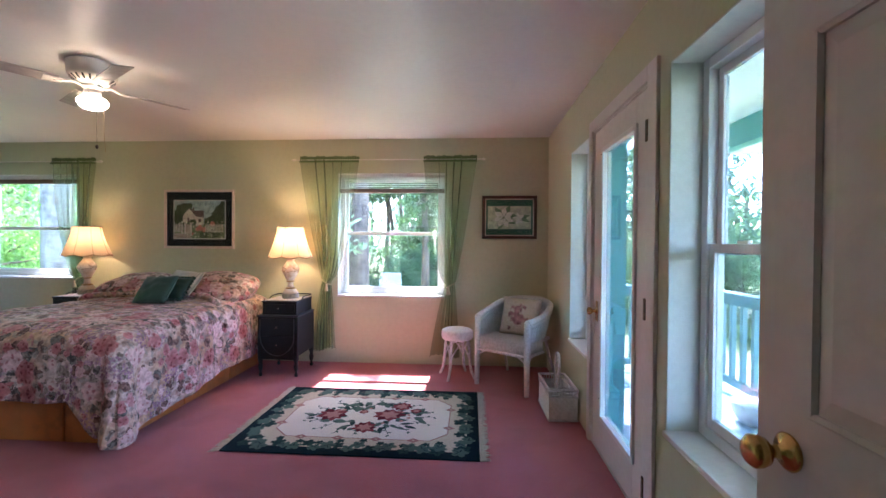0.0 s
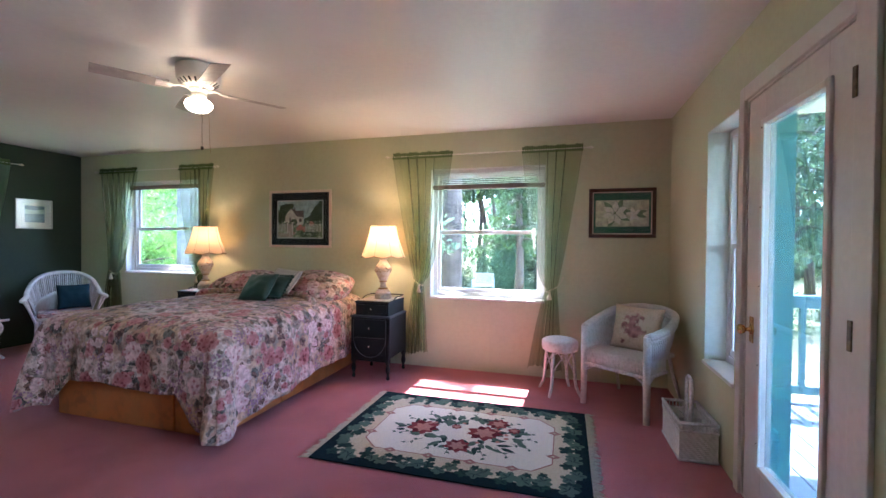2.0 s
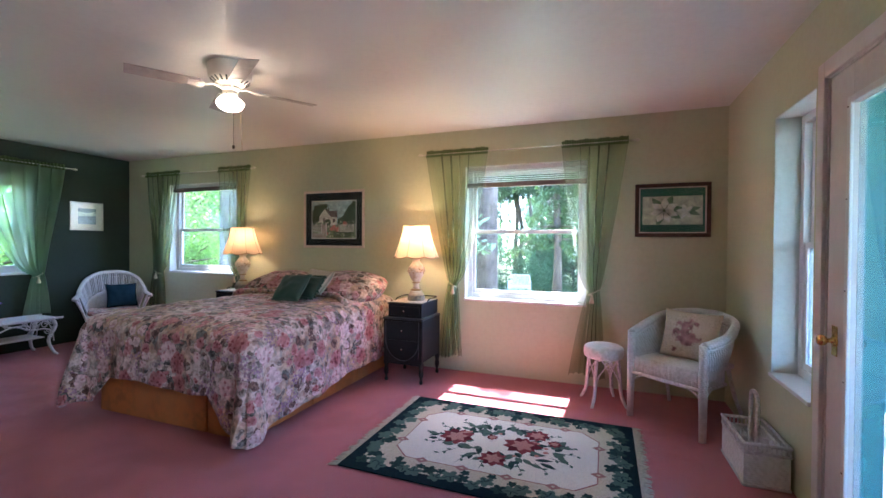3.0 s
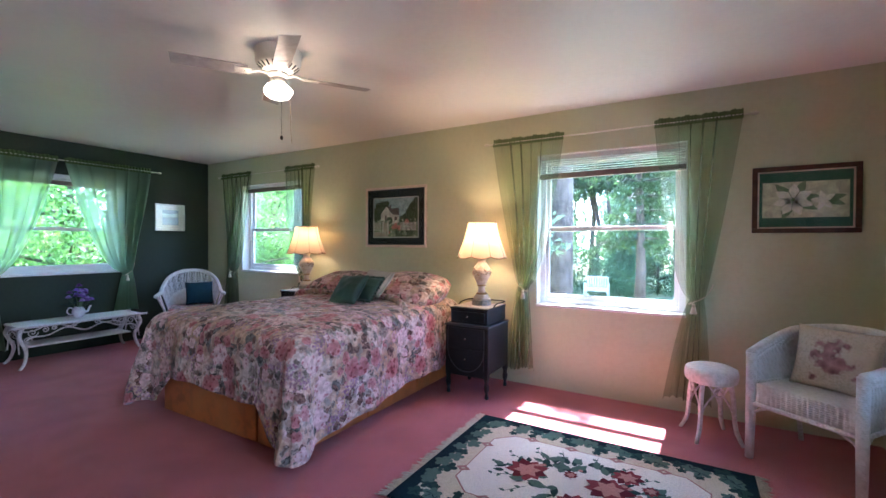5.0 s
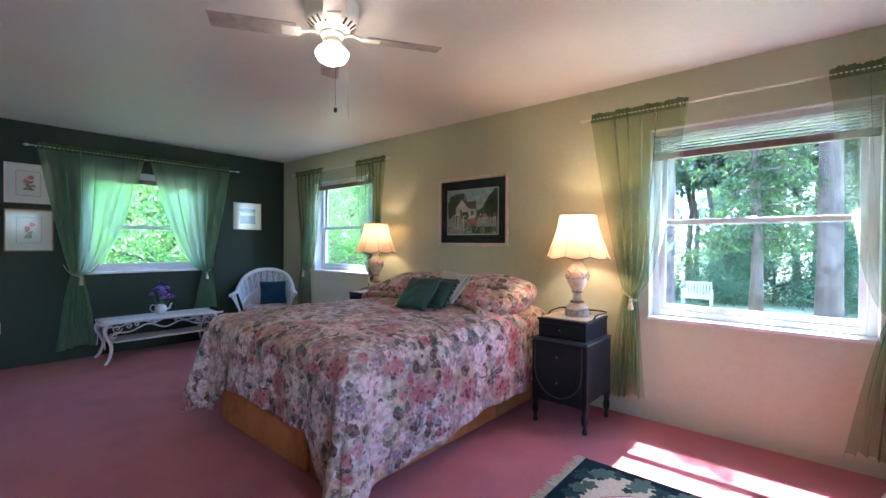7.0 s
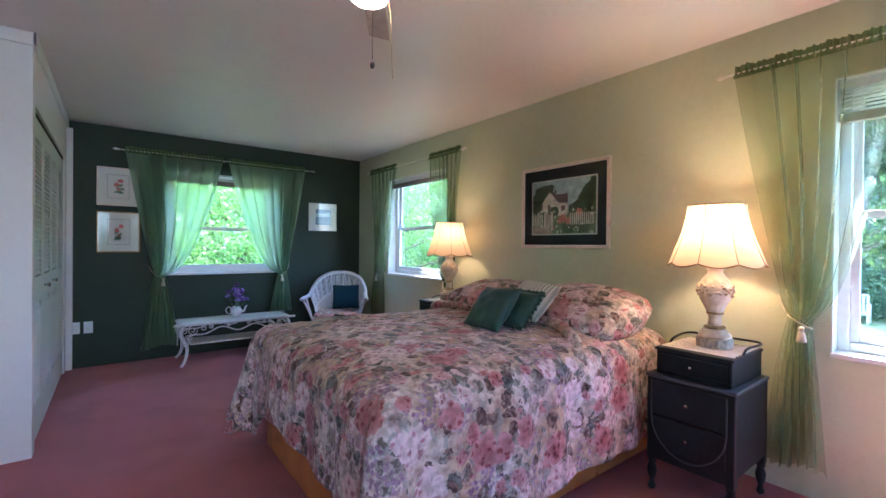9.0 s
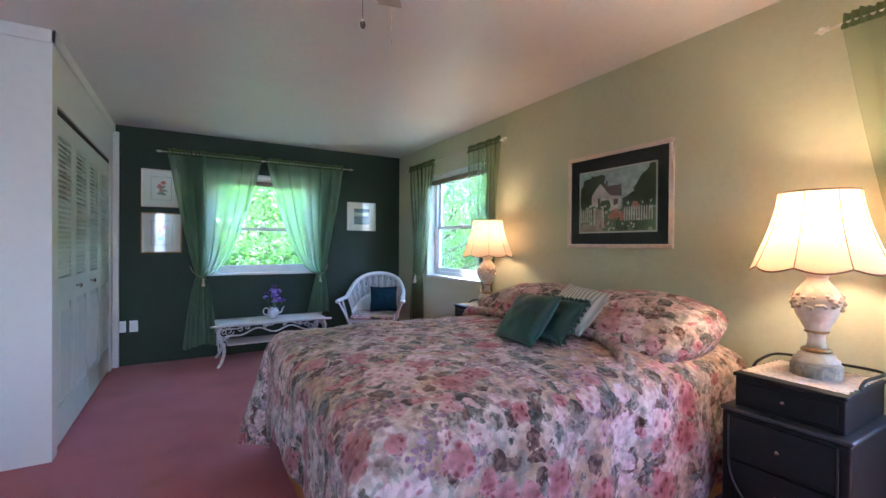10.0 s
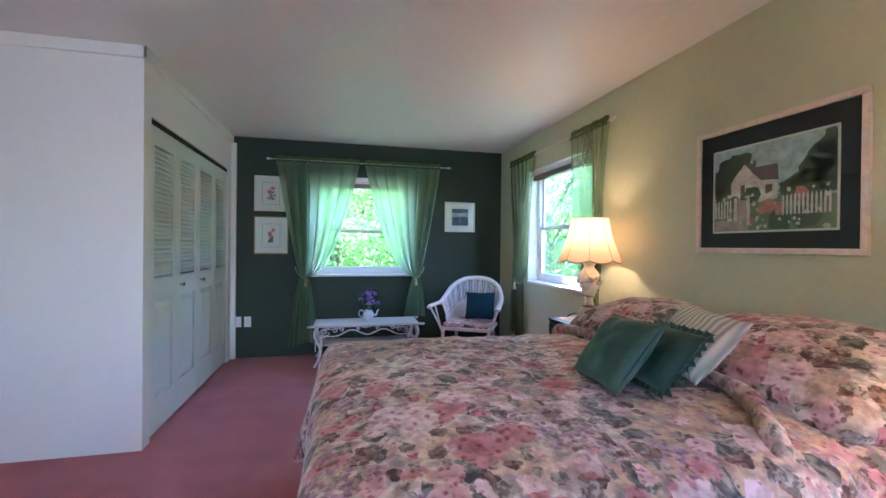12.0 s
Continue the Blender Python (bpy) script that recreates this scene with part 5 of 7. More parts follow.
def petal(u, z, length, width, ang):
    c, s = math.cos(ang), math.sin(ang)
    out = []
    for k in range(10):
        f = k / 9
        out.append((f * length, width / 2 * math.sin(math.pi * f ** 0.8)))
    for k in range(8, 0, -1):
        f = k / 9
        out.append((f * length, -width / 2 * math.sin(math.pi * f ** 0.8)))
    return [(u + a * c - b * s, z + a * s + b * c) for a, b in out]


def flat_colour(name, c, rough=0.8):
    return material(name, c, rough, grain=(tuple(x * 0.8 for x in c), 55), stain=tuple(min(0.85, x * 1.35) for x in c), stain_scale=16)


PALEFRAME = material("pale_pink_wood_frame", (0.76, 0.64, 0.53), 0.4, grain=((0.70, 0.55, 0.46), 30))
CHERRY = material("dark_cherry_frame", (0.055, 0.022, 0.014), 0.3, grain=((0.09, 0.035, 0.02), 25))
GOLD = material("gilt_frame", (0.38, 0.25, 0.10), 0.4, 0.5, grain=((0.28, 0.17, 0.06), 40))
SILVER = material("pale_silver_frame", (0.55, 0.54, 0.48), 0.4, 0.3)
M_NAVY = material("dark_mount", (0.006, 0.012, 0.016), 0.8)
M_GREEN = material("green_mount", (0.035, 0.145, 0.105), 0.8)
M_CREAM = material("cream_mount", (0.70, 0.69, 0.63), 0.8, grain=((0.67, 0.66, 0.60), 90))
C_SKY, C_TREE, C_TREE2 = flat_colour("print_sky", (0.40, 0.50, 0.50)), flat_colour("print_trees", (0.085, 0.115, 0.065)), flat_colour("print_hedge", (0.19, 0.24, 0.13))
C_HOUSE, C_ROOF, C_FLOWER, C_PATH = flat_colour("print_house", (0.672, 0.592, 0.512)), flat_colour("print_roof", (0.160, 0.112, 0.112)), flat_colour("print_flowers", (0.544, 0.208, 0.160)), flat_colour("print_path", (0.416, 0.336, 0.272))
C_MIST, C_DK = flat_colour("print_mist", (0.576, 0.608, 0.448)), flat_colour("print_dark", (0.03, 0.035, 0.03))
C_PALE, C_STEM = flat_colour("print_pale_petal", (0.850, 0.832, 0.704)), flat_colour("print_stem", (0.160, 0.256, 0.144))
C_ROSE = flat_colour("print_rose", (0.608, 0.160, 0.160))


def cottage_picture():
    u0, u1, z0, z1 = -3.44, -2.62, 1.24, 1.90
    t, put, slab = picture("framed_picture", "cottage and picket fence print, dark mount, pale wood frame", "y", NY, -1, u0, u1, z0, z1, 0.028, PALEFRAME, M_NAVY, 0.1)
    a, b, c, d = u0 + 0.115, u1 - 0.115, z0 + 0.115, z1 - 0.125
    rnd = random.Random(8)
    part("mount_line", slab(a - 0.010, b + 0.010, c - 0.010, d + 0.010, 0.0082, 0.0088), M_CREAM, t, "pale inner mount")
    part("print", slab(a, b, c, d, 0.0088, 0.0092), C_SKY, t, "cottage print")
    W, H = b - a, d - c
    P = lambda u, z: (a + u * W, c + z * H)
    clip = lambda poly: [(min(max(u, a), b), min(max(z, c), d)) for u, z in poly]
    trees = [clip(blob(*P(u, z), r * W, rnd, 12)) for u, z, r in ((0.02, .62, .12), (.12, .72, .12), (.24, .78, .13), (.30, .66, .1), (.1, .5, .1), (.92, .72, .12), (.98, .86, .1), (.82, .66, .07), (.95, .55, .12), (.72, .5, .07), (.65, .47, .06), (.84, .5, .09))]
    flat(put, 0.0094, trees, C_TREE, "printed_trees", t)
    flat(put, 0.0096, [[P(0, 0), P(1, 0), P(1, .34), P(.55, .40), P(0, .32)]], C_TREE2, "printed_garden", t)
    flat(put, 0.0098, [[P(.17, .35), P(.42, .35), P(.42, .60), P(.295, .80), P(.17, .60)], [P(.42, .33), P(.58, .35), P(.58, .56), P(.42, .60)]], C_HOUSE, "printed_house", t)
    flat(put, 0.0100, [[P(.30, .80), P(.40, .74), P(.58, .74), P(.59, .56), P(.44, .58)], [P(.26, .42), P(.30, .42), P(.30, .55), P(.26, .55)], [P(.48, .42), P(.54, .42), P(.54, .52), P(.48, .52)], [P(.37, .76), P(.40, .76), P(.40, .82), P(.37, .82)]], C_ROOF, "printed_roof", t)
    flat(put, 0.0102, [clip(blob(*P(u, z), r * W, rnd, 9)) for u, z, r in ((.36, .42, .07), (.3, .38, .05), (.08, .35, .07), (.68, .40, .08), (.85, .38, .09), (.95, .42, .06), (.60, .10, .10), (.8, .12, .1), (.2, .36, .05))], C_TREE, "printed_bushes", t)
    flat(put, 0.0104, [clip(blob(*P(u, z), r * W, rnd, 9)) for u, z, r in ((.52, .27, .055), (.60, .24, .05), (.76, .38, .05), (.36, .12, .025), (.46, .25, .04))], C_FLOWER, "printed_flowers", t)
    pickets = [[P(u, .16), P(u + .016, .16), P(u + .016, .36), P(u + .008, .39), P(u, .36)] for u in [0.01 + 0.03 * k for k in range(6)] + [0.62 + 0.03 * k for k in range(12)]]
    flat(put, 0.0106, pickets + [[P(.20, .10), P(.23, .10), P(.23, .40), P(.20, .40)], [P(.32, .06), P(.35, .06), P(.35, .42), P(.32, .42)]], C_HOUSE, "printed_fence", t)
    flat(put, 0.0105, [[P(0, 0), P(.35, 0), P(.32, .09), P(.05, .14), P(0, .10)], [P(.23, .12), P(.32, .10), P(.32, .36), P(.23, .38)]], C_PATH, "printed_path", t)
    flat(put, 0.0103, [clip(blob(*P(rnd.uniform(.02, .98), rnd.uniform(.02, .45)), rnd.uniform(.008, .022) * W, rnd, 7)) for _ in range(60)], C_MIST, "printed_blossom", t)


def magnolia_picture():
    u0, u1, z0, z1 = 0.13, 0.71, 1.37, 1.83
    t, put, slab = picture("framed_picture", "pale magnolia print with a green mount in a dark cherry frame", "y", NY, -1, u0, u1, z0, z1, 0.032, CHERRY, M_GREEN, 0.06)
    bm = slab(u0 + .032, u1 - .032, z0 + .032, z0 + .042, 0.009, 0.0118)
    for q in ((u0 + .032, u1 - .032, z1 - .042, z1 - .032), (u0 + .032, u0 + .042, z0 + .042, z1 - .042), (u1 - .042, u1 - .032, z0 + .042, z1 - .042)):
        joined(bm, slab(*q, 0.009, 0.0118))
    part("slip", bm, PALEFRAME, t, "gilt slip")
    a, b, c, d = u0 + 0.06, u1 - 0.06, z0 + 0.105, z1 - 0.11
    part("print", slab(a, b, c, d, 0.0082, 0.0088), C_MIST, t, "magnolia print")
    cu, cz = a + 0.17, (c + d) / 2
    flat(put, 0.0092, [petal(cu, cz, 0.15, 0.06, x) for x in (0.15, 2.3, -0.5, 4.3, 1.1)] + [petal(cu + 0.17, cz, 0.11, 0.04, x) for x in (0.2, -0.4)], C_STEM, "printed_leaves", t)
    flat(put, 0.0095, [petal(cu, cz, 0.115, 0.062, x) for x in (0.5, 1.5, 2.6, 3.4, 4.2, 5.1, 5.9)] + [petal(cu + 0.16, cz - 0.01, 0.07, 0.035, x) for x in (0.6, 1.8, 3.0, 4.3, 5.4)], C_PALE, "printed_petals", t)
    rnd = random.Random(3)
    flat(put, 0.0098, [blob(cu, cz, 0.013, rnd, 9)] + [petal(cu, cz, 0.09, 0.004, x) for x in (1.0, 2.0, 3.0, 3.8, 4.6, 5.5)], C_TREE2, "printed_centre", t)


def wall_print(u0, u1, z0, z1, frame_mat, label, flower_seed, line=True):
    t, put, slab = picture("framed_picture", label, "x", WX, 1, u0, u1, z0, z1, 0.012, frame_mat, M_CREAM, 0.06, depth=0.018)
    rnd = random.Random(flower_seed)
    w, h = u1 - u0, z1 - z0
    cu, cz = (u0 + u1) / 2, (z0 + z1) / 2
    if line:
        e = 0.0025
        a, b, c, d = u0 + w * .24, u1 - w * .24, z0 + h * .19, z1 - h * .19
        bm = slab(a, b, c, c + e, 0.0082, 0.0088)
        for q in ((a, b, d - e, d), (a, a + e, c + e, d - e), (b - e, b, c + e, d - e)):
            joined(bm, slab(*q, 0.0082, 0.0088))
        part("border_line", bm, C_DK, t, "thin dark border")
        flat(put, 0.0085, [petal(cu + rnd.uniform(-.02, .02), cz - .04 + rnd.uniform(-.03, .05), .045, .022, rnd.uniform(0, 6.3)) for _ in range(9)], C_STEM, "printed_leaves", t)
        flat(put, 0.0087, [blob(cu + du, cz + dz, r, rnd, 11, .25) for du, dz, r in ((.02, .06, .022), (-.015, .02, .024), (.0, -.03, .012))], C_ROSE, "printed_roses", t)
        flat(put, 0.0089, [blob(cu + du, cz + dz, r, rnd, 8, .3) for du, dz, r in ((.022, .062, .009), (-.015, .022, .011))], C_FLOWER, "printed_rose_hearts", t)
    else:
        part("print", slab(u0 + w * .24, u1 - w * .22, z0 + h * .22, z1 - h * .22, 0.0082, 0.0088), flat_colour("print_seascape", (0.13, 0.19, 0.24)), t, "grey-blue seascape print")
        flat(put, 0.009, [[(u0 + w * .24, z0 + h * .5), (u1 - w * .22, z0 + h * .52), (u1 - w * .22, z0 + h * .68), (cu, z0 + h * .62), (u0 + w * .24, z0 + h * .66)]], C_SKY, "printed_headland", t)


cottage_picture()
magnolia_picture()
wall_print(1.53, 1.88, 1.635, 2.03, PALEFRAME, "red and pink rose print in a thin pale frame", 5)
wall_print(1.53, 1.89, 1.155, 1.575, GOLD, "dark rose print in a thin gilt frame", 9)
wall_print(3.71, 4.10, 1.44, 1.81, SILVER, "small grey-blue seascape print in a silver frame", 2, line=False)
for y in (1.335, 1.435):
    o = thing("wall_outlet", "white plastic outlet cover low on the green wall", "outlet", (WX, y + 0.035, 0.40), group="outlet covers")
    part("cover_plate", boxed(0.0005, 0.006, -0.036, 0.036, -0.058, 0.058, bevel=0.002), VINYL, o)
    for z in (-0.02, 0.02):
        part("socket", boxed(0.006, 0.008, -0.014, 0.014, z - 0.013, z + 0.013, bevel=0.001), WHITE, o)


# ---- rug ----
def rug():
    t = thing("rug", "cream floral rug with dark teal vine border and fringe", "rug", (-0.735, 2.995, 0.0), 0.0)
    W, D = 1.635, 1.19
    hw, hd = W / 2, D / 2
    part("rug_base", boxed(-hw, hw, -hd, hd, 0.001, 0.011, bevel=0.003), RUGTEAL, t, "dark teal ground")
    flat3 = lambda z: (lambda d, u, v: (u, v, z))

    def octa(w, d, c):
        return [(-w + c, -d), (w - c, -d), (w, -d + c), (w, d - c), (w - c, d), (-w + c, d), (-w, d - c), (-w, -d + c)]
    flat(flat3(0.0116), 0, [octa(hw - 0.085, hd - 0.085, 0.02)], RUGSAND, "rug_band", t, "sand coloured band")
    flat(flat3(0.0120), 0, [octa(hw - 0.213, hd - 0.223, 0.11)], RUGROSE, "rug_line", t, "thin rose line")
    flat(flat3(0.0124), 0, [octa(hw - 0.220, hd - 0.230, 0.11)], RUGCREAM, "rug_field", t, "cream field")
    dia = []
    for x, y in [(s * hx, q) for hx in (0.13, 0.38) for s in (-1, 1) for q in (-hd + 0.223, hd - 0.223)] + [(s * (hw - 0.213), q * 0.165) for s in (-1, 1) for q in (-1, 1)]:
        dia.append([(x - 0.045, y), (x, y - 0.032), (x + 0.045, y), (x, y + 0.032)])
    for p in dia:
        flat(flat3(0.0128), 0, [p], RUGROSE, "rug_diamond", t, "dusty rose diamond")
    for p in dia:
        cx, cy = sum(q[0] for q in p) / 4, sum(q[1] for q in p) / 4
        flat(flat3(0.0131), 0, [[((x - cx) * 0.30 + cx, (y - cy) * 0.30 + cy) for x, y in p]], RUGSAND, "diamond_heart", t)
    rnd = random.Random(21)

    def vine_leaf(x, y, r, ang):
        pts = []
        for k in range(20):
            a = 2 * math.pi * k / 20
            f = 0.62 + 0.38 * abs(math.cos(2.5 * a)) ** 0.8
            pts.append((x + r * f * math.cos(a + ang), y + r * f * math.sin(a + ang)))
        return pts
    dark, mid, vein = [], [], []
    L = 2 * (W + D)
    n = 70
    for k in range(n):
        s = k / n * L
        inset = 0.105 + 0.030 * math.sin(k * 2.4)
        w2, d2 = W - 2 * inset, D - 2 * inset
        s = k / n * 2 * (w2 + d2)
        if s < w2:
            x, y = -w2 / 2 + s, -d2 / 2
        elif s < w2 + d2:
            x, y = w2 / 2, -d2 / 2 + s - w2
        elif s < 2 * w2 + d2:
            x, y = w2 / 2 - (s - w2 - d2), d2 / 2
        else:
            x, y = -w2 / 2, d2 / 2 - (s - 2 * w2 - d2)
        r, a = rnd.uniform(0.045, 0.062), rnd.uniform(0, 6.3)
        (mid if k % 3 else dark).append(vine_leaf(x, y, r, a))
        for j in range(3):
            vein.append(petal(x, y, r * 0.85, 0.006, a + j * 2 * math.pi / 5))
        if k % 2:
            dark.append(vine_leaf(x + rnd.uniform(-.03, .03), y * 0.87, 0.03, a))
    for k, p in enumerate(dark):
        flat(flat3(0.0134 + 0.00001 * k), 0, [p], RUGGREEN2, "vine_leaf", t, "dark green vine leaf")
    for k, p in enumerate(mid):
        flat(flat3(0.0137 + 0.00001 * k), 0, [p], RUGGREEN, "vine_leaf", t, "sage green vine leaf")
    flat(flat3(0.0140), 0, vein, RUGTEAL, "vein_pattern", t)["kind"] = "stuff"
    # the sprays of the middle
    gl, gd, red, pink, deep = [], [], [], [], []
    for cx, cy, R in ((-0.285, 0.0, 0.125), (0.145, 0.03, 0.13), (0.01, -0.20, 0.10), (0.215, 0.20, 0.09), (0.335, 0.12, 0.05), (-0.06, 0.07, 0.045)):
        for k in range(9):
            a = k * 0.698 + rnd.uniform(-.1, .1)
            (red if k % 3 else deep).append(petal(cx, cy, R * rnd.uniform(.85, 1.05), R * 0.62, a))
        for k in range(6):
            pink.append(petal(cx, cy, R * 0.62, R * 0.36, k * 1.05 + 0.4))
    for k in range(96):
        a = rnd.uniform(0, 6.3)
        rx, ry = rnd.uniform(0.15, 0.43), rnd.uniform(0.08, 0.24)
        x, y = rx * math.cos(a), ry * math.sin(a)
        (gl if k % 2 else gd).append(petal(x, y, rnd.uniform(.05, .11), rnd.uniform(.028, .05), a + rnd.uniform(-.9, .9)))
    # thin twigs that end in small leaves
    for k in range(16):
        a = k * 0.3927 + rnd.uniform(-.1, .1)
        x, y = 0.34 * math.cos(a), 0.20 * math.sin(a)
        gd.append(petal(x, y, 0.16, 0.006, a))
        for j in range(3):
            u, v = x + (0.05 + 0.045 * j) * math.cos(a), y + (0.05 + 0.045 * j) * math.sin(a)
            if abs(u) < 0.54 and abs(v) < 0.31:
                gl.append(petal(u, v, 0.034, 0.02, a + (0.9 if j % 2 else -0.9)))
    for k in range(18):
        a = rnd.uniform(0, 6.3)
        x, y = 0.30 * math.cos(a), 0.14 * math.sin(a)
        pink.append(blob(x, y, 0.014, rnd, 8))
        deep.append(blob(x + .01, y, 0.006, rnd, 6))
    for k, p in enumerate(gd):
        flat(flat3(0.0134 + 0.00001 * k), 0, [p], RUGGREEN2, "spray_leaf", t, "dark green leaf")
    for k, p in enumerate(gl):
        flat(flat3(0.0137 + 0.00001 * k), 0, [p], RUGGREEN, "spray_leaf", t, "grey-green leaf")
    for k, p in enumerate(red):
        flat(flat3(0.0140 + 0.00001 * k), 0, [p], RUGRED, "spray_petal", t, "dull red petal")
    for k, p in enumerate(deep):
        flat(flat3(0.0143 + 0.00001 * k), 0, [p], RUGDEEP, "spray_petal", t, "deep red petal")
    for k, p in enumerate(pink):
        flat(flat3(0.0146 + 0.00001 * k), 0, [p], RUGPINK, "spray_heart", t, "pink petal")
    for s in (-1, 1):
        bm = bmesh.new()
        nn = 95
        for k in range(nn):
            y = -hd + 0.006 + (D - 0.012) * k / (nn - 1)
            l = rnd.uniform(0.045, 0.07)
            dy = rnd.uniform(-.018, .018)
            x0 = s * (hw - 0.003)
            tube(bm, [(x0, y, 0.008), (x0 + s * l * .5, y + dy * .4, 0.007), (x0 + s * l, y + dy, 0.004)], [0.0045, 0.0055, 0.002], 5)
        f = part("fringe", bm, RUGFRINGE, t, "knotted cream fringe")
        f["kind"] = "stuff"


def woolly(name, c):
    return material(name, c, 0.95, grain=(tuple(x * 0.75 for x in c), 150), bump=0.5, bump_scale=300, spec=0.1)


RUGTEAL, RUGSAND, RUGROSE, RUGCREAM = woolly("rug_teal", (0.006, 0.022, 0.032)), woolly("rug_sand", (0.66, 0.56, 0.42)), woolly("rug_dusty_rose", (0.40, 0.20, 0.18)), woolly("rug_cream", (0.82, 0.76, 0.68))
RUGGREEN, RUGGREEN2, RUGRED = woolly("rug_sage", (0.10, 0.16, 0.13)), woolly("rug_dark_green", (0.028, 0.065, 0.06)), woolly("rug_red", (0.25, 0.050, 0.058))
RUGDEEP, RUGPINK, RUGFRINGE = woolly("rug_deep_red", (0.14, 0.02, 0.03)), woolly("rug_pink", (0.50, 0.24, 0.20)), woolly("rug_fringe", (0.66, 0.60, 0.50))
rug()


# ---- wicker furniture ----
def ribbed(bm, fn, nu, nv, ribs, amp):
    """A woven panel: fn gives place and outward way; upright ribs stand out of it."""
    def f(u, v):
        p, n = fn(u, v)
        k = abs(math.sin(math.pi * ribs * u))
        return Vector(p) + Vector(n) * amp * k
    sheet(bm, f, nu, nv)
    thick(bm, 0.008)
    return bm


def tub_chair():
    """Cane tub chair whose back and arms are one sloping hoop; front is -y."""
    t = thing("wicker_armchair", "white painted wicker tub armchair in the corner, with chipped paint", "chair", (0.437, 3.89, 0), -36.9)
    w, d0, d1 = 0.27, -0.24, 0.26
    hoop = curve_pts([(-0.265, d0, 0.63), (-0.285, d0 + 0.10, 0.645), (-0.30, 0.0, 0.675), (-0.26, 0.19, 0.74), (-0.12, 0.30, 0.77), (0.0, 0.32, 0.775),
                      (0.12, 0.30, 0.77), (0.26, 0.19, 0.74), (0.30, 0.0, 0.675), (0.285, d0 + 0.10, 0.645), (0.265, d0, 0.63)], 60)
    bm = tube(bmesh.new(), hoop, 0.029, 14)
    joined(bm, tube(bmesh.new(), [Vector(p) - Vector((0, 0, 0.035)) for p in hoop], 0.022, 10))
    part("arm_hoop", bm, WICKER, t, "thick woven arm and back hoop", True)
    base = curve_pts([(-0.25, d0 + 0.01, 0.43), (-0.25, 0.0, 0.43), (-0.21, 0.16, 0.43), (-0.10, 0.23, 0.43), (0, 0.245, 0.43), (0.10, 0.23, 0.43), (0.21, 0.16, 0.43), (0.25, 0.0, 0.43), (0.25, d0 + 0.01, 0.43)], 60)

    def side(u, v):
        i = min(60, max(0, u * 60))
        k = min(int(i), 59)
        f = i - k
        a = base[k].lerp(base[k + 1], f)
        b = (hoop[k].lerp(hoop[k + 1], f)) - Vector((0, 0, 0.02))
        p = a.lerp(b, v)
        n = Vector((p.x, p.y, 0)).normalized()
        return p + n * 0.015 * math.sin(math.pi * v), n
    part("backrest", ribbed(bmesh.new(), side, 360, 5, 60, 0.006), WICKER, t, "woven back and sides", True)
    bm = bmesh.new()
    def apron(u, v):
        pts = [(-0.255, 0.05), (-0.26, d0), (0.26, d0), (0.255, 0.05)]
        s = u * 3
        k = min(int(s), 2)
        f = s - k
        x = pts[k][0] + (pts[k + 1][0] - pts[k][0]) * f
        y = pts[k][1] + (pts[k + 1][1] - pts[k][1]) * f
        n = [(-1, 0, 0), (0, -1, 0), (1, 0, 0)][k]
        return (x, y, 0.335 + 0.125 * v), n
    part("seat_apron", ribbed(bm, apron, 300, 2, 60, 0.007), WICKER, t, "woven seat apron", True)
    part("seat", boxed(-0.25, 0.25, d0 + 0.005, 0.22, 0.415, 0.45, bevel=0.012), WICKER, t, "woven seat")
    part("seat_rail", tube(bmesh.new(), [(-0.265, 0.05, 0.335), (-0.265, d0 - 0.006, 0.335), (0.265, d0 - 0.006, 0.335), (0.265, 0.05, 0.335)], 0.013, 8), CANE, t)
    for x in (-0.262, 0.262):
        part("front_leg", tube(bmesh.new(), [(x, d0, 0.635), (x, d0, 0.33), (x * 1.01, d0 - 0.005, 0.0)], [0.027, 0.027, 0.022], 12), WICKER, t, "wrapped front leg", True)
        part("back_leg", tube(bmesh.new(), curve_pts([(x * 0.85, 0.17, 0.44), (x * 0.95, 0.22, 0.22), (x * 1.08, 0.32, 0.0)], 8), 0.014, 10), CANE, t, "splayed back leg", True)
        q = -1 if x > 0 else 1
        part("front_brace", tube(bmesh.new(), curve_pts([(x, d0, 0.20), (x + q * 0.02, d0, 0.28), (x + q * 0.09, d0, 0.328)], 8), 0.008, 8), CANE, t, "", True)
        part("side_brace", tube(bmesh.new(), curve_pts([(x, d0, 0.20), (x, d0 + 0.03, 0.28), (x, d0 + 0.10, 0.33)], 8), 0.008, 8), CANE, t, "", True)
    return t


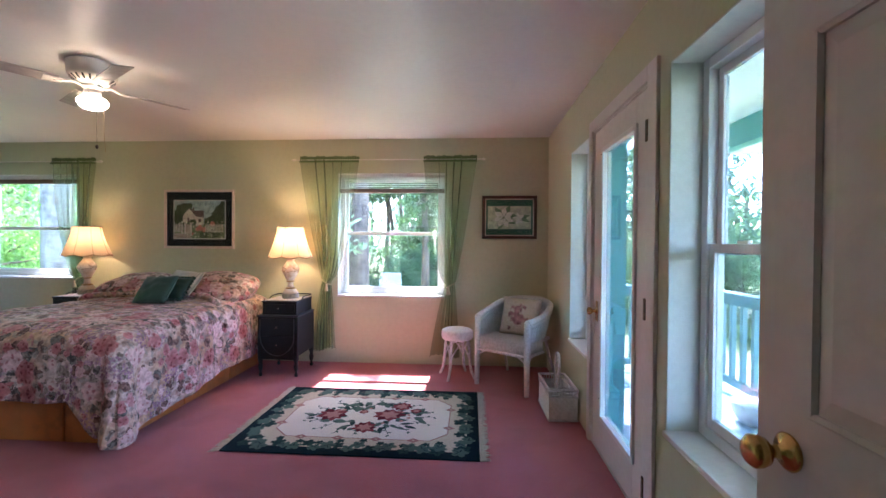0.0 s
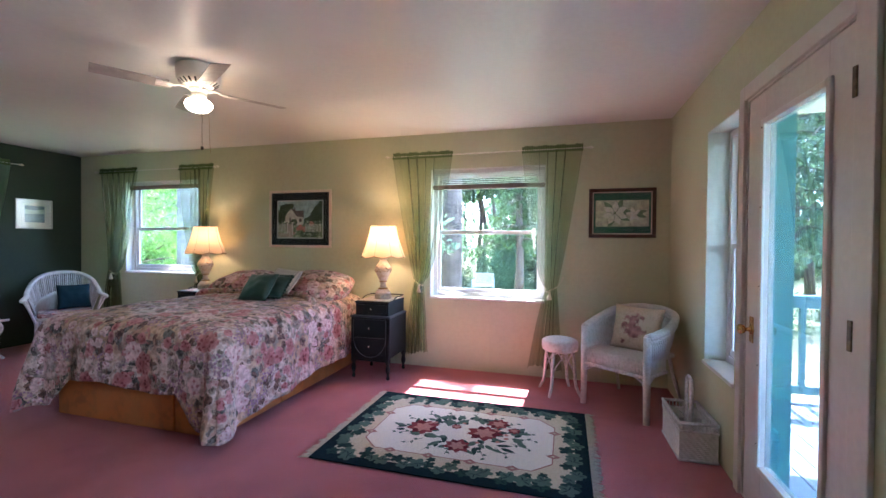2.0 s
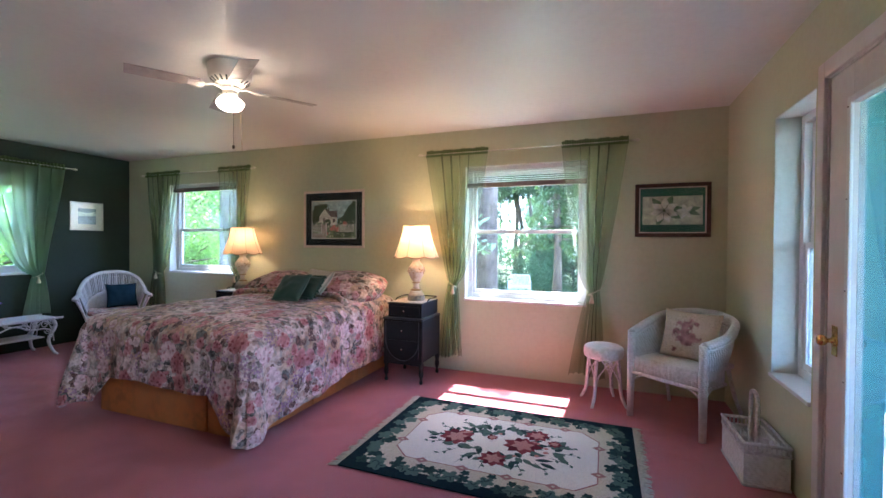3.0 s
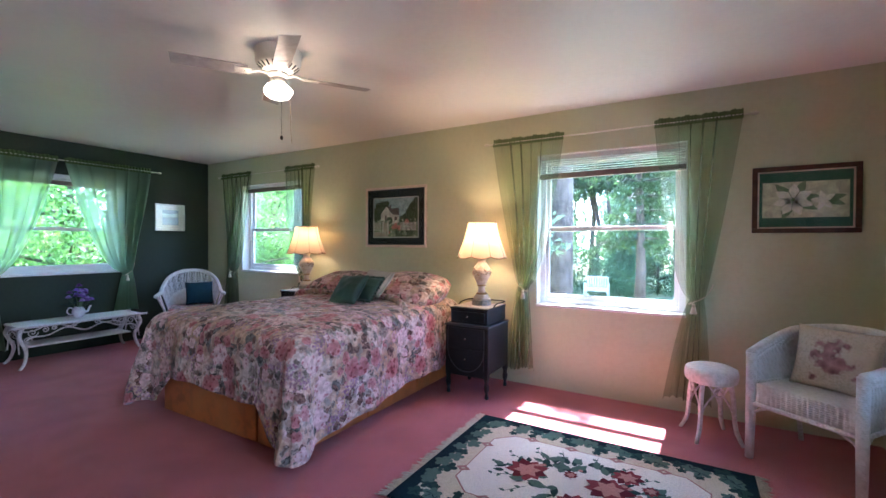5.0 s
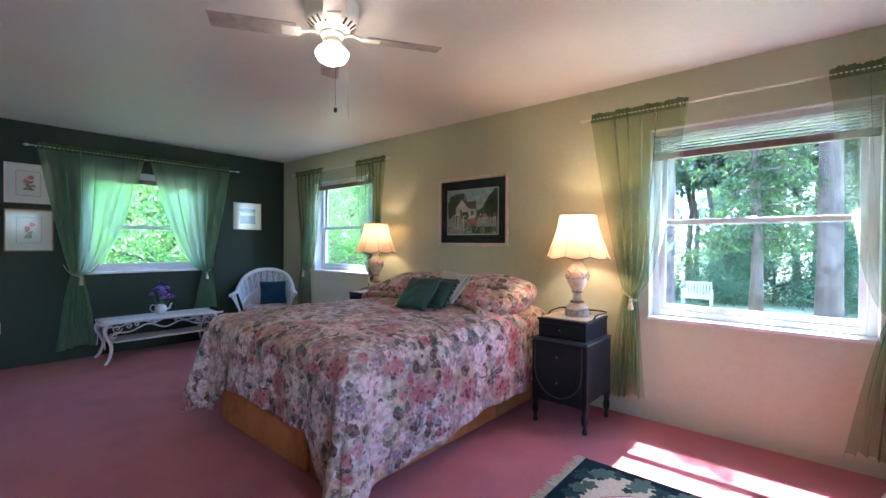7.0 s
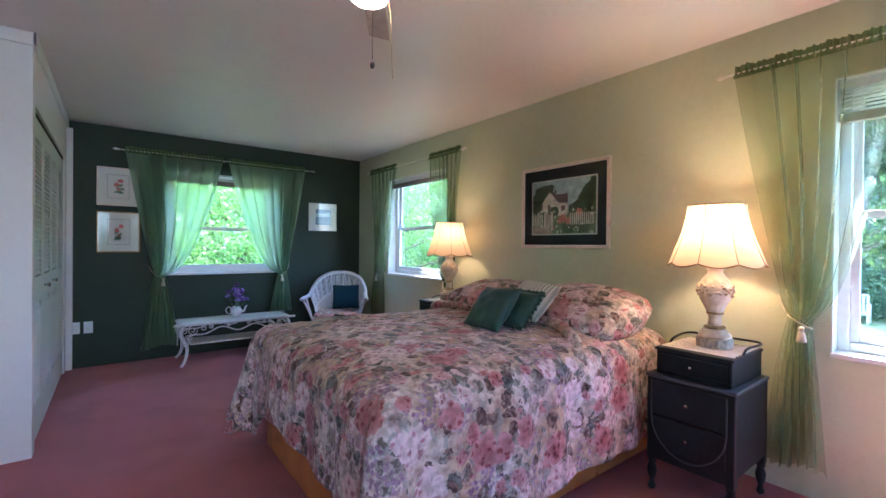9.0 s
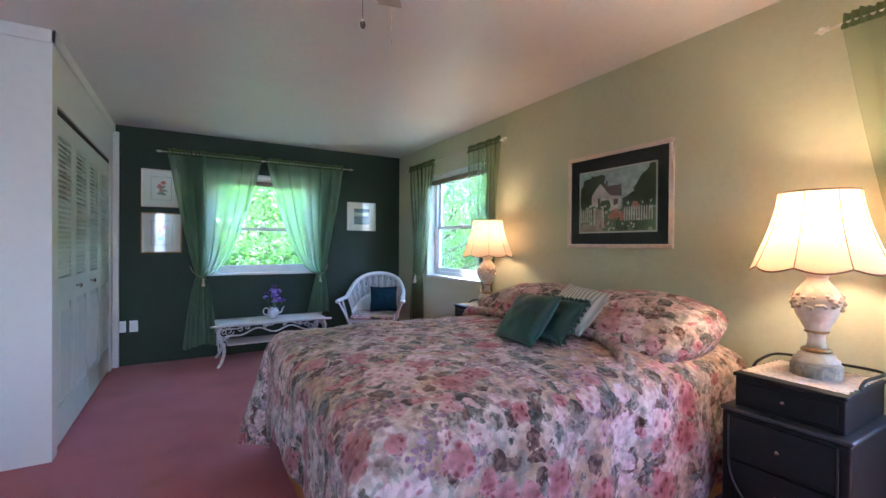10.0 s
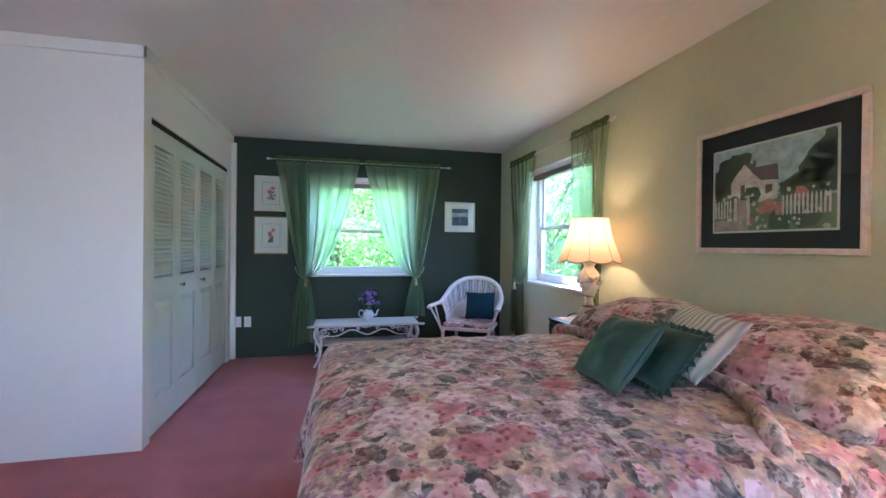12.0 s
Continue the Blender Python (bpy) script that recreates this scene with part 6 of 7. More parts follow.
def stool():
    t = thing("wicker_stool", "small round white wicker stool beside the tub armchair", "stool", (-0.115, 4.06, 0), 20)
    bm = bmesh.new()
    wv = lambda a, i: 1 + (0.028 * abs(math.sin(18 * a)) if 1 <= i <= 4 else 0.0)
    rings = lathe(bm, [(0.138, 0.375), (0.146, 0.382), (0.152, 0.41), (0.152, 0.44), (0.146, 0.462), (0.125, 0.475), (0.06, 0.482), (0.002, 0.483)], 144, wave=wv)
    bm.faces.new(list(reversed(rings[0])))
    bm.faces.new(rings[-1])
    part("stool_top", bm, WICKER, t, "thick woven round seat", True)
    for k in range(4):
        a = math.radians(45 + 90 * k)
        c, s = math.cos(a), math.sin(a)
        part("leg", tube(bmesh.new(), curve_pts([(c * 0.12, s * 0.12, 0.38), (c * 0.135, s * 0.135, 0.27), (c * 0.15, s * 0.15, 0.10), (c * 0.195, s * 0.195, 0.0)], 12), [0.014] * 10 + [0.013, 0.012, 0.011], 10), CANE, t, "curved cane leg", True)
        for q in (-1, 1):
            b = a + q * 0.785
            mid = (math.cos(b) * 0.115, math.sin(b) * 0.115, 0.35)
            part("brace", tube(bmesh.new(), curve_pts([(c * 0.148, s * 0.148, 0.14), (c * 0.138 * .75 + mid[0] * .25, s * 0.138 * .75 + mid[1] * .25, 0.24), mid], 10), 0.0065, 8), CANE, t, "bent cane brace", True)
        b = a + 0.785
        pts = [(math.cos(b) * 0.118 + 0.03 * math.cos(x) * -math.sin(b), math.sin(b) * 0.118 + 0.03 * math.cos(x) * math.cos(b), 0.335 + 0.03 * math.sin(x)) for x in [2 * math.pi * j / 16 for j in range(16)]]
        part("ring", tube(bmesh.new(), pts, 0.005, 6, closed=True), CANE, t, "", True)


def basket():
    t = thing("wicker_basket", "white wicker bottle basket with a hoop handle by the wall", "basket", (0.70, 3.235, 0), 1.5)
    w, d, h = 0.105, 0.205, 0.235
    for nm, q in (("front_panel", (-w, w, -d, -d + 0.01)), ("back_panel", (-w, w, d - 0.01, d)), ("side_panel", (-w, -w + 0.01, -d + 0.01, d - 0.01)), ("side_panel", (w - 0.01, w, -d + 0.01, d - 0.01))):
        part(nm, boxed(*q, 0.01, h * 0.80), WICKER, t, "woven basket side")
    part("basket_base", boxed(-w, w, -d, d, 0.003, 0.012), WICKER, t)
    for z in (0.012, h * 0.80, h):
        part("rim", tube(bmesh.new(), [(-w, -d, z), (w, -d, z), (w, d, z), (-w, d, z)], 0.008 if z != h else 0.010, 8, closed=True), CANE, t, "cane rim", True)
    bm = bmesh.new()
    for k in range(11):
        x = -w + 2 * w * k / 10
        for y in (-d, d):
            tube(bm, [(x, y, h * 0.8), (x, y, h)], 0.004, 6)
    for k in range(19):
        y = -d + 2 * d * k / 18
        for x in (-w, w):
            tube(bm, [(x, y, h * 0.8), (x, y, h)], 0.004, 6)
    part("rim_weave", bm, CANE, t, "open spindle weave under the rim")["kind"] = "stuff"
    for y in (-0.07, 0.07):
        part("divider", boxed(-w + 0.01, w - 0.01, y - 0.004, y + 0.004, 0.02, h * 0.72), WICKER, t)
    part("divider", boxed(-0.004, 0.004, -d + 0.01, d - 0.01, 0.02, h * 0.72), WICKER, t)
    part("handle", tube(bmesh.new(), curve_pts([(0, -0.045, 0.02), (0, -0.055, 0.25), (0, -0.052, 0.41), (0, -0.03, 0.455), (0, 0.03, 0.455), (0, 0.052, 0.41), (0, 0.055, 0.25), (0, 0.045, 0.02)], 30), 0.011, 10), CANE, t, "wrapped hoop handle", True)


def fan_chair():
    """Wide cane armchair with an arched slatted back and flat rolled arms; front is -y."""
    t = thing("wicker_armchair", "white wicker armchair with arched back beside the green wall", "chair", (-5.97, 3.89, 0), 60)
    w, yf, yb = 0.25, -0.27, 0.20
    arch = curve_pts([(-0.33, -0.10, 0.63), (-0.33, 0.08, 0.68), (-0.27, 0.22, 0.80), (-0.15, 0.29, 0.875), (0, 0.31, 0.895), (0.15, 0.29, 0.875), (0.27, 0.22, 0.80), (0.33, 0.08, 0.68), (0.33, -0.10, 0.63)], 60)
    seat = curve_pts([(-w, -0.08, 0.40), (-w, 0.05, 0.40), (-0.2, 0.18, 0.40), (-0.1, 0.22, 0.40), (0, 0.23, 0.40), (0.1, 0.22, 0.40), (0.2, 0.18, 0.40), (w, 0.05, 0.40), (w, -0.08, 0.40)], 60)
    bm = tube(bmesh.new(), arch, 0.024, 12)
    part("back_rim", bm, WICKER, t, "thick arched rim", True)
    for i in range(4, 57, 4):
        part("back_slat", tube(bmesh.new(), [seat[i], seat[i].lerp(arch[i], 0.5) + Vector((0, 0.015, 0)), arch[i]], 0.0085, 8), CANE, t, "", True)
    bm = bmesh.new()
    for i in range(2, 59, 1):
        if i % 4:
            tube(bm, [seat[i], seat[i].lerp(arch[i], 0.5) + Vector((0, 0.018, 0)), arch[i]], 0.0055, 5)
    part("back_weave", bm, CANE, t, "close cane uprights")

    def low(u, v):
        i = min(59.999, u * 60)
        k = int(i)
        f = i - k
        a = seat[k].lerp(seat[k + 1], f)
        b = arch[k].lerp(arch[k + 1], f)
        top = 0.30 + 0.24 * math.sin(math.pi * u) ** 2
        return a.lerp(b, v * top), Vector((0, 0, 0))
    part("lower_back", ribbed(bmesh.new(), low, 60, 4, 1, 0), WICKER, t, "woven lower back", True)
    part("seat", boxed(-w - 0.02, w + 0.02, yf, yb, 0.36, 0.40, bevel=0.012), WICKER, t)
    part("seat_pad", boxed(-w, w, yf - 0.01, yb - 0.02, 0.40, 0.445, bevel=0.02, seg=3), CHINTZ, t, "floral seat pad")
    for q in (-1, 1):
        arm = curve_pts([(q * 0.33, -0.02, 0.645), (q * 0.345, -0.20, 0.635), (q * 0.36, -0.35, 0.63), (q * 0.36, -0.40, 0.61)], 14)
        bm = tube(bmesh.new(), arm, 0.028, 12)
        for v in bm.verts:
            v.co.z = 0.63 + (v.co.z - 0.63) * 0.65
        part("armrest", bm, WICKER, t, "flat woven arm", True)
        part("arm_strut", tube(bmesh.new(), curve_pts([(q * 0.35, -0.38, 0.61), (q * 0.30, -0.32, 0.48), (q * 0.255, yf + 0.02, 0.33)], 10), 0.012, 8), CANE, t, "slanting arm strut", True)
        part("arm_strut", tube(bmesh.new(), [(q * 0.27, yf + 0.01, 0.38), (q * 0.335, -0.27, 0.62)], 0.011, 8), CANE, t, "", True)
        part("front_leg", tube(bmesh.new(), [(q * 0.25, yf + 0.02, 0.40), (q * 0.26, yf, 0.0)], [0.020, 0.016], 10), CANE, t, "", True)
        part("back_leg", tube(bmesh.new(), [(q * 0.21, yb - 0.03, 0.40), (q * 0.24, yb + 0.07, 0.0)], [0.020, 0.016], 10), CANE, t, "", True)
    return t


def spiral(c, r0, r1, a0, turns, plane, n=26):
    pts = []
    for k in range(n + 1):
        f = k / n
        a, r = a0 + turns * 2 * math.pi * f, r0 + (r1 - r0) * f
        pts.append(plane(c[0] + r * math.cos(a), c[1] + r * math.sin(a)))
    return pts


def bench():
    t = thing("wicker_bench", "low white wicker bench with scrolled ends under the window", "bench", (-6.20, 2.755, 0))
    hx, hy = 0.205, 0.545
    bm = boxed(-hx, hx, -hy, hy, 0.405, 0.425, bevel=0.008)
    part("tabletop", bm, WICKER, t, "woven white top")
    part("top_rim", tube(bmesh.new(), curve_pts([(-hx, -hy + .03, .415), (-hx + .03, -hy, .415), (hx - .03, -hy, .415), (hx, -hy + .03, .415), (hx, hy - .03, .415), (hx - .03, hy, .415), (-hx + .03, hy, .415), (-hx, hy - .03, .415), (-hx, -hy + .03, .415)], 64), 0.013, 8), CANE, t, "wrapped rim", True)
    part("shelf", boxed(-hx + 0.04, hx - 0.04, -hy + 0.09, hy - 0.09, 0.20, 0.215, bevel=0.005), WICKER, t, "lower woven shelf")
    for sx in (-1, 1):
        for sy in (-1, 1):
            leg = curve_pts([(sx * (hx - 0.02), sy * (hy - 0.03), 0.41), (sx * (hx - 0.01), sy * (hy - 0.005), 0.32), (sx * (hx - 0.03), sy * (hy - 0.06), 0.18), (sx * (hx + 0.0), sy * (hy - 0.04), 0.06), (sx * (hx + 0.02), sy * (hy + 0.0), 0.0)], 20)
            part("leg", tube(bmesh.new(), leg, [0.020 - 0.006 * i / 20 for i in range(21)], 10), CANE, t, "curved wrapped leg", True)
    # wavy aprons with scrolls, along both long sides
    for sx in (-1, 1):
        pl = lambda a, b, sx=sx: (sx * (hx - 0.008), a, b)
        pts = [pl(-hy + 0.05 + (2 * hy - 0.10) * k / 60, 0.345 + 0.026 * math.cos(6 * math.pi * k / 60) - 0.10 * abs(k / 30 - 1) ** 6) for k in range(61)]
        part("wavy_apron", tube(bmesh.new(), pts, 0.008, 8), CANE, t, "wavy cane apron", True)
        for s in (-1, 1):
            for c, r, a, n in (((s * 0.44, 0.355), 0.045, 0, 1.4), ((s * 0.34, 0.372), 0.030, 2, 1.3), ((s * 0.27, 0.382), 0.022, 1, 1.3), ((s * 0.47, 0.28), 0.035, 3, 1.3), ((s * 0.49, 0.22), 0.022, 3, 1.2), ((s * 0.10, 0.388), 0.018, 0, 1.2)):
                part("scroll", tube(bmesh.new(), spiral(c, r, 0.008, a, n * s, pl), 0.0055, 6), CANE, t, "curled cane scroll")
    for sy in (-1, 1):
        pl = lambda a, b, sy=sy: (a, sy * (hy - 0.01), b)
        part("end_arch", tube(bmesh.new(), curve_pts([pl(-hx + .03, .15), pl(-hx * .6, .30), pl(0, .36), pl(hx * .6, .30), pl(hx - .03, .15)], 24), 0.007, 8), CANE, t, "", True)
        for s in (-1, 1):
            for c, r in (((s * 0.13, 0.365), 0.035), ((s * 0.15, 0.29), 0.026), ((s * 0.06, 0.385), 0.018)):
                part("scroll", tube(bmesh.new(), spiral(c, r, 0.007, 1, 1.3 * s, pl), 0.005, 6), CANE, t, "curled cane scroll")


def teapot():
    t = thing("teapot_vase", "white china teapot holding purple flowers, on the bench", "vase", (-6.24, 2.775, 0.4285), 90)
    bm = bmesh.new()
    rings = lathe(bm, [(0.001, 0), (0.035, 0.0), (0.036, 0.008), (0.055, 0.03), (0.063, 0.06), (0.056, 0.09), (0.040, 0.105), (0.042, 0.115), (0.036, 0.112), (0.03, 0.09)], 28)
    part("pot_body", bm, CHINA, t, "white china body", True)
    part("pot_spout", tube(bmesh.new(), curve_pts([(0.05, 0, 0.05), (0.085, 0, 0.06), (0.10, 0, 0.10), (0.118, 0, 0.118)], 12), [0.014 - 0.007 * i / 12 for i in range(13)], 10), CHINA, t, "", True)
    part("pot_handle", tube(bmesh.new(), curve_pts([(-0.045, 0, 0.10), (-0.085, 0, 0.112), (-0.105, 0, 0.075), (-0.085, 0, 0.04), (-0.055, 0, 0.035)], 16), 0.007, 8), CHINA, t, "", True)
    f = thing("flowers", "bunch of purple and lilac silk flowers in the teapot", "flowers", (-6.24, 2.775, 0.53))
    rnd = random.Random(12)
    for k in range(22):
        a, rr = rnd.uniform(0, 6.3), rnd.uniform(0.01, 0.10)
        x, y, z = rr * math.cos(a), rr * math.sin(a), 0.05 + 0.16 * (1 - (rr / 0.11) ** 2) * rnd.uniform(.6, 1) + rnd.uniform(-.02, .02)
        bm = bmesh.new()
        for j in range(4):
            for q in range(6):
                ang, tilt = q * 1.05 + j * 0.5, 0.2 + 0.35 * j
                c = Vector((x, y, z))
                d = Vector((math.cos(ang) * math.cos(tilt), math.sin(ang) * math.cos(tilt), math.sin(tilt)))
                s = Vector((-math.sin(ang), math.cos(ang), 0))
                R = 0.034
                vs = [bm.verts.new(p) for p in (c, c + d * R * .6 + s * R * .4, c + d * R, c + d * R * .6 - s * R * .4)]
                bm.faces.new(vs)
        part("blossom", bm, (VIOLET, LILAC, PLUM)[k % 3], f, ("violet blossom", "lilac blossom", "dark plum blossom")[k % 3])
        part("stem", tube(bmesh.new(), [(x * 0.2, y * 0.2, -0.02), (x, y, z)], 0.0015, 4), C_STEM, f)
    bm = bmesh.new()
    for k in range(30):
        a, rr = rnd.uniform(0, 6.3), rnd.uniform(0.05, 0.12)
        c = Vector((rr * math.cos(a), rr * math.sin(a), rnd.uniform(0.02, 0.12)))
        d = Vector((math.cos(a), math.sin(a), rnd.uniform(-.4, .6))).normalized() * 0.05
        s = Vector((-math.sin(a), math.cos(a), 0)) * 0.014
        bm.faces.new([bm.verts.new(p) for p in (c, c + d * .5 + s, c + d, c + d * .5 - s)])
    part("leaves", bm, RUGGREEN2, f, "dark green leaves")["kind"] = "stuff"
    f.scale = (1.2, 1.2, 1.15)


CHINA = material("white_china", (0.72, 0.72, 0.72), 0.15, stain=(0.60, 0.50, 0.55), stain_scale=18)
VIOLET, LILAC, PLUM = (material(n, c, 0.8, grain=(tuple(x * .6 for x in c), 60)) for n, c in (("violet_silk", (0.33, 0.17, 0.62)), ("lilac_silk", (0.50, 0.34, 0.78)), ("plum_silk", (0.14, 0.05, 0.20))))
tub_chair()
stool()
basket()
fan_chair()
bench()
teapot()
cushion("cushion", "tan tapestry cushion with a dusky blossom in the wicker chair", BOUQUET, (0.49, 3.96, 0.62), (0.42, 0.37), 0.12, -16, -36, pinch=0.07)
cushion("cushion", "deep teal square cushion leaning in the arched wicker armchair", NAVYCLOTH, (-5.98, 4.00, 0.60), (0.33, 0.31), 0.12, -20, 66, pinch=0.06)


# ---- deck and porch ----
def deck():
    t = tagged(new("deck"), "grey-blue painted board deck with a teal post rail, partly sunlit", "deck", kind="structure")
    x0, x1, y0, y1, z = EX + 0.21, 2.55, -1.5, 4.75, -0.09
    n = 45
    w = (y1 - y0) / n
    first = None
    for k in range(int((x1 - x0) / 0.138)):
        if first is None:
            first = part("plank", boxed(0.003, 0.135, y0, y1, -0.03, 0, bevel=0.003), DECK, t)
            first.location = (x0, 0, z)
        else:
            c = new("plank", first.data)
            c.parent, c.location = t, (x0 + k * 0.138, 0, z)
    part("deck_frame", boxed(x0, x1, y0, y1, -0.9, z - 0.032), RAILPAINT, t)


def railing():
    t = thing("deck_railing", "teal-grey painted wooden deck railing with square balusters", "railing")
    z0, z1 = -0.09, 0.87
    runs = [((2.50, -1.4), (2.50, 4.70)), ((1.15, 4.70), (2.44, 4.70))]
    for (xa, ya), (xb, yb) in runs:
        dx, dy = (0.045, 0) if xa == xb else (0, 0.045)
        part("top_rail", boxed(xa - 0.06 * (dx > 0), xb + 0.06 * (dx > 0), ya - 0.06 * (dy > 0), yb + 0.06 * (dy > 0), z1 - 0.035, z1, bevel=0.006), RAILPAINT, t, "flat top rail")
        part("sub_rail", boxed(xa - 0.02 * (dx > 0), xb + 0.02 * (dx > 0), ya - 0.02 * (dy > 0), yb + 0.02 * (dy > 0), z1 - 0.115, z1 - 0.036), RAILPAINT, t)
        part("bottom_rail", boxed(xa - 0.02 * (dx > 0), xb + 0.02 * (dx > 0), ya - 0.02 * (dy > 0), yb + 0.02 * (dy > 0), z0 + 0.08, z0 + 0.15), RAILPAINT, t)
        L = max(xb - xa, yb - ya)
        n = int(L / 0.16)
        first = None
        for k in range(1, n):
            x, y = xa + (xb - xa) * k / n, ya + (yb - ya) * k / n
            if first is None:
                first = part("baluster", boxed(-0.02, 0.02, -0.02, 0.02, z0 + 0.151, z1 - 0.116), RAILPAINT, t, "square baluster")
                first.location = (x, y, 0)
            else:
                c = new("baluster", first.data)
                c.parent, c.location = t, (x, y, 0)
                c["label"] = "square baluster"


def porch():
    tagged(part("porch_ceiling", boxed(EX + 0.2, 2.62, -2, 4.66, 2.47, 2.53), SOFFIT), "white porch ceiling", "ceiling", kind="structure")
    tagged(part("porch_beam", boxed(2.46, 2.58, -2, 4.62, 2.24, 2.469), TEALPAINT), "teal porch beam", "beam", kind="structure")
    tagged(part("porch_eave", boxed(2.585, 3.15, -2, 4.66, 2.30, 2.36), SOFFIT), "white eave board", "eave", kind="structure")
    p = thing("porch_post", "teal painted porch post", "post", (2.50, 1.9, -0.09))
    part("post", boxed(-0.045, 0.045, -0.045, 0.045, 0, 2.33, bevel=0.004), TEALPAINT, p)
    f = thing("flower_pot", "white round flower pot on the deck", "pot", (2.25, 3.35, -0.09))
    part("pot", closed_lathe(bmesh.new(), [(0.09, 0), (0.14, 0.08), (0.16, 0.16), (0.15, 0.17)], 20), CHINA, f, "", True)


deck()
railing()
porch()


# ---- outdoors ----
bm = bmesh.new()
sheet(bm, lambda u, v: ((u - 0.5) * 3000, (v - 0.5) * 3000, -0.95), 8, 8)
tagged(part("ground", bm, GRASS), "sunlit dry lawn under the trees", "ground", kind="structure")


def in_beam(p):
    """The clear lane through which the sun reaches the window over the lawn."""
    z = 1.2 + (p.y - 4.6) * math.tan(radians(SUN_UP))
    return -2.1 < p.x < 2.8 and p.y > 4 and abs(p.z - z) < 2.6


def leaves(bm_name, cents, size, n_each, spread, mat, parent, seed, droop=0.0, elong=1.0):
    rs = np.random.RandomState(seed)
    c = np.repeat(np.array(cents), n_each, axis=0)
    n = len(c)
    c = c + rs.normal(0, 1, (n, 3)) * np.array(spread)
    a = rs.normal(0, 1, (n, 3))
    a[:, 2] -= droop
    a /= np.linalg.norm(a, axis=1)[:, None]
    b = np.cross(a, rs.normal(0, 1, (n, 3)))
    b /= np.linalg.norm(b, axis=1)[:, None]
    s = (size * rs.uniform(0.6, 1.3, n))[:, None]
    v = np.stack([c - a * s * elong, c + b * s * 0.5, c + a * s * elong, c - b * s * 0.5], axis=1).reshape(-1, 3)
    me = bpy.data.meshes.new(bm_name)
    me.from_pydata(v.tolist(), [], (np.arange(n * 4).reshape(-1, 4)).tolist())
    me.materials.append(mat)
    ob = new(bm_name, me)
    ob.parent = parent
    ob["kind"] = "stuff"
    return ob


def conifer(h, r, crown0, seed, bark, needle, trunk_r):
    t = thing("conifer", "tall fir with a rough trunk and drooping green boughs", "tree", group="firs round the lawn")
    rnd = random.Random(seed)
    pts = [(rnd.uniform(-.06, .06) * k, rnd.uniform(-.06, .06) * k, h * k / 8) for k in range(9)]
    part("trunk", tube(bmesh.new(), pts, [trunk_r * (1.25 if k == 0 else 1) * (1 - k / 8.6) for k in range(9)], 14), bark, t, "rough furrowed trunk", True)
    cents = []
    bm = bmesh.new()
    levels = int((h - crown0) / 0.55)
    for i in range(levels):
        f = i / levels
        z = crown0 + (h - crown0) * f
        for k in range(5):
            a = rnd.uniform(0, 6.3)
            L = r * (1 - f) ** 0.7 * rnd.uniform(0.5, 1.1) + 0.2
            tip = Vector((L * math.cos(a), L * math.sin(a), z - 0.28 * L))
            tube(bm, [(0, 0, z), (tip.x * .5, tip.y * .5, z + 0.02 * L), tuple(tip)], [0.04, 0.025, 0.008], 4)
            m = max(3, int(L * 3.6))
            for j in range(1, m + 1):
                g = j / m
                cents.append((tip.x * g + rnd.uniform(-.15, .15), tip.y * g + rnd.uniform(-.15, .15), z - 0.28 * L * g ** 1.5 - rnd.uniform(0, .18)))
    part("limbs", bm, bark, t, "thin limbs")["kind"] = "stuff"
    leaves("crown", cents, 0.085, 16, (0.14, 0.14, 0.11), needle, t, seed, droop=0.7, elong=1.5)
    return t


def broadleaf(h, r, seed, mat, label, low=0.6, trunk_r=0.12, size=0.045, name="maple"):
    t = thing(name, label, "tree", group="leafy trees and bushes")
    rnd = random.Random(seed)
    bm = bmesh.new()
    cents = []
    tube(bm, [(0, 0, 0), (0.05, 0.02, h * .3), (0.0, 0.08, h * .6)], [trunk_r, trunk_r * .7, trunk_r * .35], 10)
    for k in range(26):
        a, z = rnd.uniform(0, 6.3), rnd.uniform(low, h)
        f = (z - low) / (h - low)
        L = r * (0.55 + 0.6 * math.sin(math.pi * min(1, f + .18))) * rnd.uniform(.6, 1.05)
        base = Vector((0, 0.03, min(z * .7, h * .58)))
        tip = Vector((L * math.cos(a), L * math.sin(a), z))
        tube(bm, [tuple(base), tuple(base.lerp(tip, .5) + Vector((0, 0, .1))), tuple(tip)], [trunk_r * .35, trunk_r * .2, .008], 5)
        for j in range(7):
            g = rnd.uniform(.35, 1.05)
            q = base.lerp(tip, g)
            cents.append((q.x + rnd.uniform(-.25, .25) * r * .5, q.y + rnd.uniform(-.25, .25) * r * .5, max(.15, q.z + rnd.uniform(-.3, .3))))
    part("trunk", bm, BARK, t, "trunk and limbs")
    leaves("crown", cents, size, 95, (0.26, 0.26, 0.22), mat, t, seed, droop=0.3)
    return t


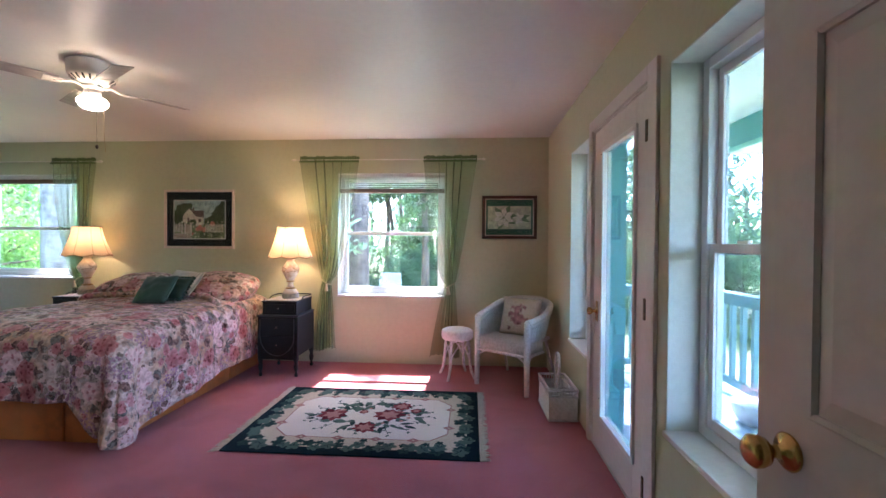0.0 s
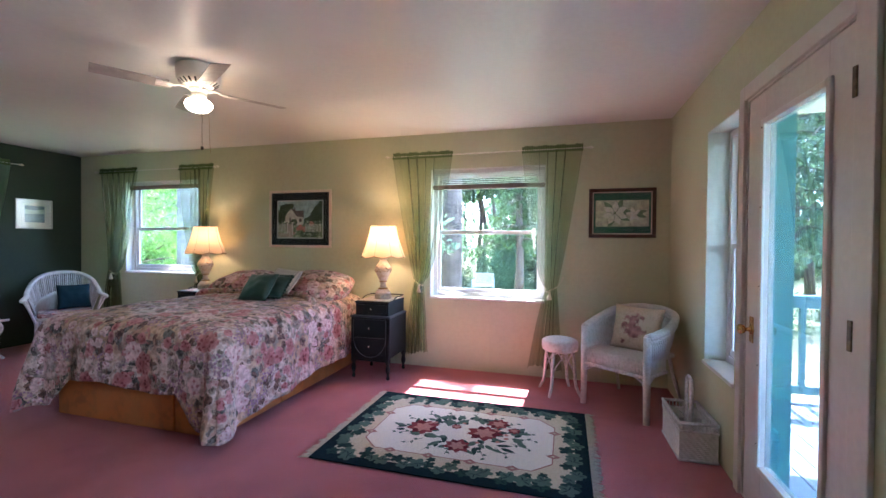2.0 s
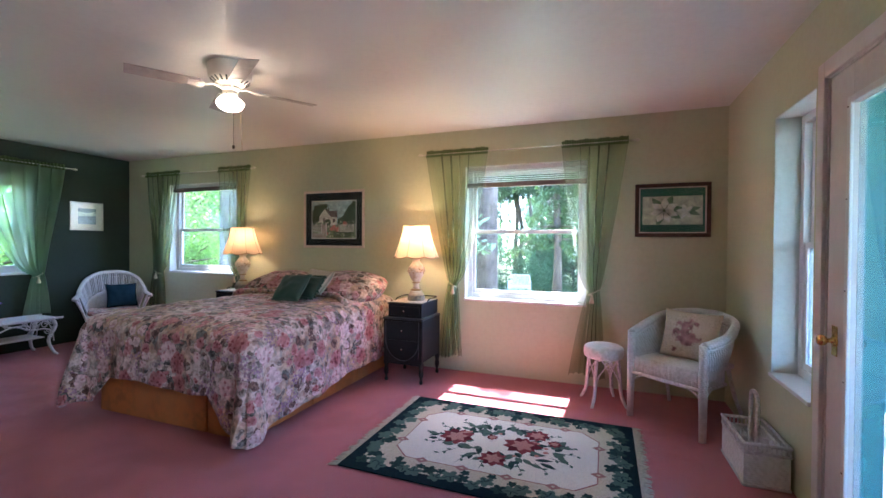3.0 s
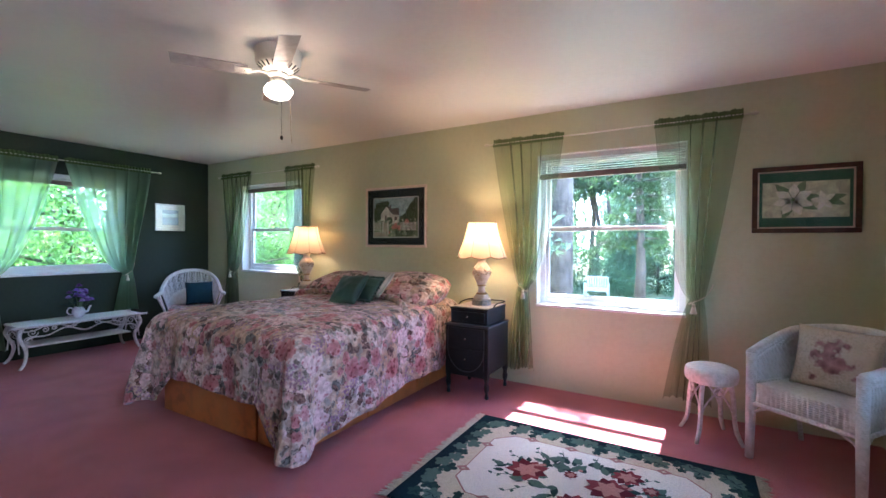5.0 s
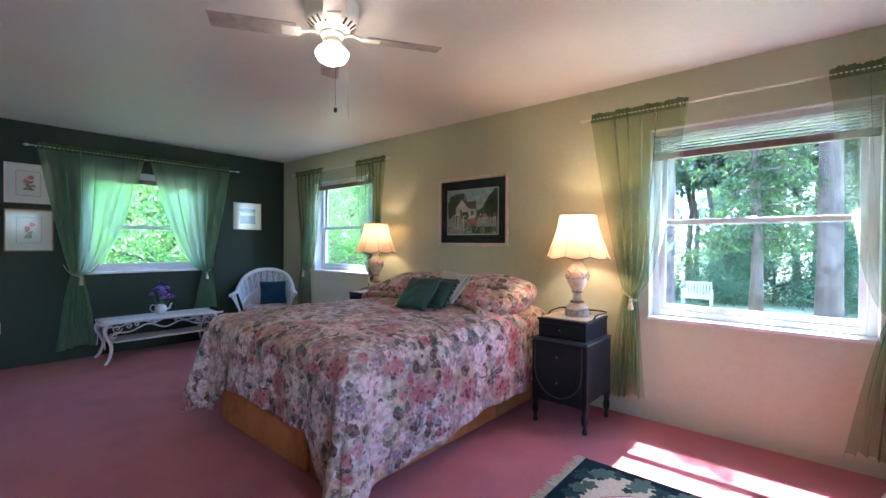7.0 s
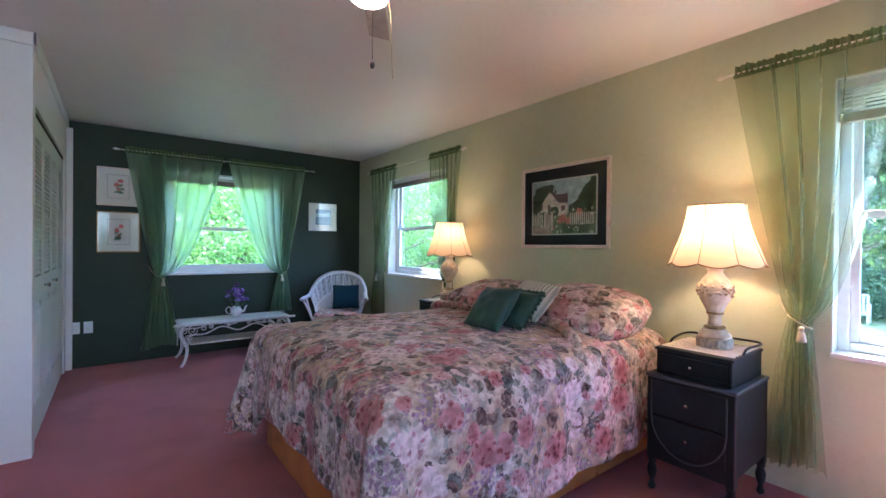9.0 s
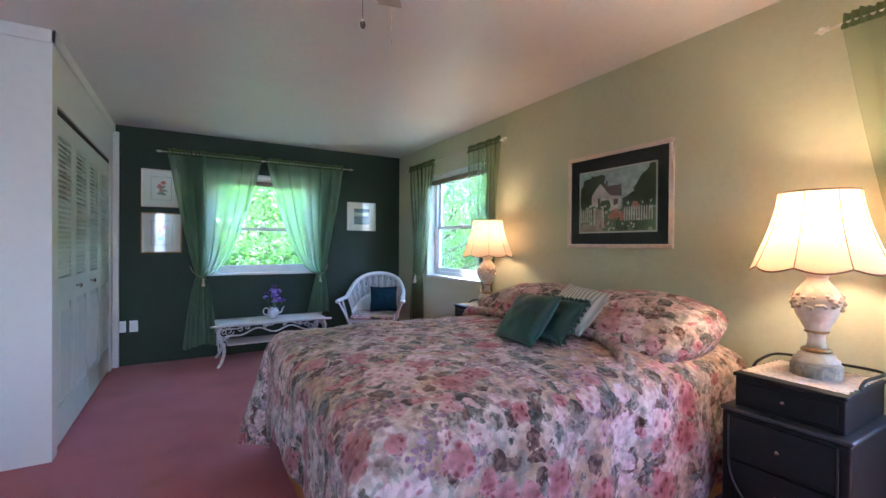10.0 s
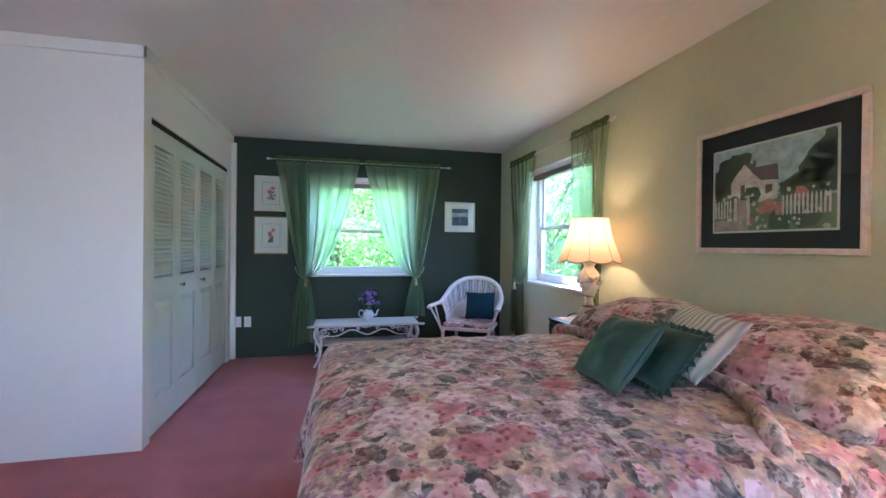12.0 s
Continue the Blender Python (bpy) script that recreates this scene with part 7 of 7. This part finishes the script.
G = -0.95
protos = [conifer(15, 2.4, 3.2, 1, BARK, NEEDLE, 0.20), conifer(18, 2.8, 2.2, 2, BARK, NEEDLE_B, 0.25), conifer(13, 2.0, 5.5, 3, BARK, NEEDLE, 0.14)]
# the first fir is added out of view to block sun at the corner window
spots = [(1, -5.3, 9.8, 75, 0.9), (2, -4.9, 26, 20, 1.0), (0, -1.6, 14.6, 70, 0.75), (0, -7.0, 24, 120, 1.1), (1, 0.3, 33, 30, 1.2), (0, -13, 17, 10, 1.0), (1, 7.5, 15.5, 140, 1.0), (2, -2.4, 24.5, 0, 1.1), (2, -8.5, 28, 50, 1.3), (0, 5.4, 26, 200, 1.2),
         (1, -18, 20, 80, 1.2), (2, 9.0, 20, 10, 1.1), (2, -5.8, 29, 44, 1.3), (2, -1.0, 27, 12, 1.2), (1, 3.6, 35, 12, 1.3), (0, -11, 30, 65, 1.4), (2, -3.4, 28, 90, 1.1),
         (1, -19, 4.5, 20, 1.2), (1, -3.0, 36, 77, 1.4), (2, 1.6, 25.5, 71, 1.1), (2, -4.0, 24.5, 15, 1.0), (2, 6.6, 29, 15, 1.3), (2, 0.4, 23.5, 15, 1.0), (2, 2.8, 28.5, 60, 1.1), (2, -0.3, 30.0, 140, 1.2)]
used = set()
for i, x, y, turn_, s in spots:
    m = pose(x, y, G, 0, 0, turn_) @ Matrix.Scale(s, 4)
    if i in used:
        c = copy_thing(protos[i], pose(x, y, G, 0, 0, turn_))
        c.scale = (s, s, s)
    else:
        used.add(i)
        protos[i].matrix_basis = m


def bare_trunk(x, y, r, mat, label, lean=0.0):
    t = thing("fir_trunk", label, "tree", (x, y, G))
    rnd = random.Random(int(x * 100))
    bm = bmesh.new()
    def f(u, v):
        a = 2 * math.pi * u
        z = 14 * v
        rr = r * (1 - 0.03 * z) * (1 + 0.25 * math.exp(-z * 2.0)) * (1 + 0.05 * noise.noise(Vector((math.cos(a) * 3, math.sin(a) * 3, z * 0.8))) + 0.025 * math.sin(13 * a + 2 * math.sin(z)))
        return (rr * math.cos(a) + lean * z, rr * math.sin(a), z)
    sheet(bm, f, 40, 60)
    part("trunk", bm, mat, t, "furrowed trunk", True)
    bm = bmesh.new()
    cents = []
    for k in range(16):
        z, a = rnd.uniform(6.5, 13), rnd.uniform(0, 6.3)
        L = rnd.uniform(1.2, 2.6)
        tube(bm, [(0, 0, z), (L * .6 * math.cos(a), L * .6 * math.sin(a), z), (L * math.cos(a), L * math.sin(a), z - .4)], [.05, .03, .01], 5)
        for j in range(8):
            g = rnd.uniform(.3, 1)
            cents.append((L * g * math.cos(a), L * g * math.sin(a), z - .3 * g))
    part("limbs", bm, mat, t)["kind"] = "stuff"
    leaves("crown", cents, 0.085, 16, (0.2, 0.2, 0.14), NEEDLE, t, int(abs(x) * 10), droop=.7, elong=1.5)


bare_trunk(-2.85, 10.6, 0.26, BARK, "thick rough fir trunk near the house")
bare_trunk(-0.22, 14.0, 0.24, BARK, "dark fir trunk beyond the lawn edge")
bare_trunk(-8.2, 7.8, 0.27, PALEBARK, "pale thick fir trunk by the side window")

mp = [broadleaf(5.0, 2.2, 5, LEAF, "bright green maple close to the house", low=0.5), broadleaf(2.4, 1.5, 6, SHRUBLEAF, "loose green bush at the lawn edge", low=0.25, trunk_r=0.05, size=0.035, name="bush")]
for i, x, y, turn_, s in [(0, -11.2, 2.4, 0, 1.15), (0, -12.5, 4.8, 80, 1.2), (0, -11.8, -0.6, 160, 1.2), (0, -10.8, 7.4, 220, 1.0), (0, -15.5, 1.5, 30, 1.6), (0, -15.5, 5.5, 90, 1.6), (0, -14, -3.5, 10, 1.5), (0, -9.2, 11.5, 45, 0.95), (0, -12.6, 10.2, 15, 1.2),
                          (1, -3.2, 21.5, 0, 1.3), (1, -1.6, 22.4, 70, 1.5), (1, -5.9, 21.0, 120, 1.2), (1, 0.8, 21.2, 20, 1.3), (1, 2.6, 19.5, 200, 1.2), (1, -7.6, 20.0, 44, 1.4), (1, -10.5, 18.0, 92, 1.6), (1, 6.5, 10.5, 12, 1.0), (1, 9.5, 8.5, 62, 1.0),
                          (1, 12.0, 4.6, 112, 1.1), (1, 4.5, 13.0, 162, 1.0), (1, 13.0, 0.5, 212, 1.1), (1, -8.8, 6.0, 212, 1.0), (1, -13, 15.0, 33, 1.8)]:
    key = ("b", i)
    if key in used:
        c = copy_thing(mp[i], pose(x, y, G, 0, 0, turn_))
        c.scale = (s, s, s)
    else:
        used.add(key)
        mp[i].matrix_basis = pose(x, y, G, 0, 0, turn_) @ Matrix.Scale(s, 4)


def far_woods():
    """The close of the wood: far trunks and a deep screen of foliage, too thick to count."""
    rnd = random.Random(77)
    bm = bmesh.new()
    cents = []
    for k in range(200):
        a = radians(rnd.uniform(-35, 215))
        R = rnd.uniform(34, 52)
        x, y = -2 + R * math.cos(a), 2 + R * math.sin(a)
        h = rnd.uniform(7, 13)
        if a < radians(32) or a > radians(205):
            h = 1.5
        elif a < radians(62):
            h *= 0.6
        tube(bm, [(x, y, G), (x, y, h)], [0.25, 0.08], 6)
        for j in range(22):
            f = rnd.uniform(0.0, 1)
            r_ = 2.4 * (1 - f * .8)
            b = rnd.uniform(0, 6.3)
            cents.append((x + r_ * math.cos(b) * rnd.random(), y + r_ * math.sin(b) * rnd.random(), G + .4 + (h - 0) * f))
    t = tagged(new("far_woods"), "dense sunlit woods beyond the lawn", "woods", kind="stuff")
    part("far_trunks", bm, BARK, t)["kind"] = "stuff"
    # the pale needle colour carries the haze of distance
    leaves("far_foliage", cents, 0.26, 26, (0.8, 0.8, 0.8), NEEDLE_B, t, 9, droop=.4)


far_woods()


def lawn_bench():
    t = thing("garden_bench", "white slatted wooden garden bench on the sunlit lawn", "bench", (-3.75, 19.6, G), 0)
    t.scale = (0.8, 0.8, 0.85)
    for i in range(9):
        part("back_slat", boxed(-0.52 + i * 0.125, -0.44 + i * 0.125, 0.20, 0.22, 0.42, 0.98), WHITE, t)
    for nm, q in (("top_rail", (-0.55, 0.55, 0.19, 0.23, 0.95, 1.02)), ("seat", (-0.55, 0.55, -0.25, 0.2, 0.40, 0.44)), ("front_rail", (-0.55, 0.55, -0.25, -0.22, 0.30, 0.40))):
        part(nm, boxed(*q, bevel=0.006), WHITE, t)
    for x in (-0.58, 0.58):
        part("arm", boxed(x - 0.05, x + 0.05, -0.30, 0.22, 0.64, 0.67, bevel=0.006), WHITE, t)
        for y in (-0.25, 0.2):
            part("leg", boxed(x - 0.035, x + 0.035, y - 0.035, y + 0.035, 0, 0.64, bevel=0.004), WHITE, t)


lawn_bench()
